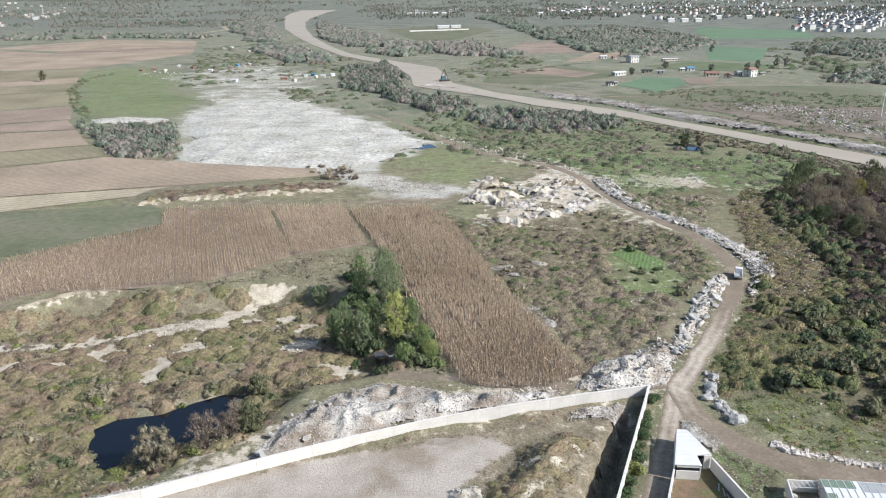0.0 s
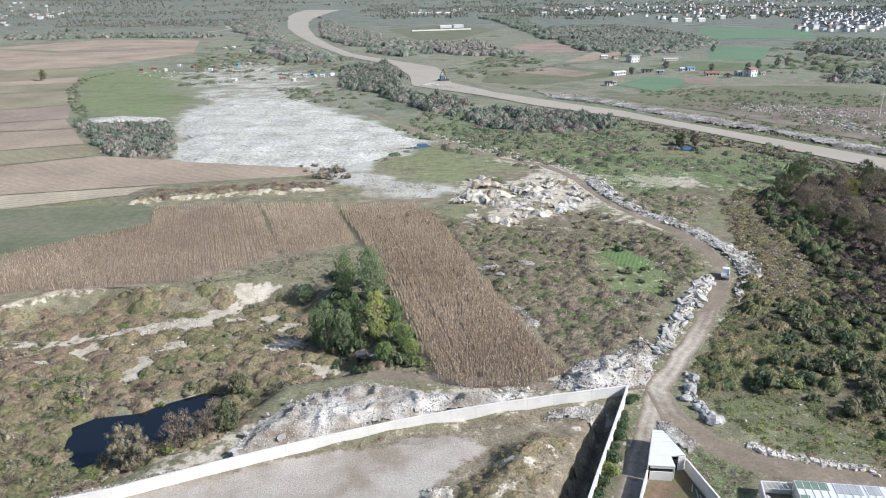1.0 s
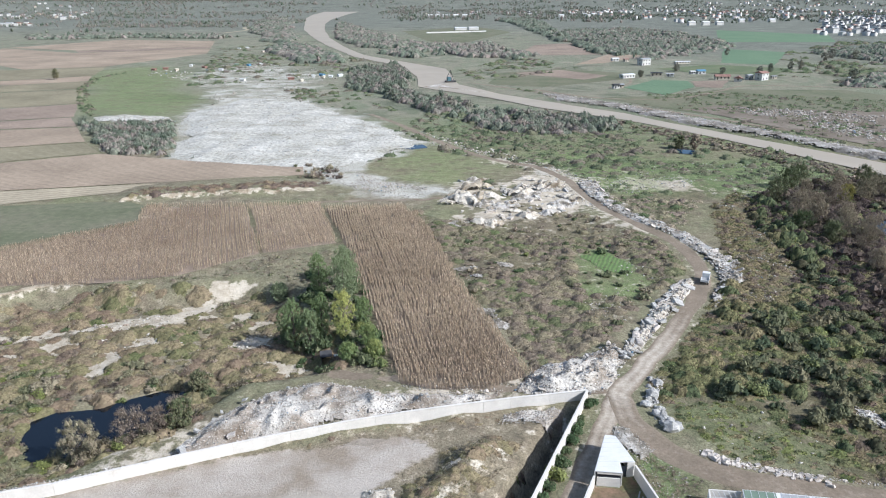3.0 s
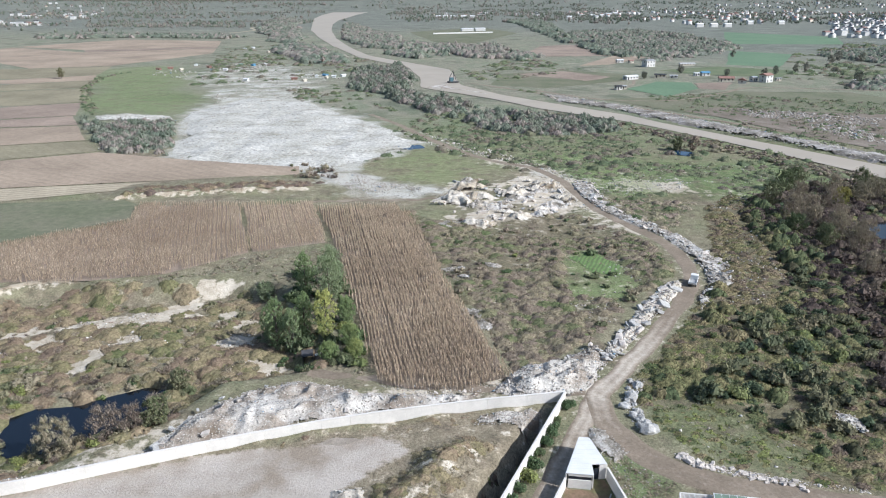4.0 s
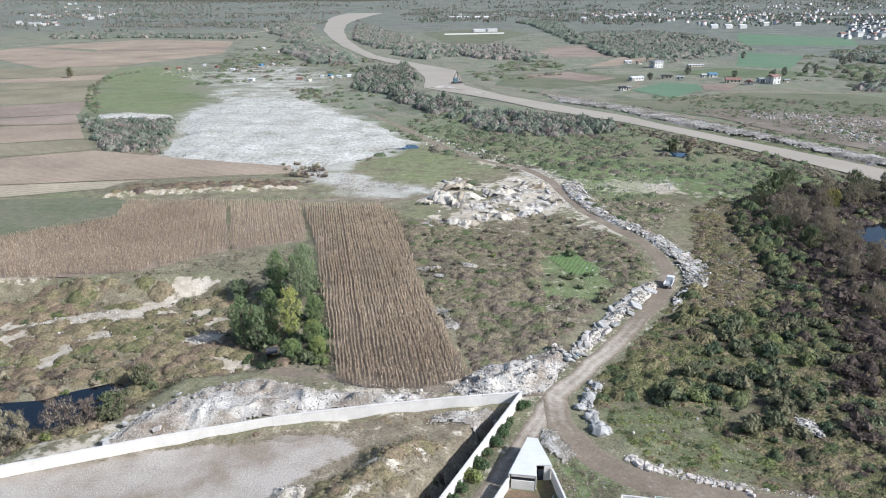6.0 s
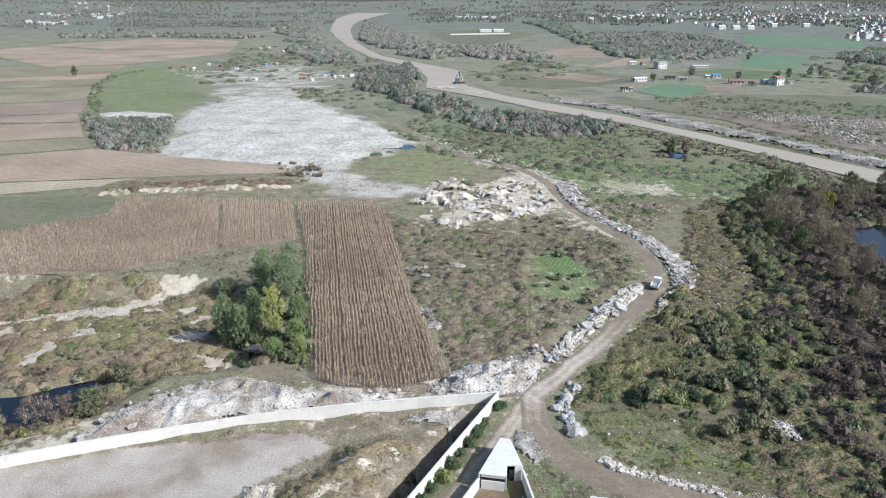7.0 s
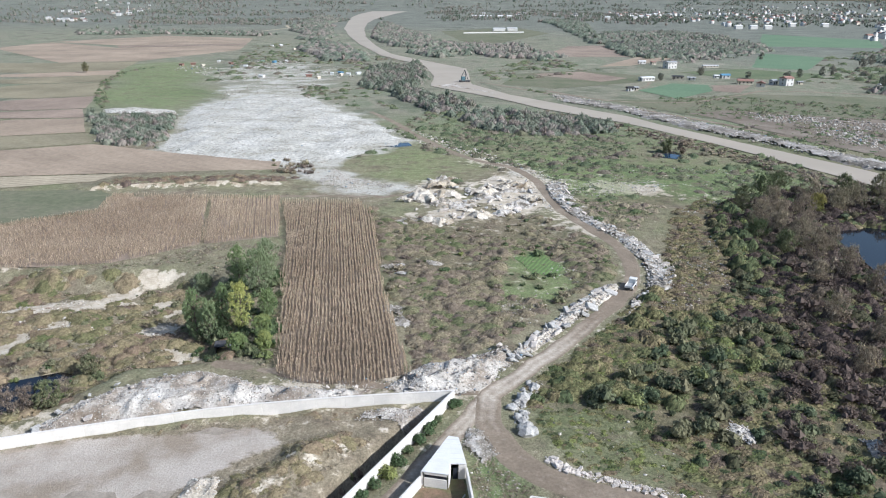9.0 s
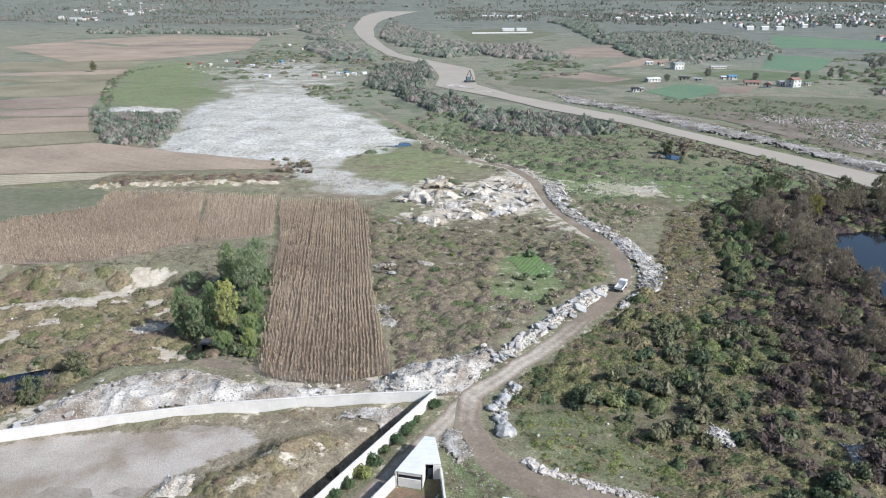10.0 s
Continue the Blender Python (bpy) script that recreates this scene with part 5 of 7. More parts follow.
# ---- trees ----
def tree(name, label, x, y, tall, wide, tint, seed, leaves=1400, leaf=0.22, crown_from=0.2, material=None, group="", twiggy=False, clumps=64):
    """A tapered trunk with limbs, and a crown of small leaves in uneven clumps."""
    rs = np.random.RandomState(seed)
    z = ground_z(x, y)
    ob = thing(name, label, "tree", (x, y, z - 0.1), rs.uniform(0, 6), group)
    limbs = [((0, 0, 0), (rs.uniform(-0.3, 0.3), rs.uniform(-0.3, 0.3), tall * 0.85), 0.022 * tall, 0.004 * tall)]
    for _ in range(9):
        k = rs.uniform(crown_from, 0.7)
        a = rs.uniform(0, 6.283)
        reach = wide * rs.uniform(0.5, 0.9)
        limbs.append(((0, 0, tall * k), (math.cos(a) * reach, math.sin(a) * reach, tall * (k + rs.uniform(0.12, 0.28))), 0.009 * tall, 0.002 * tall))
    for k, (p, q, r0, r1) in enumerate(limbs):
        p, q = Vector(p), Vector(q)
        m = Matrix.Translation((p + q) / 2) @ (q - p).to_track_quat("Z", "Y").to_matrix().to_4x4()
        bm = bmesh.new()
        bmesh.ops.create_cone(bm, cap_ends=True, segments=7, radius1=r0, radius2=r1, depth=(q - p).length, matrix=m)
        part("limb" if k else "trunk", bm, M_BARK, ob)
    n = clumps
    h = np.linspace(crown_from, 0.97, n) + rs.uniform(-0.03, 0.03, n)
    a = rs.uniform(0, 6.283, n)
    girth = np.sin(np.clip((h - crown_from) / (1 - crown_from), 0.1, 0.94) * math.pi) ** 0.5
    out = girth * wide * rs.uniform(0.2, 0.82, n)
    c = np.c_[np.cos(a) * out, np.sin(a) * out, h * tall]
    r = wide * rs.uniform(0.15, 0.32, n) * (64 / n) ** 0.4
    quads = []
    for i in range(n):
        q = bush_shape(leaves // n, leaf / r[i] * 0.5, seed * 31 + i, 3, 1.7 if n == 64 else 2.3, twiggy, 0.4 if twiggy else 0.62 if n == 64 else 0.4)
        quads.append((q - np.array([0, 0, 0.6])) * r[i] + c[i])
    v = np.concatenate(quads).reshape(-1, 3)
    v[:, 2] = np.maximum(v[:, 2], 0.15)
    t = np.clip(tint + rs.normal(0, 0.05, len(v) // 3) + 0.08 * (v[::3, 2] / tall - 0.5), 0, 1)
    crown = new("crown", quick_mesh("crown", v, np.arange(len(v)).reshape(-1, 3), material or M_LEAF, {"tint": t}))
    crown.parent = ob
    return ob


for i, (x, y, tall, wide, tint, label) in enumerate((
    (-17.5, 134.5, 11.0, 2.9, 0.68, "tall green poplar in the clump"),
    (-13.5, 132.8, 9.0, 2.9, 0.64, "dense green poplar in the clump"),
    (-11.5, 135.5, 9.5, 2.5, 0.7, "green poplar in the clump"),
    (-6.6, 133.2, 9.6, 3.5, 0.93, "yellowing poplar at the edge of the clump"),
    (-20.5, 139, 7.5, 2.6, 0.66, "green poplar at the shady side of the clump"),
    (-9.5, 153, 9.5, 4.4, 0.6, "broad grey green willow beside the maize"),
    (-16.5, 158, 9.0, 3.6, 0.7, "broad green willow behind the poplars"),
    (-11, 163, 9.0, 3.8, 0.58, "pale green willow at the back of the clump"),
    (-3.5, 141, 5.5, 2.4, 0.72, "small green tree beside the maize"),
    (-1.0, 130, 4.2, 2.3, 0.78, "low dark green tree beside the hut"),
    (-4.5, 125, 3.4, 2.3, 0.76, "low dark green tree by the rubble"),
    (0.8, 126, 3.2, 2.0, 0.84, "low green tree at the maize corner"),
    (-27, 160, 4.0, 2.6, 0.55, "low olive tree at the field edge"),
)):
    tree("poplar" if "poplar" in label else "willow" if "willow" in label else "tree", label, x, y, tall * 1.15, wide * (0.95 if "poplar" in label else 1.15), tint, 100 + i, 10000, 0.115, 0.06, M_POPLAR, "tree clump beside the maize", False, 260)
tree("round_tree", "round grey yellow half bare tree in the pond", -44.0, 96.2, 7.2, 4.6, 0.37, 120, 16000, 0.085, 0.02)
tree("bare_tree", "leafless brown tree on the pond bank", -36.6, 98.4, 7.4, 4.0, 0.14, 121, 9000, 0.12, 0.05, twiggy=True)
tree("bare_tree", "leafless mauve brown tree beside the pond", -33.2, 100.6, 6.0, 3.2, 0.12, 122, 6000, 0.16, 0.05, twiggy=True)
tree("tree", "green bushy tree beside the pond", -29.5, 101.3, 5.2, 3.2, 0.6, 123, 4000, 0.16, 0.05)
tree("tree", "low olive tree at the pond end", -32.5, 118.5, 4.5, 3.0, 0.55, 127, 3000, 0.16, 0.05)
for i, (x, y, tall, wide, tint, twigs, label) in enumerate((
    (128.5, 238, 8.5, 4.6, 0.6, False, "tall dark green tree at the edge of the thicket"),
    (142, 258, 7, 5, 0.66, False, "dark evergreen tree beside the thicket"),
    (150, 268, 6, 5, 0.62, False, "dark green tree near the river bank"),
    (136, 224, 7, 4.4, 0.1, True, "leafless brown tree in the thicket"),
    (132, 214, 6.5, 4.4, 0.14, True, "leafless mauve brown tree in the thicket"),
    (139, 212, 7, 4.6, 0.06, True, "leafless brown tree beside the pond"),
    (141, 200, 7, 4.2, 0.1, True, "leafless brown tree on the pond bank"),
    (146, 232, 7, 4.6, 0.08, True, "leafless brown tree behind the pond"),
    (152, 237, 6, 3.8, 0.97, False, "yellow autumn tree behind the pond"),
    (160, 240, 7.5, 5, 0.2, True, "pale grey leafless tree behind the pond"),
    (168, 246, 7.5, 5, 0.22, True, "grey leafless tree behind the pond"),
    (156, 252, 7, 5, 0.12, True, "leafless brown tree in the back of the thicket"),
    (124, 208, 5.5, 4.2, 0.68, False, "dark green tree in the thicket"),
    (128, 198, 5.5, 4.2, 0.62, False, "dark green tree above the pond"),
    (176, 240, 7, 5, 0.1, True, "leafless tree beyond the pond"),
    (133, 190, 8.5, 4.6, 0.12, True, "leafless mauve brown tree on the pond bank"),
    (136, 178, 8, 4.4, 0.1, True, "leafless brown tree on the near pond bank"),
    (129, 222, 8, 4.6, 0.14, True, "leafless pinkish brown tree in the thicket"),
    (137, 236, 8.5, 5, 0.12, True, "leafless brown tree at the back of the thicket"),
    (134, 203, 8.5, 4.8, 0.16, True, "tall leafless brown tree beside the pond"),
    (139, 168, 7, 4, 0.08, True, "leafless brown tree at the near pond end"),
    (127, 172, 6, 3.8, 0.12, True, "leafless brown tree on the low ground"),
    (122, 150, 6, 4, 0.1, True, "leafless reddish tree on the low ground"),
    (128, 140, 6.5, 4.2, 0.12, True, "leafless reddish brown tree in the scrub"),
    (118, 128, 5.5, 3.6, 0.1, True, "leafless brown tree in the scrub"),
    (170, 258, 8, 5, 0.6, False, "grey green tree behind the pond"),
    (182, 258, 8, 5, 0.5, False, "olive green tree behind the pond"),
)):
    tree("bare_tree" if twigs else "tree", label, x, y, tall, wide, tint + (0.15 if twigs else 0), 150 + i, 5200, 0.16, 0.03, None, "trees round the east pond", twigs, 90)
tree("tree", "lone tree on the open fields", -342, 632, 9, 4.5, 0.5, 124, 900, 0.6, 0.2)
tree("tree", "reddish bush tree on the river flat", 129, 328, 6, 3.2, 0.2, 125, 900, 0.4, 0.1)
tree("tree", "green bush tree on the river flat", 122, 330, 6, 4, 0.6, 126, 900, 0.4, 0.1)

WOODS = [tree_shape(110, 0.1, s, 0.5, 0.02, 6) for s in range(10)]


def wood(name, poly, count, lo, hi, tints, weights, label, seed, shapes=WOODS, avoid=()):
    """A wood: closed canopy of bare and green crowns, with single crowns rising from it."""
    near = shapes is WOODS
    span = 0.25 * math.sqrt(np.ptp(np.array(poly)[:, 0]) * np.ptp(np.array(poly)[:, 1]))
    sparse = outline_area(poly) / count > 600
    where = lambda x, y: (0.03 + 0.97 * ease(*((0.5, 0.54) if sparse else (0.36, 0.44)), fractal(x, y, min(span * 0.5, 130), 33))) * (depth_in(poly, x, y) > span * 0.4 * (fractal(x, y, span * 0.7, 34) - 0.4))
    big = 1.0 if near else max(1.0, math.sqrt(outline_area(poly) / count / 130))
    if not sparse:
        thicket(name, poly, 1.3, lo * 0.36 * big, hi * 0.42 * big, (1.0 / big, 1.5 / big), tints, weights, label, seed, (0.75 if near else lo * 0.32 * big), avoid, 3.0, where, M_CANOPY, 0.85, span * 0.6, "woodland", 1.6 if near else 1.0)
    p = spread_in(poly, count if sparse else count // 5, seed + 1, avoid, (), where)
    rs = np.random.RandomState(seed + 3)
    return plants(name, p, lo + (hi - lo) * rs.rand(len(p)) ** 1.5, shapes, np.clip(mixed(len(p), seed, tints, weights, 0.1) + 0.5 * (fractal(p[:, 0], p[:, 1], span * 0.6, 35) - 0.5), 0, 1), M_WOOD, "single crowns rising from the " + label.split(" ")[-1] + " of mixed trees", "woodland", seed)


FAR = [tree_shape(12, 0.14, s + 60, 0.55, 0.02, 2) for s in range(10)]
for poly, count, lo, hi, green, shapes, label in (
    ([(-92, 731), (-48, 783), (-28, 655), (-16, 555), (13, 487), (53, 435), (104, 404), (116, 375), (63, 359), (33, 375), (-23, 488), (-72, 570)], 1250, 3.4, 8.5, 0.6, WOODS, "leafless grey riverside wood"),
    ([(-202, 402), (-144, 398), (-117, 329), (-100, 306), (-145, 319), (-166, 344)], 520, 2.4, 6.0, 0.6, WOODS, "thicket of scrubby trees beside the waste tip"),
    ([(-236, 935), (-163, 784), (-100, 783), (-121, 891), (-206, 1110), (-349, 1607), (-577, 2700), (-687, 2575), (-446, 1608)], 900, 6, 12, 0.4, FAR, "wood along the river's near bank"),
    ([(-153, 1043), (-90, 934), (-38, 826), (36, 933), (-58, 1153), (-242, 1840), (-321, 2079), (-285, 1781)], 800, 6, 12, 0.4, FAR, "wood along the river's far bank"),
    ([(25, 857), (88, 825), (119, 878), (78, 965), (69, 1130), (-37, 1064)], 520, 5, 11, 0.2, FAR, "leafless wood behind the river bend"),
    ([(216, 1530), (206, 1008), (206, 835), (235, 815), (342, 910), (411, 1034), (443, 1211), (440, 1480), (389, 1600)], 2200, 6, 10, 0.5, FAR, "even grey green plantation on rising ground"),
    ([(136, 2232), (165, 1504), (176, 1161), (195, 860), (214, 860), (208, 1000), (206, 1200), (208, 1420), (240, 1800), (270, 2536)], 620, 9, 14, 0.8, FAR, "wood below the far town"),
    ([(312, 569), (433, 474), (622, 630), (737, 928), (594, 1037), (444, 908), (481, 736)], 900, 4, 9, 0.6, FAR, "leafless scrub wood beyond the farm"),
    ([(-739, 1259), (-570, 1313), (-398, 1267), (-378, 1334), (-594, 1415), (-807, 1372)], 500, 7, 13, 0.6, FAR, "tree line along the far fields"),
    ([(-1664, 2275), (-323, 2322), (-555, 1609), (-811, 1497), (-1415, 1851)], 900, 6, 13, 0.45, FAR, "scattered woods on the far plain"),
    ([(-2600, 2848), (-2300, 4300), (-700, 4300), (-560, 2600), (-1664, 2275)], 1300, 10, 17, 0.5, FAR, "wooded land towards the far hills"),
    ([(-300, 2200), (-380, 4300), (853, 4300), (700, 2555), (500, 1850), (175, 2013)], 1700, 9, 16, 0.5, FAR, "wooded plain towards the far hills"),
    ([(300, 2300), (556, 1840), (811, 1900), (1500, 1900), (2411, 2300), (3043, 3439), (2000, 4300), (853, 4300), (300, 3600)], 3600, 8, 15, 0.75, FAR, "gardens and woods between the far houses"),
    ([(-2972, 3600), (-2300, 4900), (1550, 4900), (3332, 3846), (2500, 3600), (853, 4100), (-567, 3900)], 900, 12, 22, 0.5, FAR, "wooded hills along the horizon"),
):
    wood("woodland", poly, count, lo, hi, [0.1, 0.4, 0.85], [(1 - green) * 0.5, (1 - green) * 0.5, green], label, int(abs(poly[0][0])) + count, shapes, [RIVER_NEAR + RIVER_FAR[::-1]])

thicket("hedge", [(-203, 424), (-212, 426), (-250, 490), (-286, 562), (-313, 640), (-308, 690), (-303, 690), (-307, 642), (-280, 566), (-244, 494)], 0.3, 0.8, 2.2, (0.6, 1.0), [0.2, 0.5, 0.9], [0.3, 0.4, 0.3], "ragged hedge along the edge of the green rise", 134, 1.0, material=M_FLATGREEN, patch=40)

# ---- maize ----
def maize(poly, turn, row, gap, tall, label, seed):
    """Dry maize in rows: a stalk with drooping leaves for every plant."""
    rs = np.random.RandomState(seed)
    c = np.mean(poly, axis=0)
    co, si = math.cos(turn), math.sin(turn)
    u = np.arange(-120, 120, row)
    v = np.arange(-120, 120, gap)
    uu, vv = np.meshgrid(u, v)
    uu = uu + np.repeat(rs.uniform(-0.13, 0.13, (1, len(u))), len(v), 0) + 0.4 * (lattice(uu, vv, 9, 14) - 0.5) + 0.25 * (lattice(uu, vv, 2.5, 15) - 0.5)
    uu, vv = uu.ravel() + rs.normal(0, 0.1, uu.size), vv.ravel() + rs.uniform(-gap, gap, uu.size) * 0.5
    x, y = c[0] + uu * co - vv * si, c[1] + uu * si + vv * co
    keep = (depth_in(poly, x, y) + (fractal(x, y, 4, 6) - 0.5) * 2.4 > -0.5) & (fractal(x, y, 3.0, seed) > 0.27)
    x, y = x[keep], y[keep]
    n = len(x)
    h = tall * (0.75 + 0.35 * fractal(x, y, 8, 2)) * rs.uniform(0.85, 1.1, n)
    g = height(x, y)
    tint = np.clip(0.15 + 0.75 * fractal(x, y, 25, 3) + rs.normal(0, 0.12, n), 0, 1)
    quads, tints = [], []
    a = rs.uniform(0, 3.14, n)
    for k, (z0, z1, out, w, dt) in enumerate(((0, 1.0, 0.06, 0.035, 0.0), (0.35, 0.6, 0.2, 0.08, -0.1), (0.5, 0.75, -0.2, 0.08, 0.05), (0.7, 0.88, 0.18, 0.07, 0.12), (0.82, 1.02, -0.16, 0.06, 0.2))):
        b = a + k * 1.3
        dx, dy = np.cos(b), np.sin(b)
        px, py = -dy * w, dx * w
        lo = np.stack([x, y, g + h * z0], -1)
        hi = np.stack([x + dx * out, y + dy * out, g + h * z1], -1)
        side = np.stack([px, py, 0 * px], -1)
        quads.append(np.stack([lo - side, lo + side, hi + side * 0.6, hi - side * 0.6], 1))
        tints.append(np.clip(tint + dt, 0, 1))
    v = np.concatenate(quads).reshape(-1, 3)
    me = quick_mesh("maize_field", v, np.arange(len(v)).reshape(-1, 4), M_CORN, {"tint": np.concatenate(tints)})
    tagged(new("maize_field", me), label, "maize", kind="stuff")


maize(CORN_A, 0.238, 0.74, 0.40, 2.0, "long strip of dry brown maize in rows", 51)
maize(CORN_B, 0.32, 0.7, 0.6, 1.9, "block of dry olive brown maize in rows", 52)
maize([p for p in CORN_C if p[0] > -130], 0.32, 0.7, 0.6, 1.9, "large block of dry brown maize in rows", 53)
sheet("maize_soil", CORN_A, 0.05, M_SOIL, "bare brown soil under the maize", 3.0, 0.6)
sheet("maize_soil", CORN_B, 0.05, M_PALESOIL, "bare brown soil under the maize block", 3.0, 0.6)
sheet("maize_soil", CORN_C, 0.05, M_PALESOIL, "bare brown soil under the large maize block", 3.0, 0.6)

# ---- heaps and rubble ----
def rubble_heap(name, poly, top, label, seed, count, lo, hi, step=0.7, material=None, slope=4.0, lumps=3.0, flat=0.7, bits=None):
    heap(name, poly, top, step, material or M_RUBBLE, label, slope, lumps, seed)
    p = spread_in(poly, count, seed + 1)
    s = lo + (hi - lo) * np.random.RandomState(seed + 2).rand(len(p)) ** 3
    litter("loose_rubble", p, s, heap_height(poly, top, p[:, 0], p[:, 1], slope, lumps, seed) + 0.06, bits or M_BITS, "loose broken pieces on the " + name.replace("_", " "), "rubble", seed, flat)


ROADSIDE = [(64, 265), (72, 266), (73, 244), (75, 226), (82, 217), (87, 205), (91, 193), (94, 180), (90, 166), (82, 157), (77, 149), (79, 157), (84, 165), (86, 177), (85.2, 190), (82.5, 202), (76, 214), (69.5, 228), (65, 246)]
rubble_heap("rubble_heap", HEAP_WALL, 1.9, "long grey white heap of building rubble by the wall", 61, 7000, 0.05, 0.26, 0.4, lumps=4.5)
rubble_heap("rubble_heap", [(-29, 91.5), (-36, 89.2), (-46, 86), (-58, 82.5), (-58, 81), (-45, 83.6), (-36, 86.6), (-29, 89.4)], 0.5, "strip of white rubble spilled along the wall foot", 74, 900, 0.06, 0.3, 0.5, None, 1.2)
rubble_heap("rubble_heap", HEAP_FORK, 2.2, "pale heap of building rubble at the road fork", 62, 4200, 0.06, 0.32, 0.5)
rubble_heap("rubble_heap", HEAP_ROAD, 1.25, "row of dumped white rubble along the road", 63, 2600, 0.06, 0.42, 0.45, M_STONEDUST, 2.6, 3.0)
rubble_heap("rubble_heap", ROADSIDE, 0.6, "band of dumped rubbish outside the road bend", 67, 2600, 0.1, 0.55, 0.6, M_WASTE, 1.6)
rs = np.random.RandomState(77)
MOUNDS = [(19, 240, 6, 7, 3.0), (24, 257, 6, 4, 2.4), (40, 249, 6, 4, 2.2), (34, 231, 7, 3, 1.5)]
MOUNDS += [(x, y, rs.uniform(2.4, 6.5), rs.uniform(1.8, 4.0), rs.uniform(0.8, 2.1)) for x, y in spread_in(DEBRIS_MID, 40, 78, [], ((ROAD, 5.0),))]
for i, (x, y, rx, ry, tall) in enumerate(MOUNDS):
    turn = rs.uniform(-0.5, 0.5)
    outline = []
    for a in np.linspace(0, 5.9, 14):
        u, v = rx * math.cos(a) * rs.uniform(0.65, 1.25), ry * math.sin(a) * rs.uniform(0.65, 1.25)
        outline.append((x + u * math.cos(turn) - v * math.sin(turn), y + u * math.sin(turn) + v * math.cos(turn)))
    rubble_heap("debris_heap", outline, tall, "broken pale heap of dumped stone and soil" if i < 4 else "low broken mound of pale stone and soil", 640 + i, 90, 0.08, 0.5, 0.5, (M_STONEDUST, M_CREAMSOIL, M_STONEDUST, M_WASTE)[i % 4], 1.8, 3.0, 0.6, M_STONE)
rubble_heap("waste_tip", DUMP, 1.6, "huge pale grey waste tip", 65, 6000, 0.15, 0.5, 2.0, M_DUMP, 16.0, 26.0)
rubble_heap("waste_tip", [(-205, 425), (-190, 432), (-160, 425), (-148, 408), (-170, 402), (-195, 408)], 1.2, "pale edge of the waste tip below the green rise", 68, 900, 0.2, 0.6, 2.5, M_DUMP, 6.0, 9.0)
rubble_heap("rubble_heap", [(24.5, 102.5), (26, 105.5), (34.5, 107.6), (36, 106), (33.5, 102.5)], 0.4, "low white rubble spread inside the yard corner", 69, 700, 0.06, 0.25, 0.5, M_RUBBLE, 2.0)
rubble_heap("lime_heap", [(3.5, 80), (4, 84.5), (8.5, 85.5), (9, 81)], 1.0, "small white heap of lime in the yard", 70, 160, 0.1, 0.3, 0.5, M_STONEDUST, 2.0)
rubble_heap("rubble_heap", [(86, 105), (88, 109), (91, 107), (90, 101)], 0.7, "small pale rubbish pile among weeds", 71, 200, 0.1, 0.45, 0.5, None, 1.5)
rubble_heap("rubble_heap", [(107, 97), (107, 105), (112, 105), (113, 98)], 0.7, "small pale rubbish pile in the scrub", 72, 260, 0.1, 0.45, 0.5, None, 1.5)
for i, (x, y, r) in enumerate(((19.5, 172.5, 3.2), (24.5, 146.0, 3.6), (27.0, 140.0, 2.6), (18.0, 213.0, 4.0), (23.5, 169.0, 2.4), (34.0, 168.0, 2.8), (30.5, 176.0, 2.2))):
    rubble_heap("rubbish_patch", [(x + r * math.cos(a) * (1 + 0.3 * math.sin(3 * a + i)), y + 0.8 * r * math.sin(a) * (1 + 0.3 * math.cos(2 * a + i))) for a in np.linspace(0, 5.8, 12)], 0.45, "pale patch of dumped rubbish among the weeds", 760 + i, 150, 0.06, 0.32, 0.45, M_WASTE, 1.2, 2.0)
rubble_heap("rubble_heap", [(42.5, 97), (43.8, 102), (46.6, 101), (49.2, 95), (46.5, 92.5)], 0.4, "grey rubble and branches behind the shed", 73, 420, 0.05, 0.2, 0.4, M_WASTE, 1.5)


def scatter(name, poly, count, lo, hi, label, seed, material=None, avoid=(), weight=None, lift=0.0):
    p = spread_in(poly, count, seed, avoid, ((ROAD, 2.4), (BRANCH, 2.8)), weight)
    s = lo + (hi - lo) * np.random.RandomState(seed).rand(len(p)) ** 3
    litter(name, p, s, height(p[:, 0], p[:, 1]) + lift, material or M_BITS, label, "litter", seed)


clumped = lambda x, y: ease(0.5, 0.68, fractal(x, y, 12, 15))
scatter("litter", SCRUB_MID, 900, 0.1, 0.45, "scattered pale rubbish among the weeds", 81, weight=clumped, avoid=[CORN_A])
scatter("litter", SCRUB_EAST, 700, 0.1, 0.45, "scattered pale rubbish in the scrub", 82, weight=clumped, avoid=[POND_EAST])
scatter("litter", DRY_BELT, 800, 0.1, 0.55, "pale rubbish and stones among dry weeds", 98, weight=clumped)
scatter("litter", MEADOW_NORTH, 900, 0.12, 0.5, "scattered pale rubbish on the meadow", 83, weight=clumped)
scatter("litter", [(-70, 120), (-75, 148), (-40, 156), (-22, 145), (-12, 128), (-22, 118), (-45, 124)], 700, 0.1, 0.5, "broken pale stones in the old pit", 84, M_STONE, weight=clumped)
scatter("litter", [(5, 114.5), (30, 116.5), (32, 114), (18, 111)], 500, 0.08, 0.3, "rubbish along the dusty track", 85)
scatter("litter", [(60, 258), (68, 274), (112, 272), (106, 258), (80, 250)], 1500, 0.08, 0.4, "grey white rubbish spread beside the road", 86)
scatter("litter", [(-2, 376), (30, 335), (52, 302), (44, 298), (20, 318), (-8, 362)], 900, 0.15, 0.8, "pale stones along the far road", 87, M_STONE)
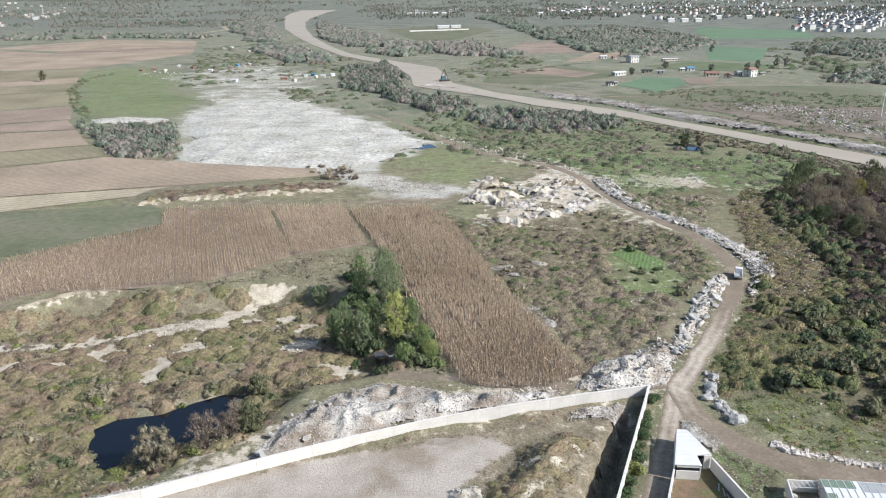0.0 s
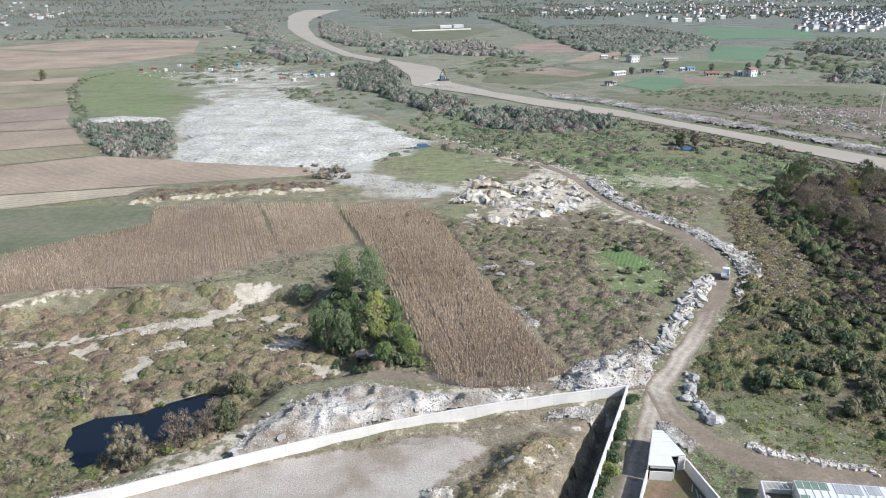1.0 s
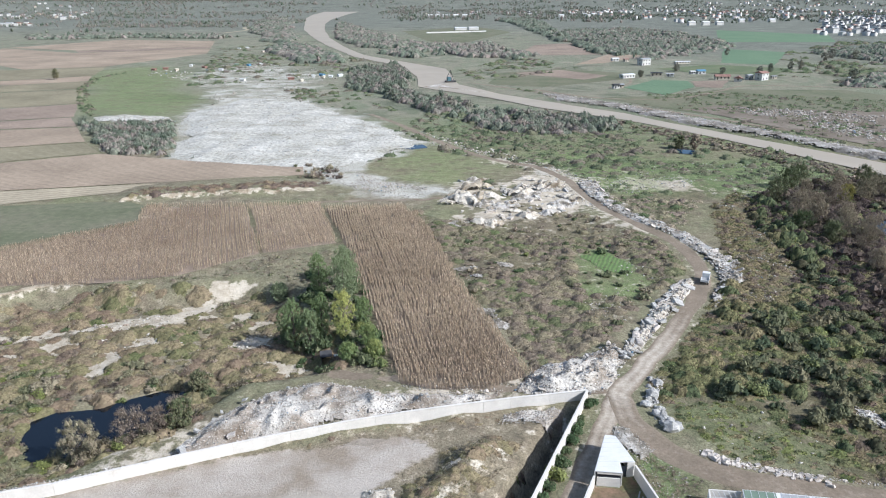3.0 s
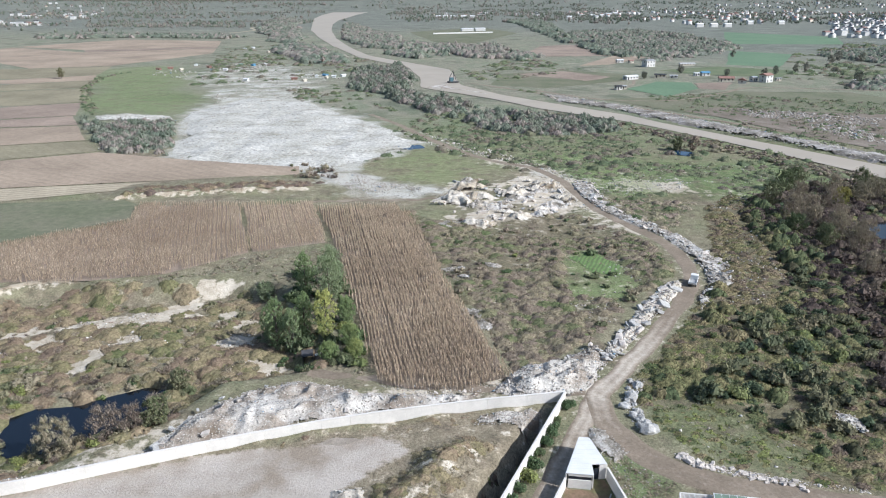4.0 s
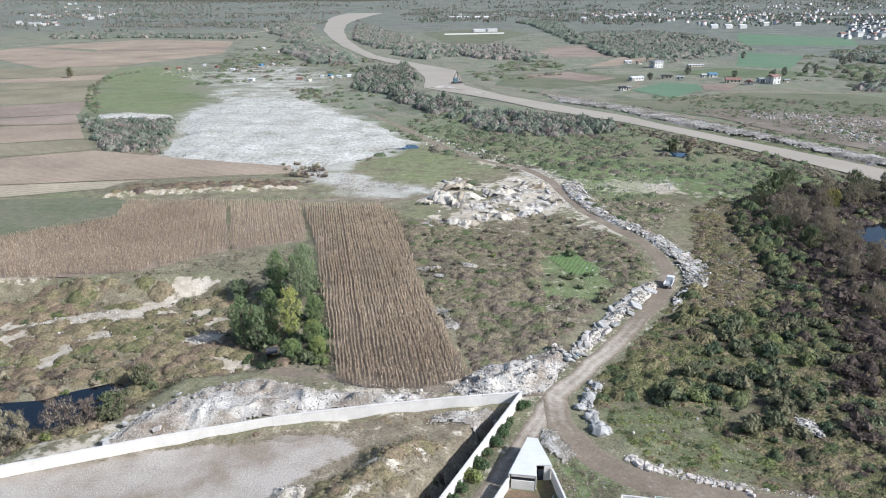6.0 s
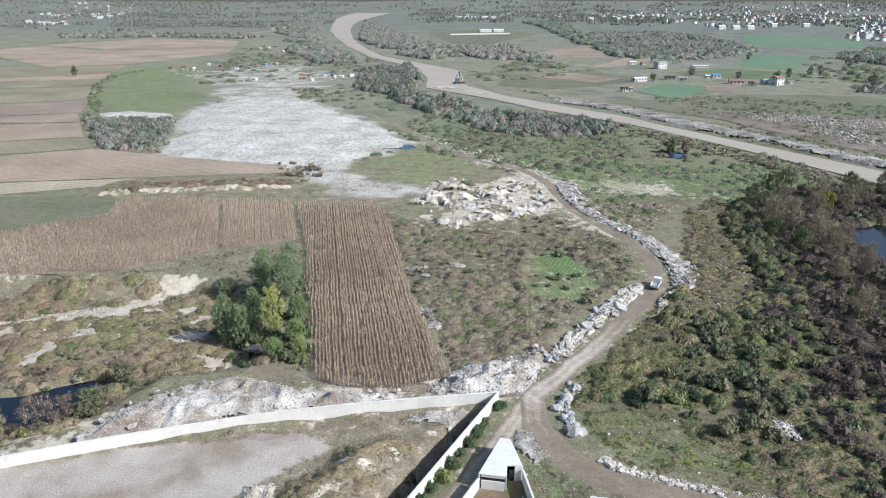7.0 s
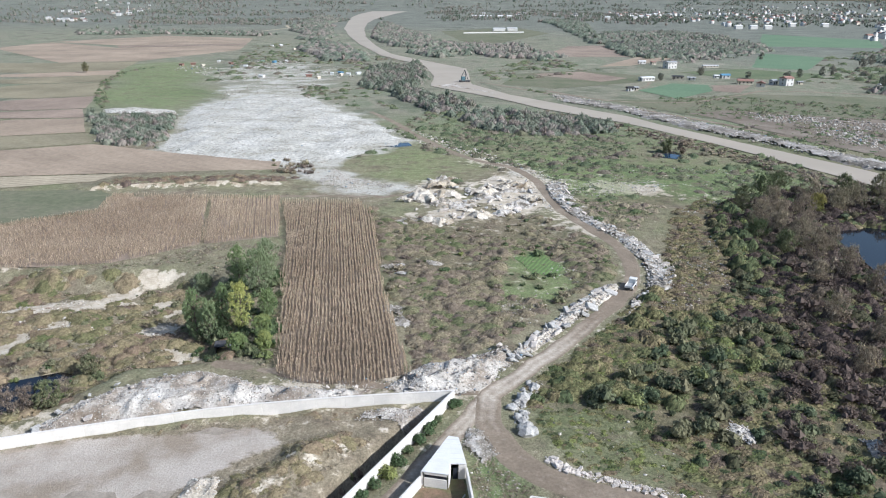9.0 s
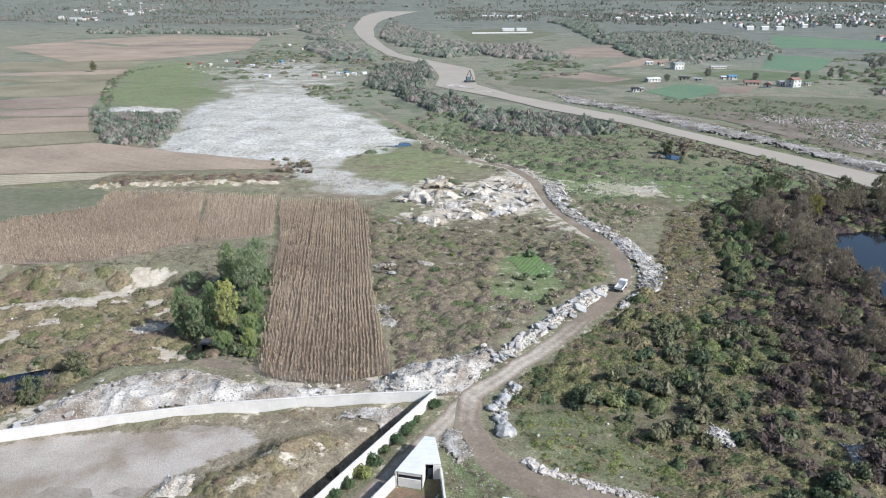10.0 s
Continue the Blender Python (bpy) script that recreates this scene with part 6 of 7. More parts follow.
scatter("litter", [(72, 222), (78, 228), (72, 250), (68, 275), (54, 300), (46, 300), (56, 272), (58, 252), (62, 232)], 1300, 0.1, 0.6, "white rubbish and stones along the road verge", 95)
scatter("litter", DUMP_TAIL, 3200, 0.12, 0.45, "grey white scatter at the foot of the waste tip", 96, weight=lambda x, y: 0.15 + 0.85 * ease(0.38, 0.55, fractal(x, y, 10, 46)))
scatter("litter", DUMP_FAR, 900, 0.3, 1.0, "rubbish scattered over the back of the tip", 88, lift=0.1)
scatter("litter", [(-305, 690), (-285, 790), (-190, 800), (-85, 670), (-95, 615), (-180, 590)], 420, 0.4, 1.5, "heaps of sorted rubbish round the shacks", 97, weight=lambda x, y: 0.05 + ease(0.5, 0.62, fractal(x, y, 35, 18)), lift=0.2)
scatter("litter", [(44, 90), (46, 95), (49.5, 93), (53, 88), (50, 82), (46, 82)], 300, 0.05, 0.26, "white rubbish on the grass verge", 89)
BANK = [(82, 492), (116, 452), (141, 410), (161, 368), (181, 338), (204, 300), (246, 222), (260, 232), (216, 316), (192, 360), (174, 392), (153, 431), (125, 478), (97, 518), (78, 534)]
heap("river_bank_rubble", BANK, 1.3, 2.2, M_BANK, "long bank of pale dumped rubble beside the river", 3.0, 7.0, 92)
scatter("river_rubble", BANK, 4200, 0.25, 1.0, "loose pale blocks on the river bank", 90, lift=0.7)
scatter("river_rubble", [(188, 461), (194, 430), (212, 415), (214, 366), (228, 345), (300, 330), (330, 400), (268, 424), (249, 440), (226, 450)], 3200, 0.25, 1.1, "rubble piles on bare earth across the river", 91, lift=0.3, weight=lambda x, y: 0.15 + ease(0.45, 0.6, fractal(x, y, 22, 15)))
sheet("bare_earth", [(160, 452), (178, 420), (200, 366), (222, 326), (262, 250), (420, 230), (400, 400), (320, 430), (250, 446), (190, 466)], 0.26, M_BAREEARTH, "bare brown earth with rubble piles", 8.0, 4.0, "bare earth")


# ---- stones and boulders ----
def rock_mesh(name, seed, material, rough=0.28):
    rs = np.random.RandomState(seed)
    bm = bmesh.new()
    bmesh.ops.create_icosphere(bm, subdivisions=2, radius=1.0)
    push = Vector(rs.uniform(-9, 9, 3))
    for v in bm.verts:
        v.co *= 1 + rough * noise.noise(v.co * 1.3 + push) + rough * 0.5 * noise.noise(v.co * 3.1 + push)
        v.co.z = max(v.co.z * 0.75, -0.45)
    me = bpy.data.meshes.new(name)
    bm.to_mesh(me)
    bm.free()
    me.materials.append(material)
    return me


rs = np.random.RandomState(7)
BOULDERS = [rock_mesh("boulder", s, M_BOULDER, 0.5) for s in range(6)]
for i in range(44):
    k = i / 43
    x = float(np.interp(k, [0, 0.3, 0.6, 1], [55.0, 53.2, 52.0, 53.4])) + rs.uniform(-1.1, 1.1)
    y = 117.5 - 16.0 * k + rs.uniform(-0.3, 0.3)
    s = rs.uniform(0.22, 0.7) + (0.55 if i > 40 or i in (5, 16, 24, 33, 36) else 0)
    ob = new("boulder", BOULDERS[i % 6])
    ob.matrix_basis = pose(x, y, ground_z(x, y) + 0.3 * s, rs.uniform(-12, 12), rs.uniform(-12, 12), rs.uniform(0, 360)) @ Matrix.Diagonal((s * rs.uniform(0.9, 1.3), s, s, 1))
    tagged(ob, "large pale grey boulder beside the dirt road", "boulder", "boulders along the road")
scatter("litter", [(54.2, 118.5), (56.6, 117.5), (54.8, 110), (53.8, 105), (55, 100.6), (52.6, 100.8), (50.8, 106), (51.2, 111)], 420, 0.06, 0.3, "small pale stones between the boulders", 99)


def slab_mesh(name, seed, material):
    """A broken slab: an uneven block with chipped edges."""
    r = np.random.RandomState(seed)
    bm = bmesh.new()
    bmesh.ops.create_cube(bm, size=2.0, matrix=Matrix.Diagonal((r.uniform(0.9, 1.3), r.uniform(0.6, 1.0), r.uniform(0.3, 0.6), 1)))
    for v in bm.verts:
        v.co += Vector(r.uniform(-0.28, 0.28, 3)) * 0.9
    bmesh.ops.bevel(bm, geom=list(bm.edges), offset=0.12, segments=1, affect="EDGES", profile=0.5)
    me = bpy.data.meshes.new(name)
    bm.to_mesh(me)
    bm.free()
    me.materials.append(material)
    return me


BLOCKS = [slab_mesh("block", s + 40, (M_STONEOB, M_BOULDER)[s % 2]) for s in range(8)]
for poly, count, lo, hi, label, group in ((HEAP_ROAD, 70, 0.25, 1.1, "white broken block dumped beside the road", "blocks along the road"), (ROADSIDE, 80, 0.25, 1.1, "grey white broken slab outside the road bend", "slabs outside the bend"), (DEBRIS_MID, 60, 0.4, 1.3, "pale broken block on the debris ground", "blocks on the debris ground"), (HEAP_FORK, 30, 0.2, 0.6, "broken concrete piece on the fork heap", "pieces on the fork heap"), (HEAP_WALL, 40, 0.2, 0.6, "broken concrete piece on the long heap", "pieces on the long heap")):
    for i, (x, y) in enumerate(spread_in(poly, count, 940 + count)):
        s = lo + (hi - lo) * rs.rand() ** 2
        top = 0.45 if count in (70, 80) else 0.2 if count == 60 else 0.9
        ob = new("block", BLOCKS[i % 8])
        ob.matrix_basis = pose(x, y, ground_z(x, y) + top, rs.uniform(-30, 30), rs.uniform(-30, 30), rs.uniform(0, 360)) @ Matrix.Diagonal((s * rs.uniform(0.9, 1.6), s, s * 0.8, 1))
        tagged(ob, label, "block", group)
STONES = [slab_mesh("stone", s + 20, M_STONEOB) for s in range(6)]
scatter("litter", [(56, 95.5), (58.5, 94), (63, 92.2), (73, 89.2), (82, 87.6), (82, 86.6), (72, 87.6), (62, 90.2), (57.5, 92.8)], 700, 0.05, 0.28, "small pinkish stones and gravel along the verge", 100, M_STONE)
for i in range(130):
    k = rs.rand()
    x = float(np.interp(k, [0, 0.15, 0.4, 1], [56.9, 58.6, 62.5, 73.0])) + rs.uniform(-0.4, 0.6)
    y = float(np.interp(k, [0, 0.15, 0.4, 1], [94.6, 93.0, 91.3, 87.9])) + rs.normal(0, 0.45)
    s = rs.uniform(0.1, 0.36) if k > 0.2 else rs.uniform(0.18, 0.5)
    ob = new("stone", STONES[i % 6])
    ob.matrix_basis = pose(x, y, ground_z(x, y) + 0.25 * s, rs.uniform(-25, 25), rs.uniform(-25, 25), rs.uniform(0, 360)) @ Matrix.Diagonal((s * rs.uniform(0.9, 1.4), s, s, 1))
    tagged(ob, "rough pinkish white broken stone on the verge", "stone", "stones along the verge")

# ---- hedge plants along the road wall ----
for i, (x, y, r, tint) in enumerate(((41.0, 107.8, 1.15, 0.82), (38.6, 103.2, 0.6, 0.7), (37.6, 100.2, 1.05, 0.82), (36.1, 97.3, 1.05, 0.84), (34.8, 94.4, 0.75, 0.74), (33.5, 91.2, 1.1, 0.8), (32.1, 88.3, 1.15, 0.93), (30.9, 85.5, 0.85, 0.8), (29.7, 82.8, 1.0, 0.82), (28.2, 79.5, 0.9, 0.8))):
    ob = thing("hedge_plant", "yellowing clipped shrub beside the white wall" if tint > 0.9 else "rounded green shrub beside the white wall", "shrub", (x, y, ground_z(x, y)), group="shrubs along the road wall")
    v = (bush_shape(700, 0.09, 300 + i, 8, 1.05) * r * 1.6).reshape(-1, 3)
    f = new("foliage", quick_mesh("foliage", v, np.arange(len(v)).reshape(-1, 3), M_LEAF, {"tint": np.full(len(v) // 3, tint)}))
    f.parent = ob
    bm = bmesh.new()
    bmesh.ops.create_cone(bm, cap_ends=True, segments=6, radius1=0.06, radius2=0.03, depth=0.8 * r, matrix=Matrix.Translation((0, 0, 0.35 * r)))
    part("stem", bm, M_BARK, ob)


# ---- wedge shed and its yard ----
def wall_between(a, b, tall, thick, z=-0.1, bevel=0.01):
    length = math.hypot(b[0] - a[0], b[1] - a[1])
    return box(bmesh.new(), (length, thick, tall - z), ((a[0] + b[0]) / 2, (a[1] + b[1]) / 2, z), math.atan2(b[1] - a[1], b[0] - a[0]), bevel)


shed = thing("shed", "wedge shaped white shed with a sheet metal roof", "shed")
SHED = 2.55
A1, A2, B1, N1, N2, L1 = (41.0, 95.4), (42.6, 95.2), (44.2, 88.9), (41.9, 88.7), (41.8, 86.2), (37.8, 86.6)
for a, b in ((L1, A1), (A1, A2), (A2, B1)):
    part("wall", wall_between(a, b, SHED, 0.2), M_WALL, shed)
part("front_wall", wall_between((38.2, 86.7), (41.6, 86.35), 1.5, 0.15), M_WALL, shed)
part("lintel", wall_between((38.2, 86.72), (41.6, 86.37), 2.5, 0.16, 2.1), M_WALL, shed)
# solid dark panel standing in for the shade inside the open strip
part("opening_shade", wall_between((38.3, 86.8), (41.5, 86.45), 2.1, 0.05, 1.5), M_DARKPANE, shed, "dark panel for the shade in the open strip under the eave")
part("side_wall", wall_between(N1, (41.8, 86.5), 2.5, 0.15), M_WALL, shed)
# dark slab that paints the shade of the open doorway
part("door", wall_between((42.3, 88.75), (43.0, 88.78), 1.9, 0.06, 0.0), M_DARKPANE, shed, "dark panel for the shade in the open doorway")
part("back_wall", wall_between((43.1, 88.8), (44.1, 88.85), 2.5, 0.15), M_WALL, shed)
part("roof", prism(bmesh.new(), [L1, N2, N1, B1, A2, A1], SHED, [SHED + 0.1, SHED + 0.1, SHED + 0.13, SHED + 0.13, SHED + 0.24, SHED + 0.24]), M_SHEET, shed, "pale sheet metal roof")
for k in np.linspace(0.12, 0.9, 7):
    a = (L1[0] + (A1[0] - L1[0]) * k + 0.1, L1[1] + (A1[1] - L1[1]) * k)
    right = N2[0] if a[1] < N1[1] else float(np.interp(a[1], [B1[1], A2[1]], [B1[0], A2[0]]))
    z = float(np.interp(a[1], [86.5, 95.4], [SHED + 0.1, SHED + 0.24]))
    part("roof_seam", box(bmesh.new(), (right - a[0] - 0.1, 0.05, 0.035), ((a[0] + right) / 2, a[1], z), 0), M_SHEET, shed)
yard_wall = thing("yard_wall", "low white wall round the small shed yard", "wall")
for a, b, h in (((37.75, 86.4), (35.4, 81.2), 1.9), ((35.4, 81.2), (32.5, 74.5), 1.9), ((44.3, 88.7), (45.6, 82.0), 2.1), ((45.6, 82.0), (47.0, 75.0), 2.1)):
    part("wall_section", wall_between(a, b, h, 0.22), M_WALL, yard_wall)
    part("coping", wall_between(a, b, h + 0.08, 0.3, h), M_WALL, yard_wall)
sheet("shed_yard", [(38, 86.2), (41.6, 86), (42, 88.4), (44, 88.4), (46.5, 75.5), (33.2, 75.5), (35.6, 81)], 0.05, M_YARDGRASS, "small yard of worn grass and reddish soil", 2.0, 0.1, "yard")
for i in range(3):
    plank = thing("plank", "grey plank lying beside the yard wall", "plank", (44.0 + 0.3 * i, 84.5 - 1.2 * i, 0.05), 1.2 + 0.2 * i, "planks in the shed yard")
    part("board", box(bmesh.new(), (1.8, 0.2, 0.06), (0, 0, 0.0), 0, 0.008), M_GREYROOF, plank)

# ---- works building at the side road ----
hall = thing("works_hall", "long low works hall with patched sheet roof", "building")
part("wall_north", wall_between((58.2, 83.0), (84, 79.5), 2.3, 0.2), M_WALL, hall)
part("wall_west", wall_between((58.2, 83.0), (55.6, 72.0), 2.3, 0.2), M_WALL, hall)
part("wall_south", wall_between((55.6, 72.0), (81.5, 68.5), 2.3, 0.2), M_WALL, hall)
part("wall_east", wall_between((84, 79.5), (81.5, 68.5), 2.3, 0.2), M_WALL, hall)
EX, EY = Vector((25.8, -3.5)), Vector((-2.6, -11.0))


def hall_at(u, v):
    return (58.0 + EX.x * u + EY.x * v, 83.1 + EX.y * u + EY.y * v)


part("roof", prism(bmesh.new(), [hall_at(0, 0), hall_at(1.02, 0), hall_at(1.02, 1), hall_at(0, 1)], 2.3, [2.4, 2.4, 3.0, 3.0]), M_SHEET, hall, "pale sheet metal roof")
for u0, u1, v0, v1, m, label in ((0.005, 0.17, 0.01, 0.17, M_GREENROOF, "faded green roof sheet"), (0.2, 0.34, 0.02, 0.22, M_GREYROOF, "grey roof sheet"), (0.37, 0.43, 0.02, 0.2, M_GREYROOF, "grey roof sheet"), (0.5, 0.7, 0.02, 0.25, M_GREENROOF, "faded green roof sheet"), (0.0, 0.05, 0.3, 0.99, M_GREENROOF, "green roof edge sheet")):
    z0, z1 = 2.44 + 0.6 * v0, 2.44 + 0.6 * v1
    part("roof_sheet", prism(bmesh.new(), [hall_at(u0, v0), hall_at(u1, v0), hall_at(u1, v1), hall_at(u0, v1)], 2.38, [z0, z0, z1, z1]), m, hall, label)
for k in range(26):
    a, b = hall_at(k / 25, 0.0), hall_at(k / 25, 1.0)
    part("roof_seam", prism(bmesh.new(), [(a[0] - 0.03, a[1]), (a[0] + 0.03, a[1]), (b[0] + 0.03, b[1]), (b[0] - 0.03, b[1])], 2.36, [2.47, 2.47, 3.07, 3.07]), M_SHEET, hall)
pen = thing("storage_pen", "open white storage pen with a metal frame", "pen")
P1, P2, P3, P4 = (53.6, 83.7), (58.0, 83.2), (56.2, 75.5), (51.6, 76.0)
for a, b in ((P1, P2), (P1, P4), (P4, P3)):
    part("wall", wall_between(a, b, 1.9, 0.2), M_WALL, pen)
for k in range(6):
    x = P1[0] + (P2[0] - P1[0]) * (k + 0.5) / 6
    part("rail", box(bmesh.new(), (0.05, 1.6, 0.05), (x, 82.6, 1.85), 0), M_SHEET, pen)
part("crossbar", box(bmesh.new(), (4.4, 0.06, 0.06), (55.6, 81.9, 1.82), -0.1), M_SHEET, pen)
for i in range(7):
    ob = new("sack", BOULDERS[i % 6])
    s = rs.uniform(0.35, 0.6)
    ob.matrix_basis = pose(54.1 + rs.uniform(-0.2, 0.7), 77.5 + i * 0.75, 0.3, 0, 0, rs.uniform(0, 360)) @ Matrix.Diagonal((s, s, s, 1))
    tagged(ob, "filled white sack inside the storage pen", "sack", "sacks in the pen")
for i in range(2):
    crate = thing("crate", "dark crate stacked inside the storage pen", "crate", (56.3 + 0.3 * i, 80.3 - 1.3 * i, 0.02), 0.2, "crates in the pen")
    part("body", box(bmesh.new(), (1.0, 0.9, 0.9), (0, 0, 0), 0, 0.03), M_DARK, crate)
    part("lid", box(bmesh.new(), (1.04, 0.94, 0.06), (0, 0, 0.9), 0, 0.01), M_GREYROOF, crate)


# ---- truck ----
def wheel(parent, x, y):
    bm = bmesh.new()
    bmesh.ops.create_cone(bm, cap_ends=True, segments=16, radius1=0.4, radius2=0.4, depth=0.28, matrix=pose(x, y, 0.4, 90, 0, 0))
    w = part("wheel", bm, M_DARK, parent, "black rubber tyre")
    bm = bmesh.new()
    bmesh.ops.create_cone(bm, cap_ends=True, segments=12, radius1=0.2, radius2=0.2, depth=0.3, matrix=pose(x, y, 0.4, 90, 0, 0))
    part("rim", bm, M_SHEET, w)


truck = thing("truck", "small white flatbed truck stopped on the dirt road", "truck", (80.2, 165.4, ground_z(80.2, 165.4) + 0.08), math.radians(66))
part("chassis", box(bmesh.new(), (4.8, 0.9, 0.2), (0, 0, 0.5), 0, 0.02), M_DARK, truck)
cab = part("cab", box(bmesh.new(), (1.5, 1.85, 1.45), (1.65, 0, 0.6), 0, 0.14), M_SHEET, truck, "white driver's cab")
part("windscreen", box(bmesh.new(), (0.05, 1.55, 0.55), (2.4, 0, 1.3), 0, 0.01), M_DARKPANE, cab)
for s in (-1, 1):
    part("side_window", box(bmesh.new(), (0.8, 0.04, 0.5), (1.65, s * 0.925, 1.3), 0, 0.01), M_DARKPANE, cab)
    part("side_board", box(bmesh.new(), (3.1, 0.06, 0.45), (-0.8, s * 0.95, 0.85), 0, 0.01), M_SHEET, truck, "white side board of the bed")
part("bed", box(bmesh.new(), (3.2, 1.95, 0.12), (-0.8, 0, 0.75), 0, 0.01), M_GREYROOF, truck)
part("tailboard", box(bmesh.new(), (0.06, 1.9, 0.45), (-2.38, 0, 0.85), 0, 0.01), M_SHEET, truck)
for x in (1.6, -1.5):
    for s in (-1, 1):
        wheel(truck, x, s * 0.82)

# ---- hut in the tree clump ----
HX, HY = -9.6, 128.4
hut = thing("hut", "small weathered hut with a grey sheet roof", "hut", (HX, HY, ground_z(HX, HY) - 0.05), 0.25)
for x in (-1.0, 1.0):
    for y in (-0.8, 0.9):
        part("post", box(bmesh.new(), (0.12, 0.12, 1.9), (x, y, 0)), M_BARK, hut)
part("roof", prism(bmesh.new(), [(-1.2, -1.0), (1.2, -1.0), (1.2, 1.1), (-1.2, 1.1)], 1.75, [1.8, 1.85, 2.25, 2.2]), M_OLDROOF, hut, "grey sheet roof")
part("back_wall", box(bmesh.new(), (1.9, 0.08, 1.7), (0, 0.85, 0)), M_DARK, hut)
part("side_wall", box(bmesh.new(), (0.08, 1.6, 1.7), (-0.95, 0, 0)), M_DARK, hut)
table = thing("table", "pale low table standing beside the hut", "table", (HX + 2.4, HY - 0.6, ground_z(HX + 2.4, HY - 0.6)), 0.4)
part("tabletop", box(bmesh.new(), (1.3, 0.8, 0.06), (0, 0, 0.7), 0, 0.01), M_SHEET, table)
for x in (-0.55, 0.55):
    for y in (-0.3, 0.3):
        part("leg", box(bmesh.new(), (0.07, 0.07, 0.75), (x, y, -0.05)), M_BARK, table)


# ---- houses ----
def gable_house(name, label, category, w, d, h, roof, wall, top, at, turn, windows=True, group="", storeys=1, hip=0.0):
    """A house: wall body, pitched roof with eaves, windows and a door."""
    ob = thing(name, label, category, at, turn, group)
    part("wall", box(bmesh.new(), (w, d, h + 0.3), (0, 0, -0.3)), wall, ob)
    bm = bmesh.new()
    e = 0.5
    x0, y0 = w / 2 + e, d / 2 + e
    r = x0 - hip
    vs = [bm.verts.new(v) for v in ((-x0, -y0, h), (x0, -y0, h), (x0, y0, h), (-x0, y0, h), (-r, 0, h + roof), (r, 0, h + roof), (-x0, -y0, h - 0.15), (x0, -y0, h - 0.15), (x0, y0, h - 0.15), (-x0, y0, h - 0.15))]
    for f in ((0, 1, 5, 4), (2, 3, 4, 5), (1, 2, 5), (3, 0, 4), (6, 9, 8, 7), (0, 6, 7, 1), (1, 7, 8, 2), (2, 8, 9, 3), (3, 9, 6, 0)):
        bm.faces.new([vs[i] for i in f])
    bmesh.ops.recalc_face_normals(bm, faces=bm.faces)
    part("roof", bm, top, ob)
    if windows:
        for s in range(storeys):
            z = 1.0 + s * (h / storeys)
            n = max(2, int(w / 3))
            for i in range(n):
                x = -w / 2 + w * (i + 0.5) / n
                for side in (-1, 1):
                    if s == 0 and i == 0 and side < 0:
                        part("door", box(bmesh.new(), (1.0, 0.1, 2.1), (x, side * d / 2, 0.0)), M_DARKPANE, ob, "dark door")
                    else:
                        part("window", box(bmesh.new(), (1.2, 0.1, 1.2), (x, side * d / 2, z)), M_DARKPANE, ob)
            for side in (-1, 1):
                part("window", box(bmesh.new(), (0.1, 1.2, 1.2), (side * w / 2, 0.0, z)), M_DARKPANE, ob)
    return ob


def on_land(x, y):
    return (x, y, ground_z(x, y) + 0.1)


for x, y, w, d, h, roof, wall, top, turn, st, label in (
    (167, 636, 16, 7, 3.2, 1.2, M_WHITE, M_SHEET, 0.5, 1, "long white barn with a pale roof"),
    (141.5, 562, 6, 5, 3.0, 1.2, M_WHITE, M_DARK, 0.3, 1, "small white house beside the river track"),
    (147, 568, 4, 4, 2.6, 0.8, M_CREAM, M_GREYROOF, 0.1, 1, "small cream outhouse with grey roof"),
    (197, 652, 12, 6, 3.0, 1.0, M_CREAM, M_DARK, -0.2, 1, "low cream barn with a dark roof"),
    (208, 648, 8, 5, 2.6, 0.8, M_WHITE, M_GREYROOF, -0.2, 1, "low white outhouse with grey roof"),
    (212, 758, 14, 10, 7.5, 1.0, M_WHITE, M_GREYROOF, 0.5, 2, "two storey white farmhouse with flat roof"),
    (192, 806, 9, 6, 3.2, 1.2, M_WHITE, M_SHEET, 0.2, 1, "small white house behind the field"),
    (203, 800, 6, 5, 3.0, 1.0, M_CREAM, M_TILE, 0.4, 1, "small cream house with red tiles"),
    (256, 772, 20, 6, 2.6, 0.6, M_CREAM, M_SHEET, 0.15, 1, "long low pale barn beside trees"),
    (242, 668, 9, 7, 3.2, 1.5, M_WHITE, M_BLUE, 0.1, 1, "farm building with a bright blue roof"),
    (234, 667, 5, 5, 2.8, 0.8, M_WHITE, M_SHEET, 0.1, 1, "white lean-to beside the blue roof"),
    (245.5, 622, 15, 7, 3.2, 2.0, M_CREAM, M_TILE, -0.1, 1, "long farmhouse with red tiled roof"),
    (253.5, 607, 7, 8, 3.2, 2.2, M_WHITE, M_TILE, 1.2, 1, "white farmhouse gable with red tiles"),
    (277, 617, 11, 9, 7.0, 2.0, M_WHITE, M_TILE, 0.55, 2, "two storey white house among the farm buildings"),
    (268.5, 622, 6, 6, 4.0, 1.2, M_WHITE, M_GREYROOF, 0.4, 1, "white side house with grey roof"),
    (292, 628, 5, 4, 2.4, 0.6, M_CREAM, M_GREYROOF, 0.2, 1, "small cream barn on the pasture"),
    (352, 618, 3, 3, 2.2, 0.5, M_WHITE, M_SHEET, 0.2, 1, "tiny white barn on the pasture"),
):
    gable_house("house" if "house" in label else "barn", label, "house" if "house" in label else "barn", w * 0.8, d * 0.8, h * 0.85, roof * 0.8, wall, top, on_land(x, y), turn, True, "farm buildings", st)

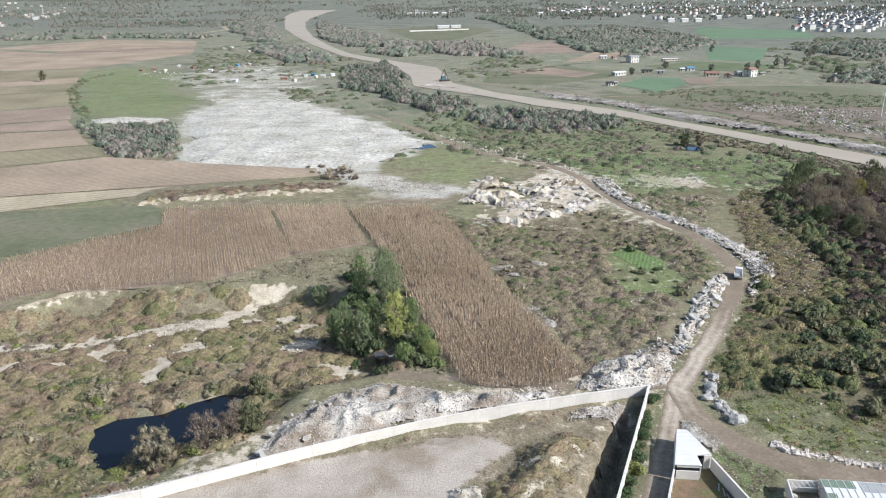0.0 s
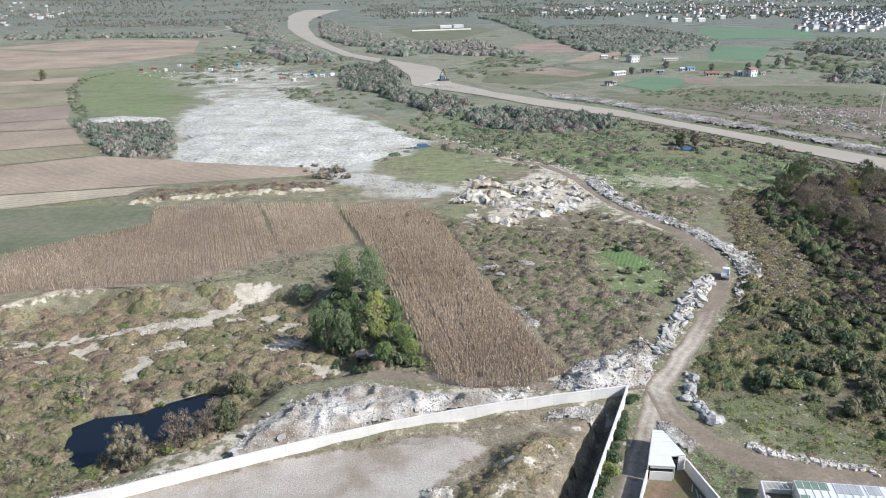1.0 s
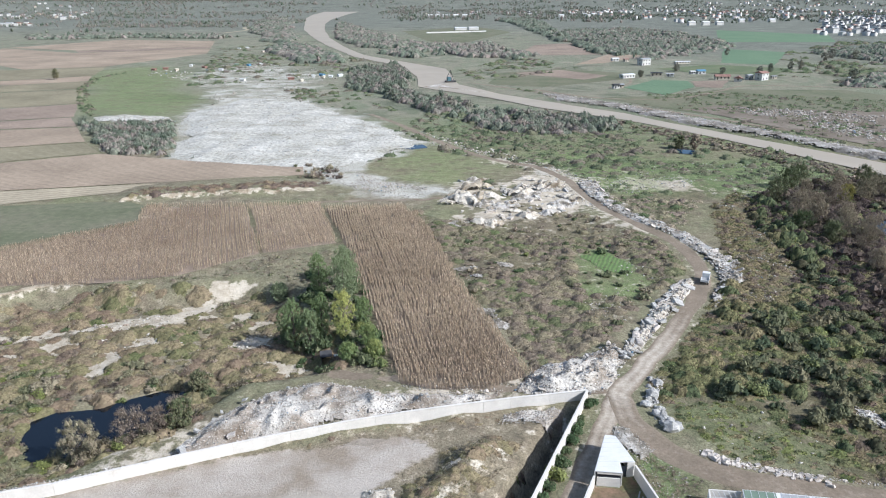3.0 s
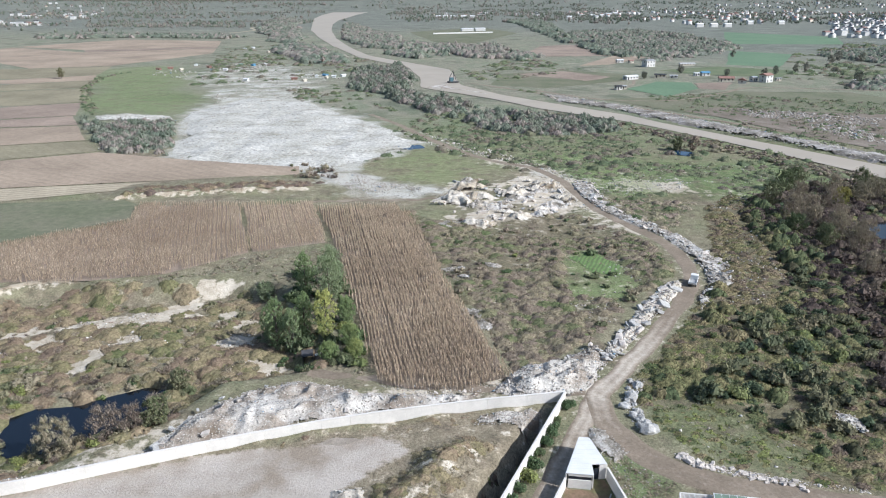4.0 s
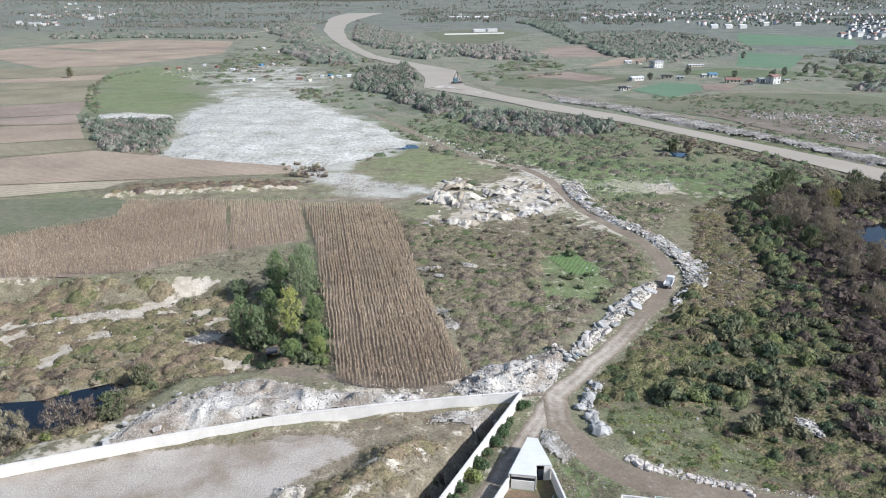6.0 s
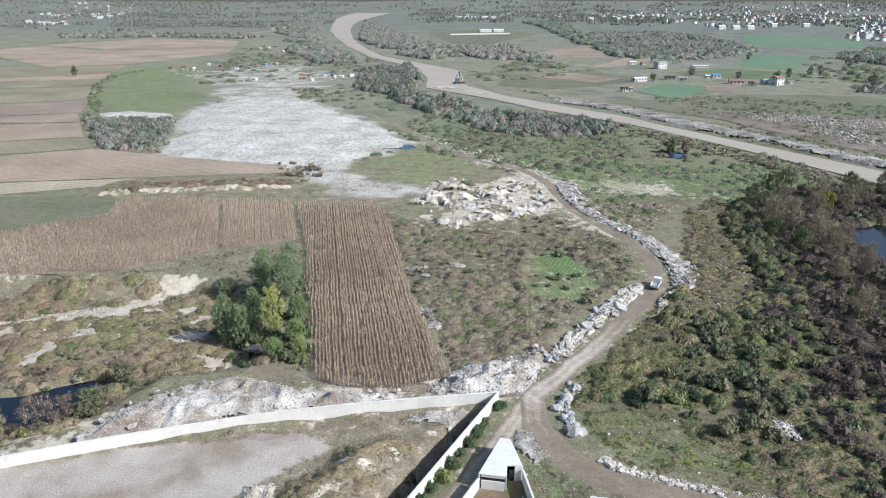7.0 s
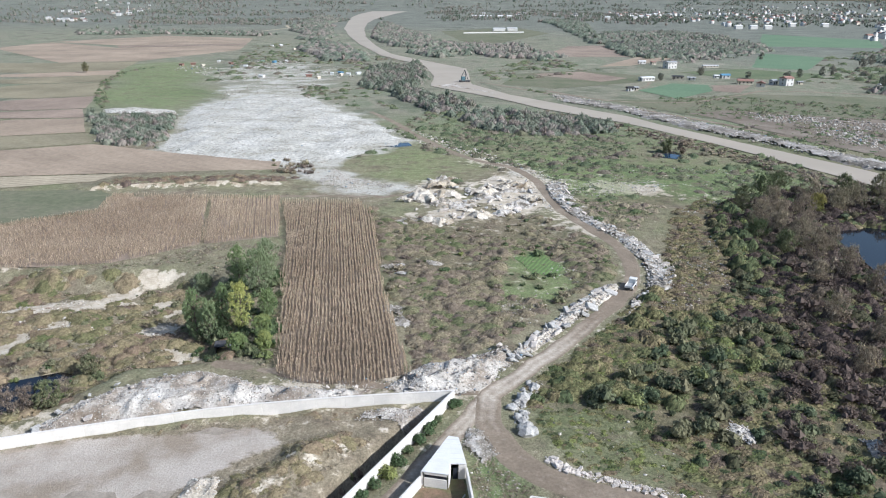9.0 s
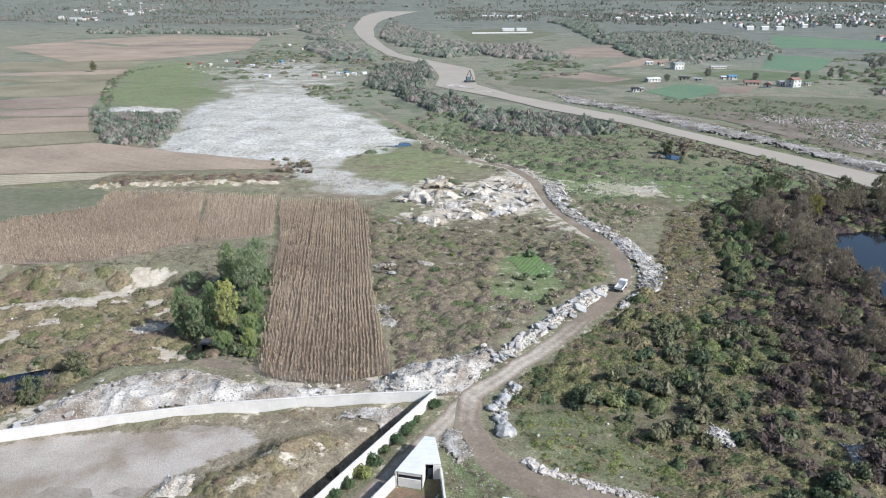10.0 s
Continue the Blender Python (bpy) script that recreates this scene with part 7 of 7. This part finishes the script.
for x, y, w, label in ((22, 1585, 26, "long low white hall"), (50, 1600, 22, "white hall with a pale roof")):
    gable_house("factory_hall", label + " beside the pasture", "hall", w, 12, 5, 1.5, M_WHITE, M_SHEET, on_land(x, y), 0.25, False, "white halls across the river")
field_wall = thing("field_wall", "long low white wall along the far pasture", "wall", kind="structure")
for k in range(8):
    x, y = -38 + 15 * k, 1452 + 7 * k
    part("wall_section", box(bmesh.new(), (16.2, 0.5, 3.0), (x, y, -0.4), 0.437, 0.02), M_WHITE, field_wall)
for x, y in ((-82, 2612), (-56, 2600), (-30, 2612), (8, 2611), (40, 2620), (372, 2534), (486, 2757), (520, 2740), (581, 2928), (641, 3100), (586, 1798), (620, 1798), (654, 1800), (779, 1989), (860, 1989)):
    gable_house("house", "white far house with a low roof", "house", 17, 11, 7, 2.5, M_WHITE, M_SHEET, on_land(x, y), 0.2, False, "far white houses")

TOWN = []
for w, d, h, roof, wall, top, label in ((12, 10, 6, 2.6, M_WHITE, M_TILE, "white town house with red tiled roof"), (14, 11, 9, 1.2, M_WHITE, M_GREYROOF, "white apartment house with grey roof"), (11, 9, 6, 2.4, M_CREAM, M_TILE, "cream town house with red tiled roof"), (16, 12, 7, 1.0, M_WHITE, M_SHEET, "white town building with pale roof"), (12, 10, 7.5, 2.4, M_WHITE, M_OLDROOF, "white new town house with dark roof")):
    TOWN.append(gable_house("town_house", label, "house", w, d, h, roof, wall, top, on_land(700 + len(TOWN) * 30, 1400), 0.3, False, "town houses"))
ESTATE = [(650, 1290), (800, 1600), (977, 1960), (1200, 2300), (1420, 2480), (1560, 2350), (1150, 1750), (900, 1430), (760, 1270)]
SUBURB = [(560, 1900), (640, 1830), (860, 2000), (1250, 2380), (2000, 2900), (2500, 3500), (1700, 4000), (900, 3900), (450, 3300), (420, 2700)]
for poly, count, seed in (
    (ESTATE, 110, 1),
    (SUBURB, 90, 2),
    ([(-1880, 2950), (-1420, 2440), (-1300, 2500), (-1540, 2980), (-1620, 3250), (-1800, 3800), (-2200, 3900), (-2050, 3300)], 40, 3),
    ([(-1330, 2060), (-1110, 1780), (-1060, 1840), (-1240, 2110)], 9, 4),
    ([(-300, 2900), (0, 2700), (300, 2750), (400, 3300), (0, 3500)], 18, 5),
):
    for i, (x, y) in enumerate(spread_in(poly, count, 900 + seed)):
        copy_thing(TOWN[(i * 7 + seed) % 5 if seed != 1 else (4, 4, 1, 4, 0)[i % 5]], pose(x, y, ground_z(x, y), 0, 0, 20 + 90 * (i % 2) + rs.uniform(-8, 8)) @ Matrix.Scale(rs.uniform(0.6, 0.85) if seed == 1 else rs.uniform(0.7, 1.15), 4))


def far_houses(name, poly, count, lo, hi, roof_material, label, seed):
    """The houses past those that can be told apart: walls and pitched roofs in one mesh."""
    r = np.random.RandomState(seed)
    p = spread_in(poly, count, seed)
    turn = radians(20) + 1.571 * r.randint(0, 2, len(p)) + r.uniform(-0.15, 0.15, len(p))
    w, d, h = [r.uniform(lo * k, hi * k, len(p)) for k in (1.0, 0.8, 0.65)]
    shape = np.array([(-1, -1, 0), (1, -1, 0), (1, 1, 0), (-1, 1, 0), (-1, -1, 1), (1, -1, 1), (1, 1, 1), (-1, 1, 1), (-1, 0, 1.4), (1, 0, 1.4)], float)
    lx, ly = shape[None, :, 0] * w[:, None] / 2, shape[None, :, 1] * d[:, None] / 2
    co, si = np.cos(turn)[:, None], np.sin(turn)[:, None]
    v = np.stack([lx * co - ly * si + p[:, :1], lx * si + ly * co + p[:, 1:], shape[None, :, 2] * h[:, None] + height(p[:, 0], p[:, 1])[:, None] - 0.2], -1).reshape(-1, 3)
    one = np.array([(0, 1, 5), (0, 5, 4), (1, 2, 6), (1, 6, 5), (2, 3, 7), (2, 7, 6), (3, 0, 4), (3, 4, 7), (5, 6, 9), (7, 4, 8), (4, 5, 9), (4, 9, 8), (6, 7, 8), (6, 8, 9)])
    f = (one[None] + 10 * np.arange(len(p))[:, None, None]).reshape(-1, 3)
    me = quick_mesh(name, v, f, [M_WHITE, roof_material], None, np.tile([0] * 10 + [1] * 4, len(p)))
    return tagged(new(name, me), label, "houses", kind="stuff")


far_houses("estate_houses", ESTATE, 190, 7, 11, M_OLDROOF, "rows of small white estate houses with dark roofs", 930)
far_houses("suburb_houses", SUBURB, 120, 8, 15, M_TILE, "scattered white suburb houses with red roofs", 931)

minaret = thing("minaret", "slender white minaret standing among village houses", "minaret", on_land(-1700, 3230))
for name, r0, r1, z0, z1, m in (("shaft", 1.8, 1.5, 0, 24, M_WHITE), ("balcony", 2.5, 2.5, 20, 21, M_WHITE), ("spire", 1.7, 0.1, 24, 32, M_GREYROOF)):
    bm = bmesh.new()
    bmesh.ops.create_cone(bm, cap_ends=True, segments=12, radius1=r0, radius2=r1, depth=z1 - z0, matrix=Matrix.Translation((0, 0, (z0 + z1) / 2)))
    part(name, bm, m, minaret)

for i, (x, y, label, m) in enumerate(((-290, 1010, "white tent", M_SHEET), (-284, 1030, "pale tent", M_SHEET), (-242, 955, "pale shack", M_CREAM), (-221, 935, "white shack", M_SHEET), (-288, 714, "patched shack", M_TILE), (-280, 724, "rusty shack", M_TILE), (-264, 711, "pale shack", M_CREAM), (-266, 757, "white shack", M_SHEET), (-245, 738, "rusty shack", M_TILE), (-218, 708, "white shack", M_SHEET), (-220, 765, "green shack", M_GREENROOF), (-205, 760, "blue tarpaulin shack", M_BLUE), (-195, 770, "white shack", M_SHEET), (-170, 618, "white shack", M_SHEET), (-130, 628, "red shack", M_TILE), (-118, 614, "pale shack", M_CREAM), (-114, 648, "white tent", M_SHEET), (-108, 657, "blue tarpaulin shack", M_BLUE), (-98, 646, "white tent", M_SHEET), (-91, 655, "white tent", M_SHEET), (-104, 640, "pale tent", M_CREAM))):
    gable_house("tent" if "tent" in label else "shack", label + " on the back of the tip", "shack", 3.4 + 0.8 * (i % 3), 2.8, 1.6, 0.6, m, m, on_land(x, y), i * 0.7, False, "shacks behind the tip")

# ---- trees across the river ----
for i, (x, y, tall, wide) in enumerate(((440, 826, 11, 5.5), (464, 822, 10, 5.5), (352, 612, 10, 5), (349, 703, 9, 4), (340, 704, 8, 4), (311, 680, 8, 3.5), (342, 880, 9, 4), (290, 655, 7, 3.5), (262, 668, 6, 3.5), (226, 690, 7, 4.5), (180, 640, 6, 4), (300, 676, 6, 3), (420, 800, 9, 5), (360, 625, 7, 3.5))):
    tree("tree", "dark rounded tree standing on the pasture", x, y, tall, wide, 0.5 + 0.1 * (i % 3), 400 + i, 700, 0.5, 0.1, M_WOOD, "trees on the pasture")

# ---- dredger and pole ----
dredger = thing("dredger", "dark dredging rig standing in the river", "dredger", (11, 603, 0.35), 0.4)
part("pontoon", box(bmesh.new(), (9, 4, 1.4), (0, 0, 0), 0, 0.2), M_DARK, dredger)
part("cabin", box(bmesh.new(), (3, 2.6, 3.0), (-1.5, 0, 1.4), 0, 0.1), M_DULLBLUE, dredger, "blue green cabin")
bm = bmesh.new()
for p, q in (((1, 0, 1.4), (0, 0, 10)), ((3, 0, 1.4), (0, 0, 10)), ((0, 0, 10), (-3, 0, 4.4))):
    p, q = Vector(p), Vector(q)
    bmesh.ops.create_cone(bm, cap_ends=True, segments=8, radius1=0.25, radius2=0.2, depth=(q - p).length, matrix=Matrix.Translation((p + q) / 2) @ (q - p).to_track_quat("Z", "Y").to_matrix().to_4x4())
part("boom", bm, M_DARK, dredger)
pole = thing("power_pole", "tall pale concrete power pole on the pasture", "pole", on_land(262, 404))
bm = bmesh.new()
bmesh.ops.create_cone(bm, cap_ends=True, segments=10, radius1=0.4, radius2=0.2, depth=14, matrix=Matrix.Translation((0, 0, 7)))
part("shaft", bm, M_WALL, pole)
for z in (12.6, 13.6):
    part("cross_arm", box(bmesh.new(), (3.2, 0.2, 0.2), (0, 0, z)), M_WALL, pole)
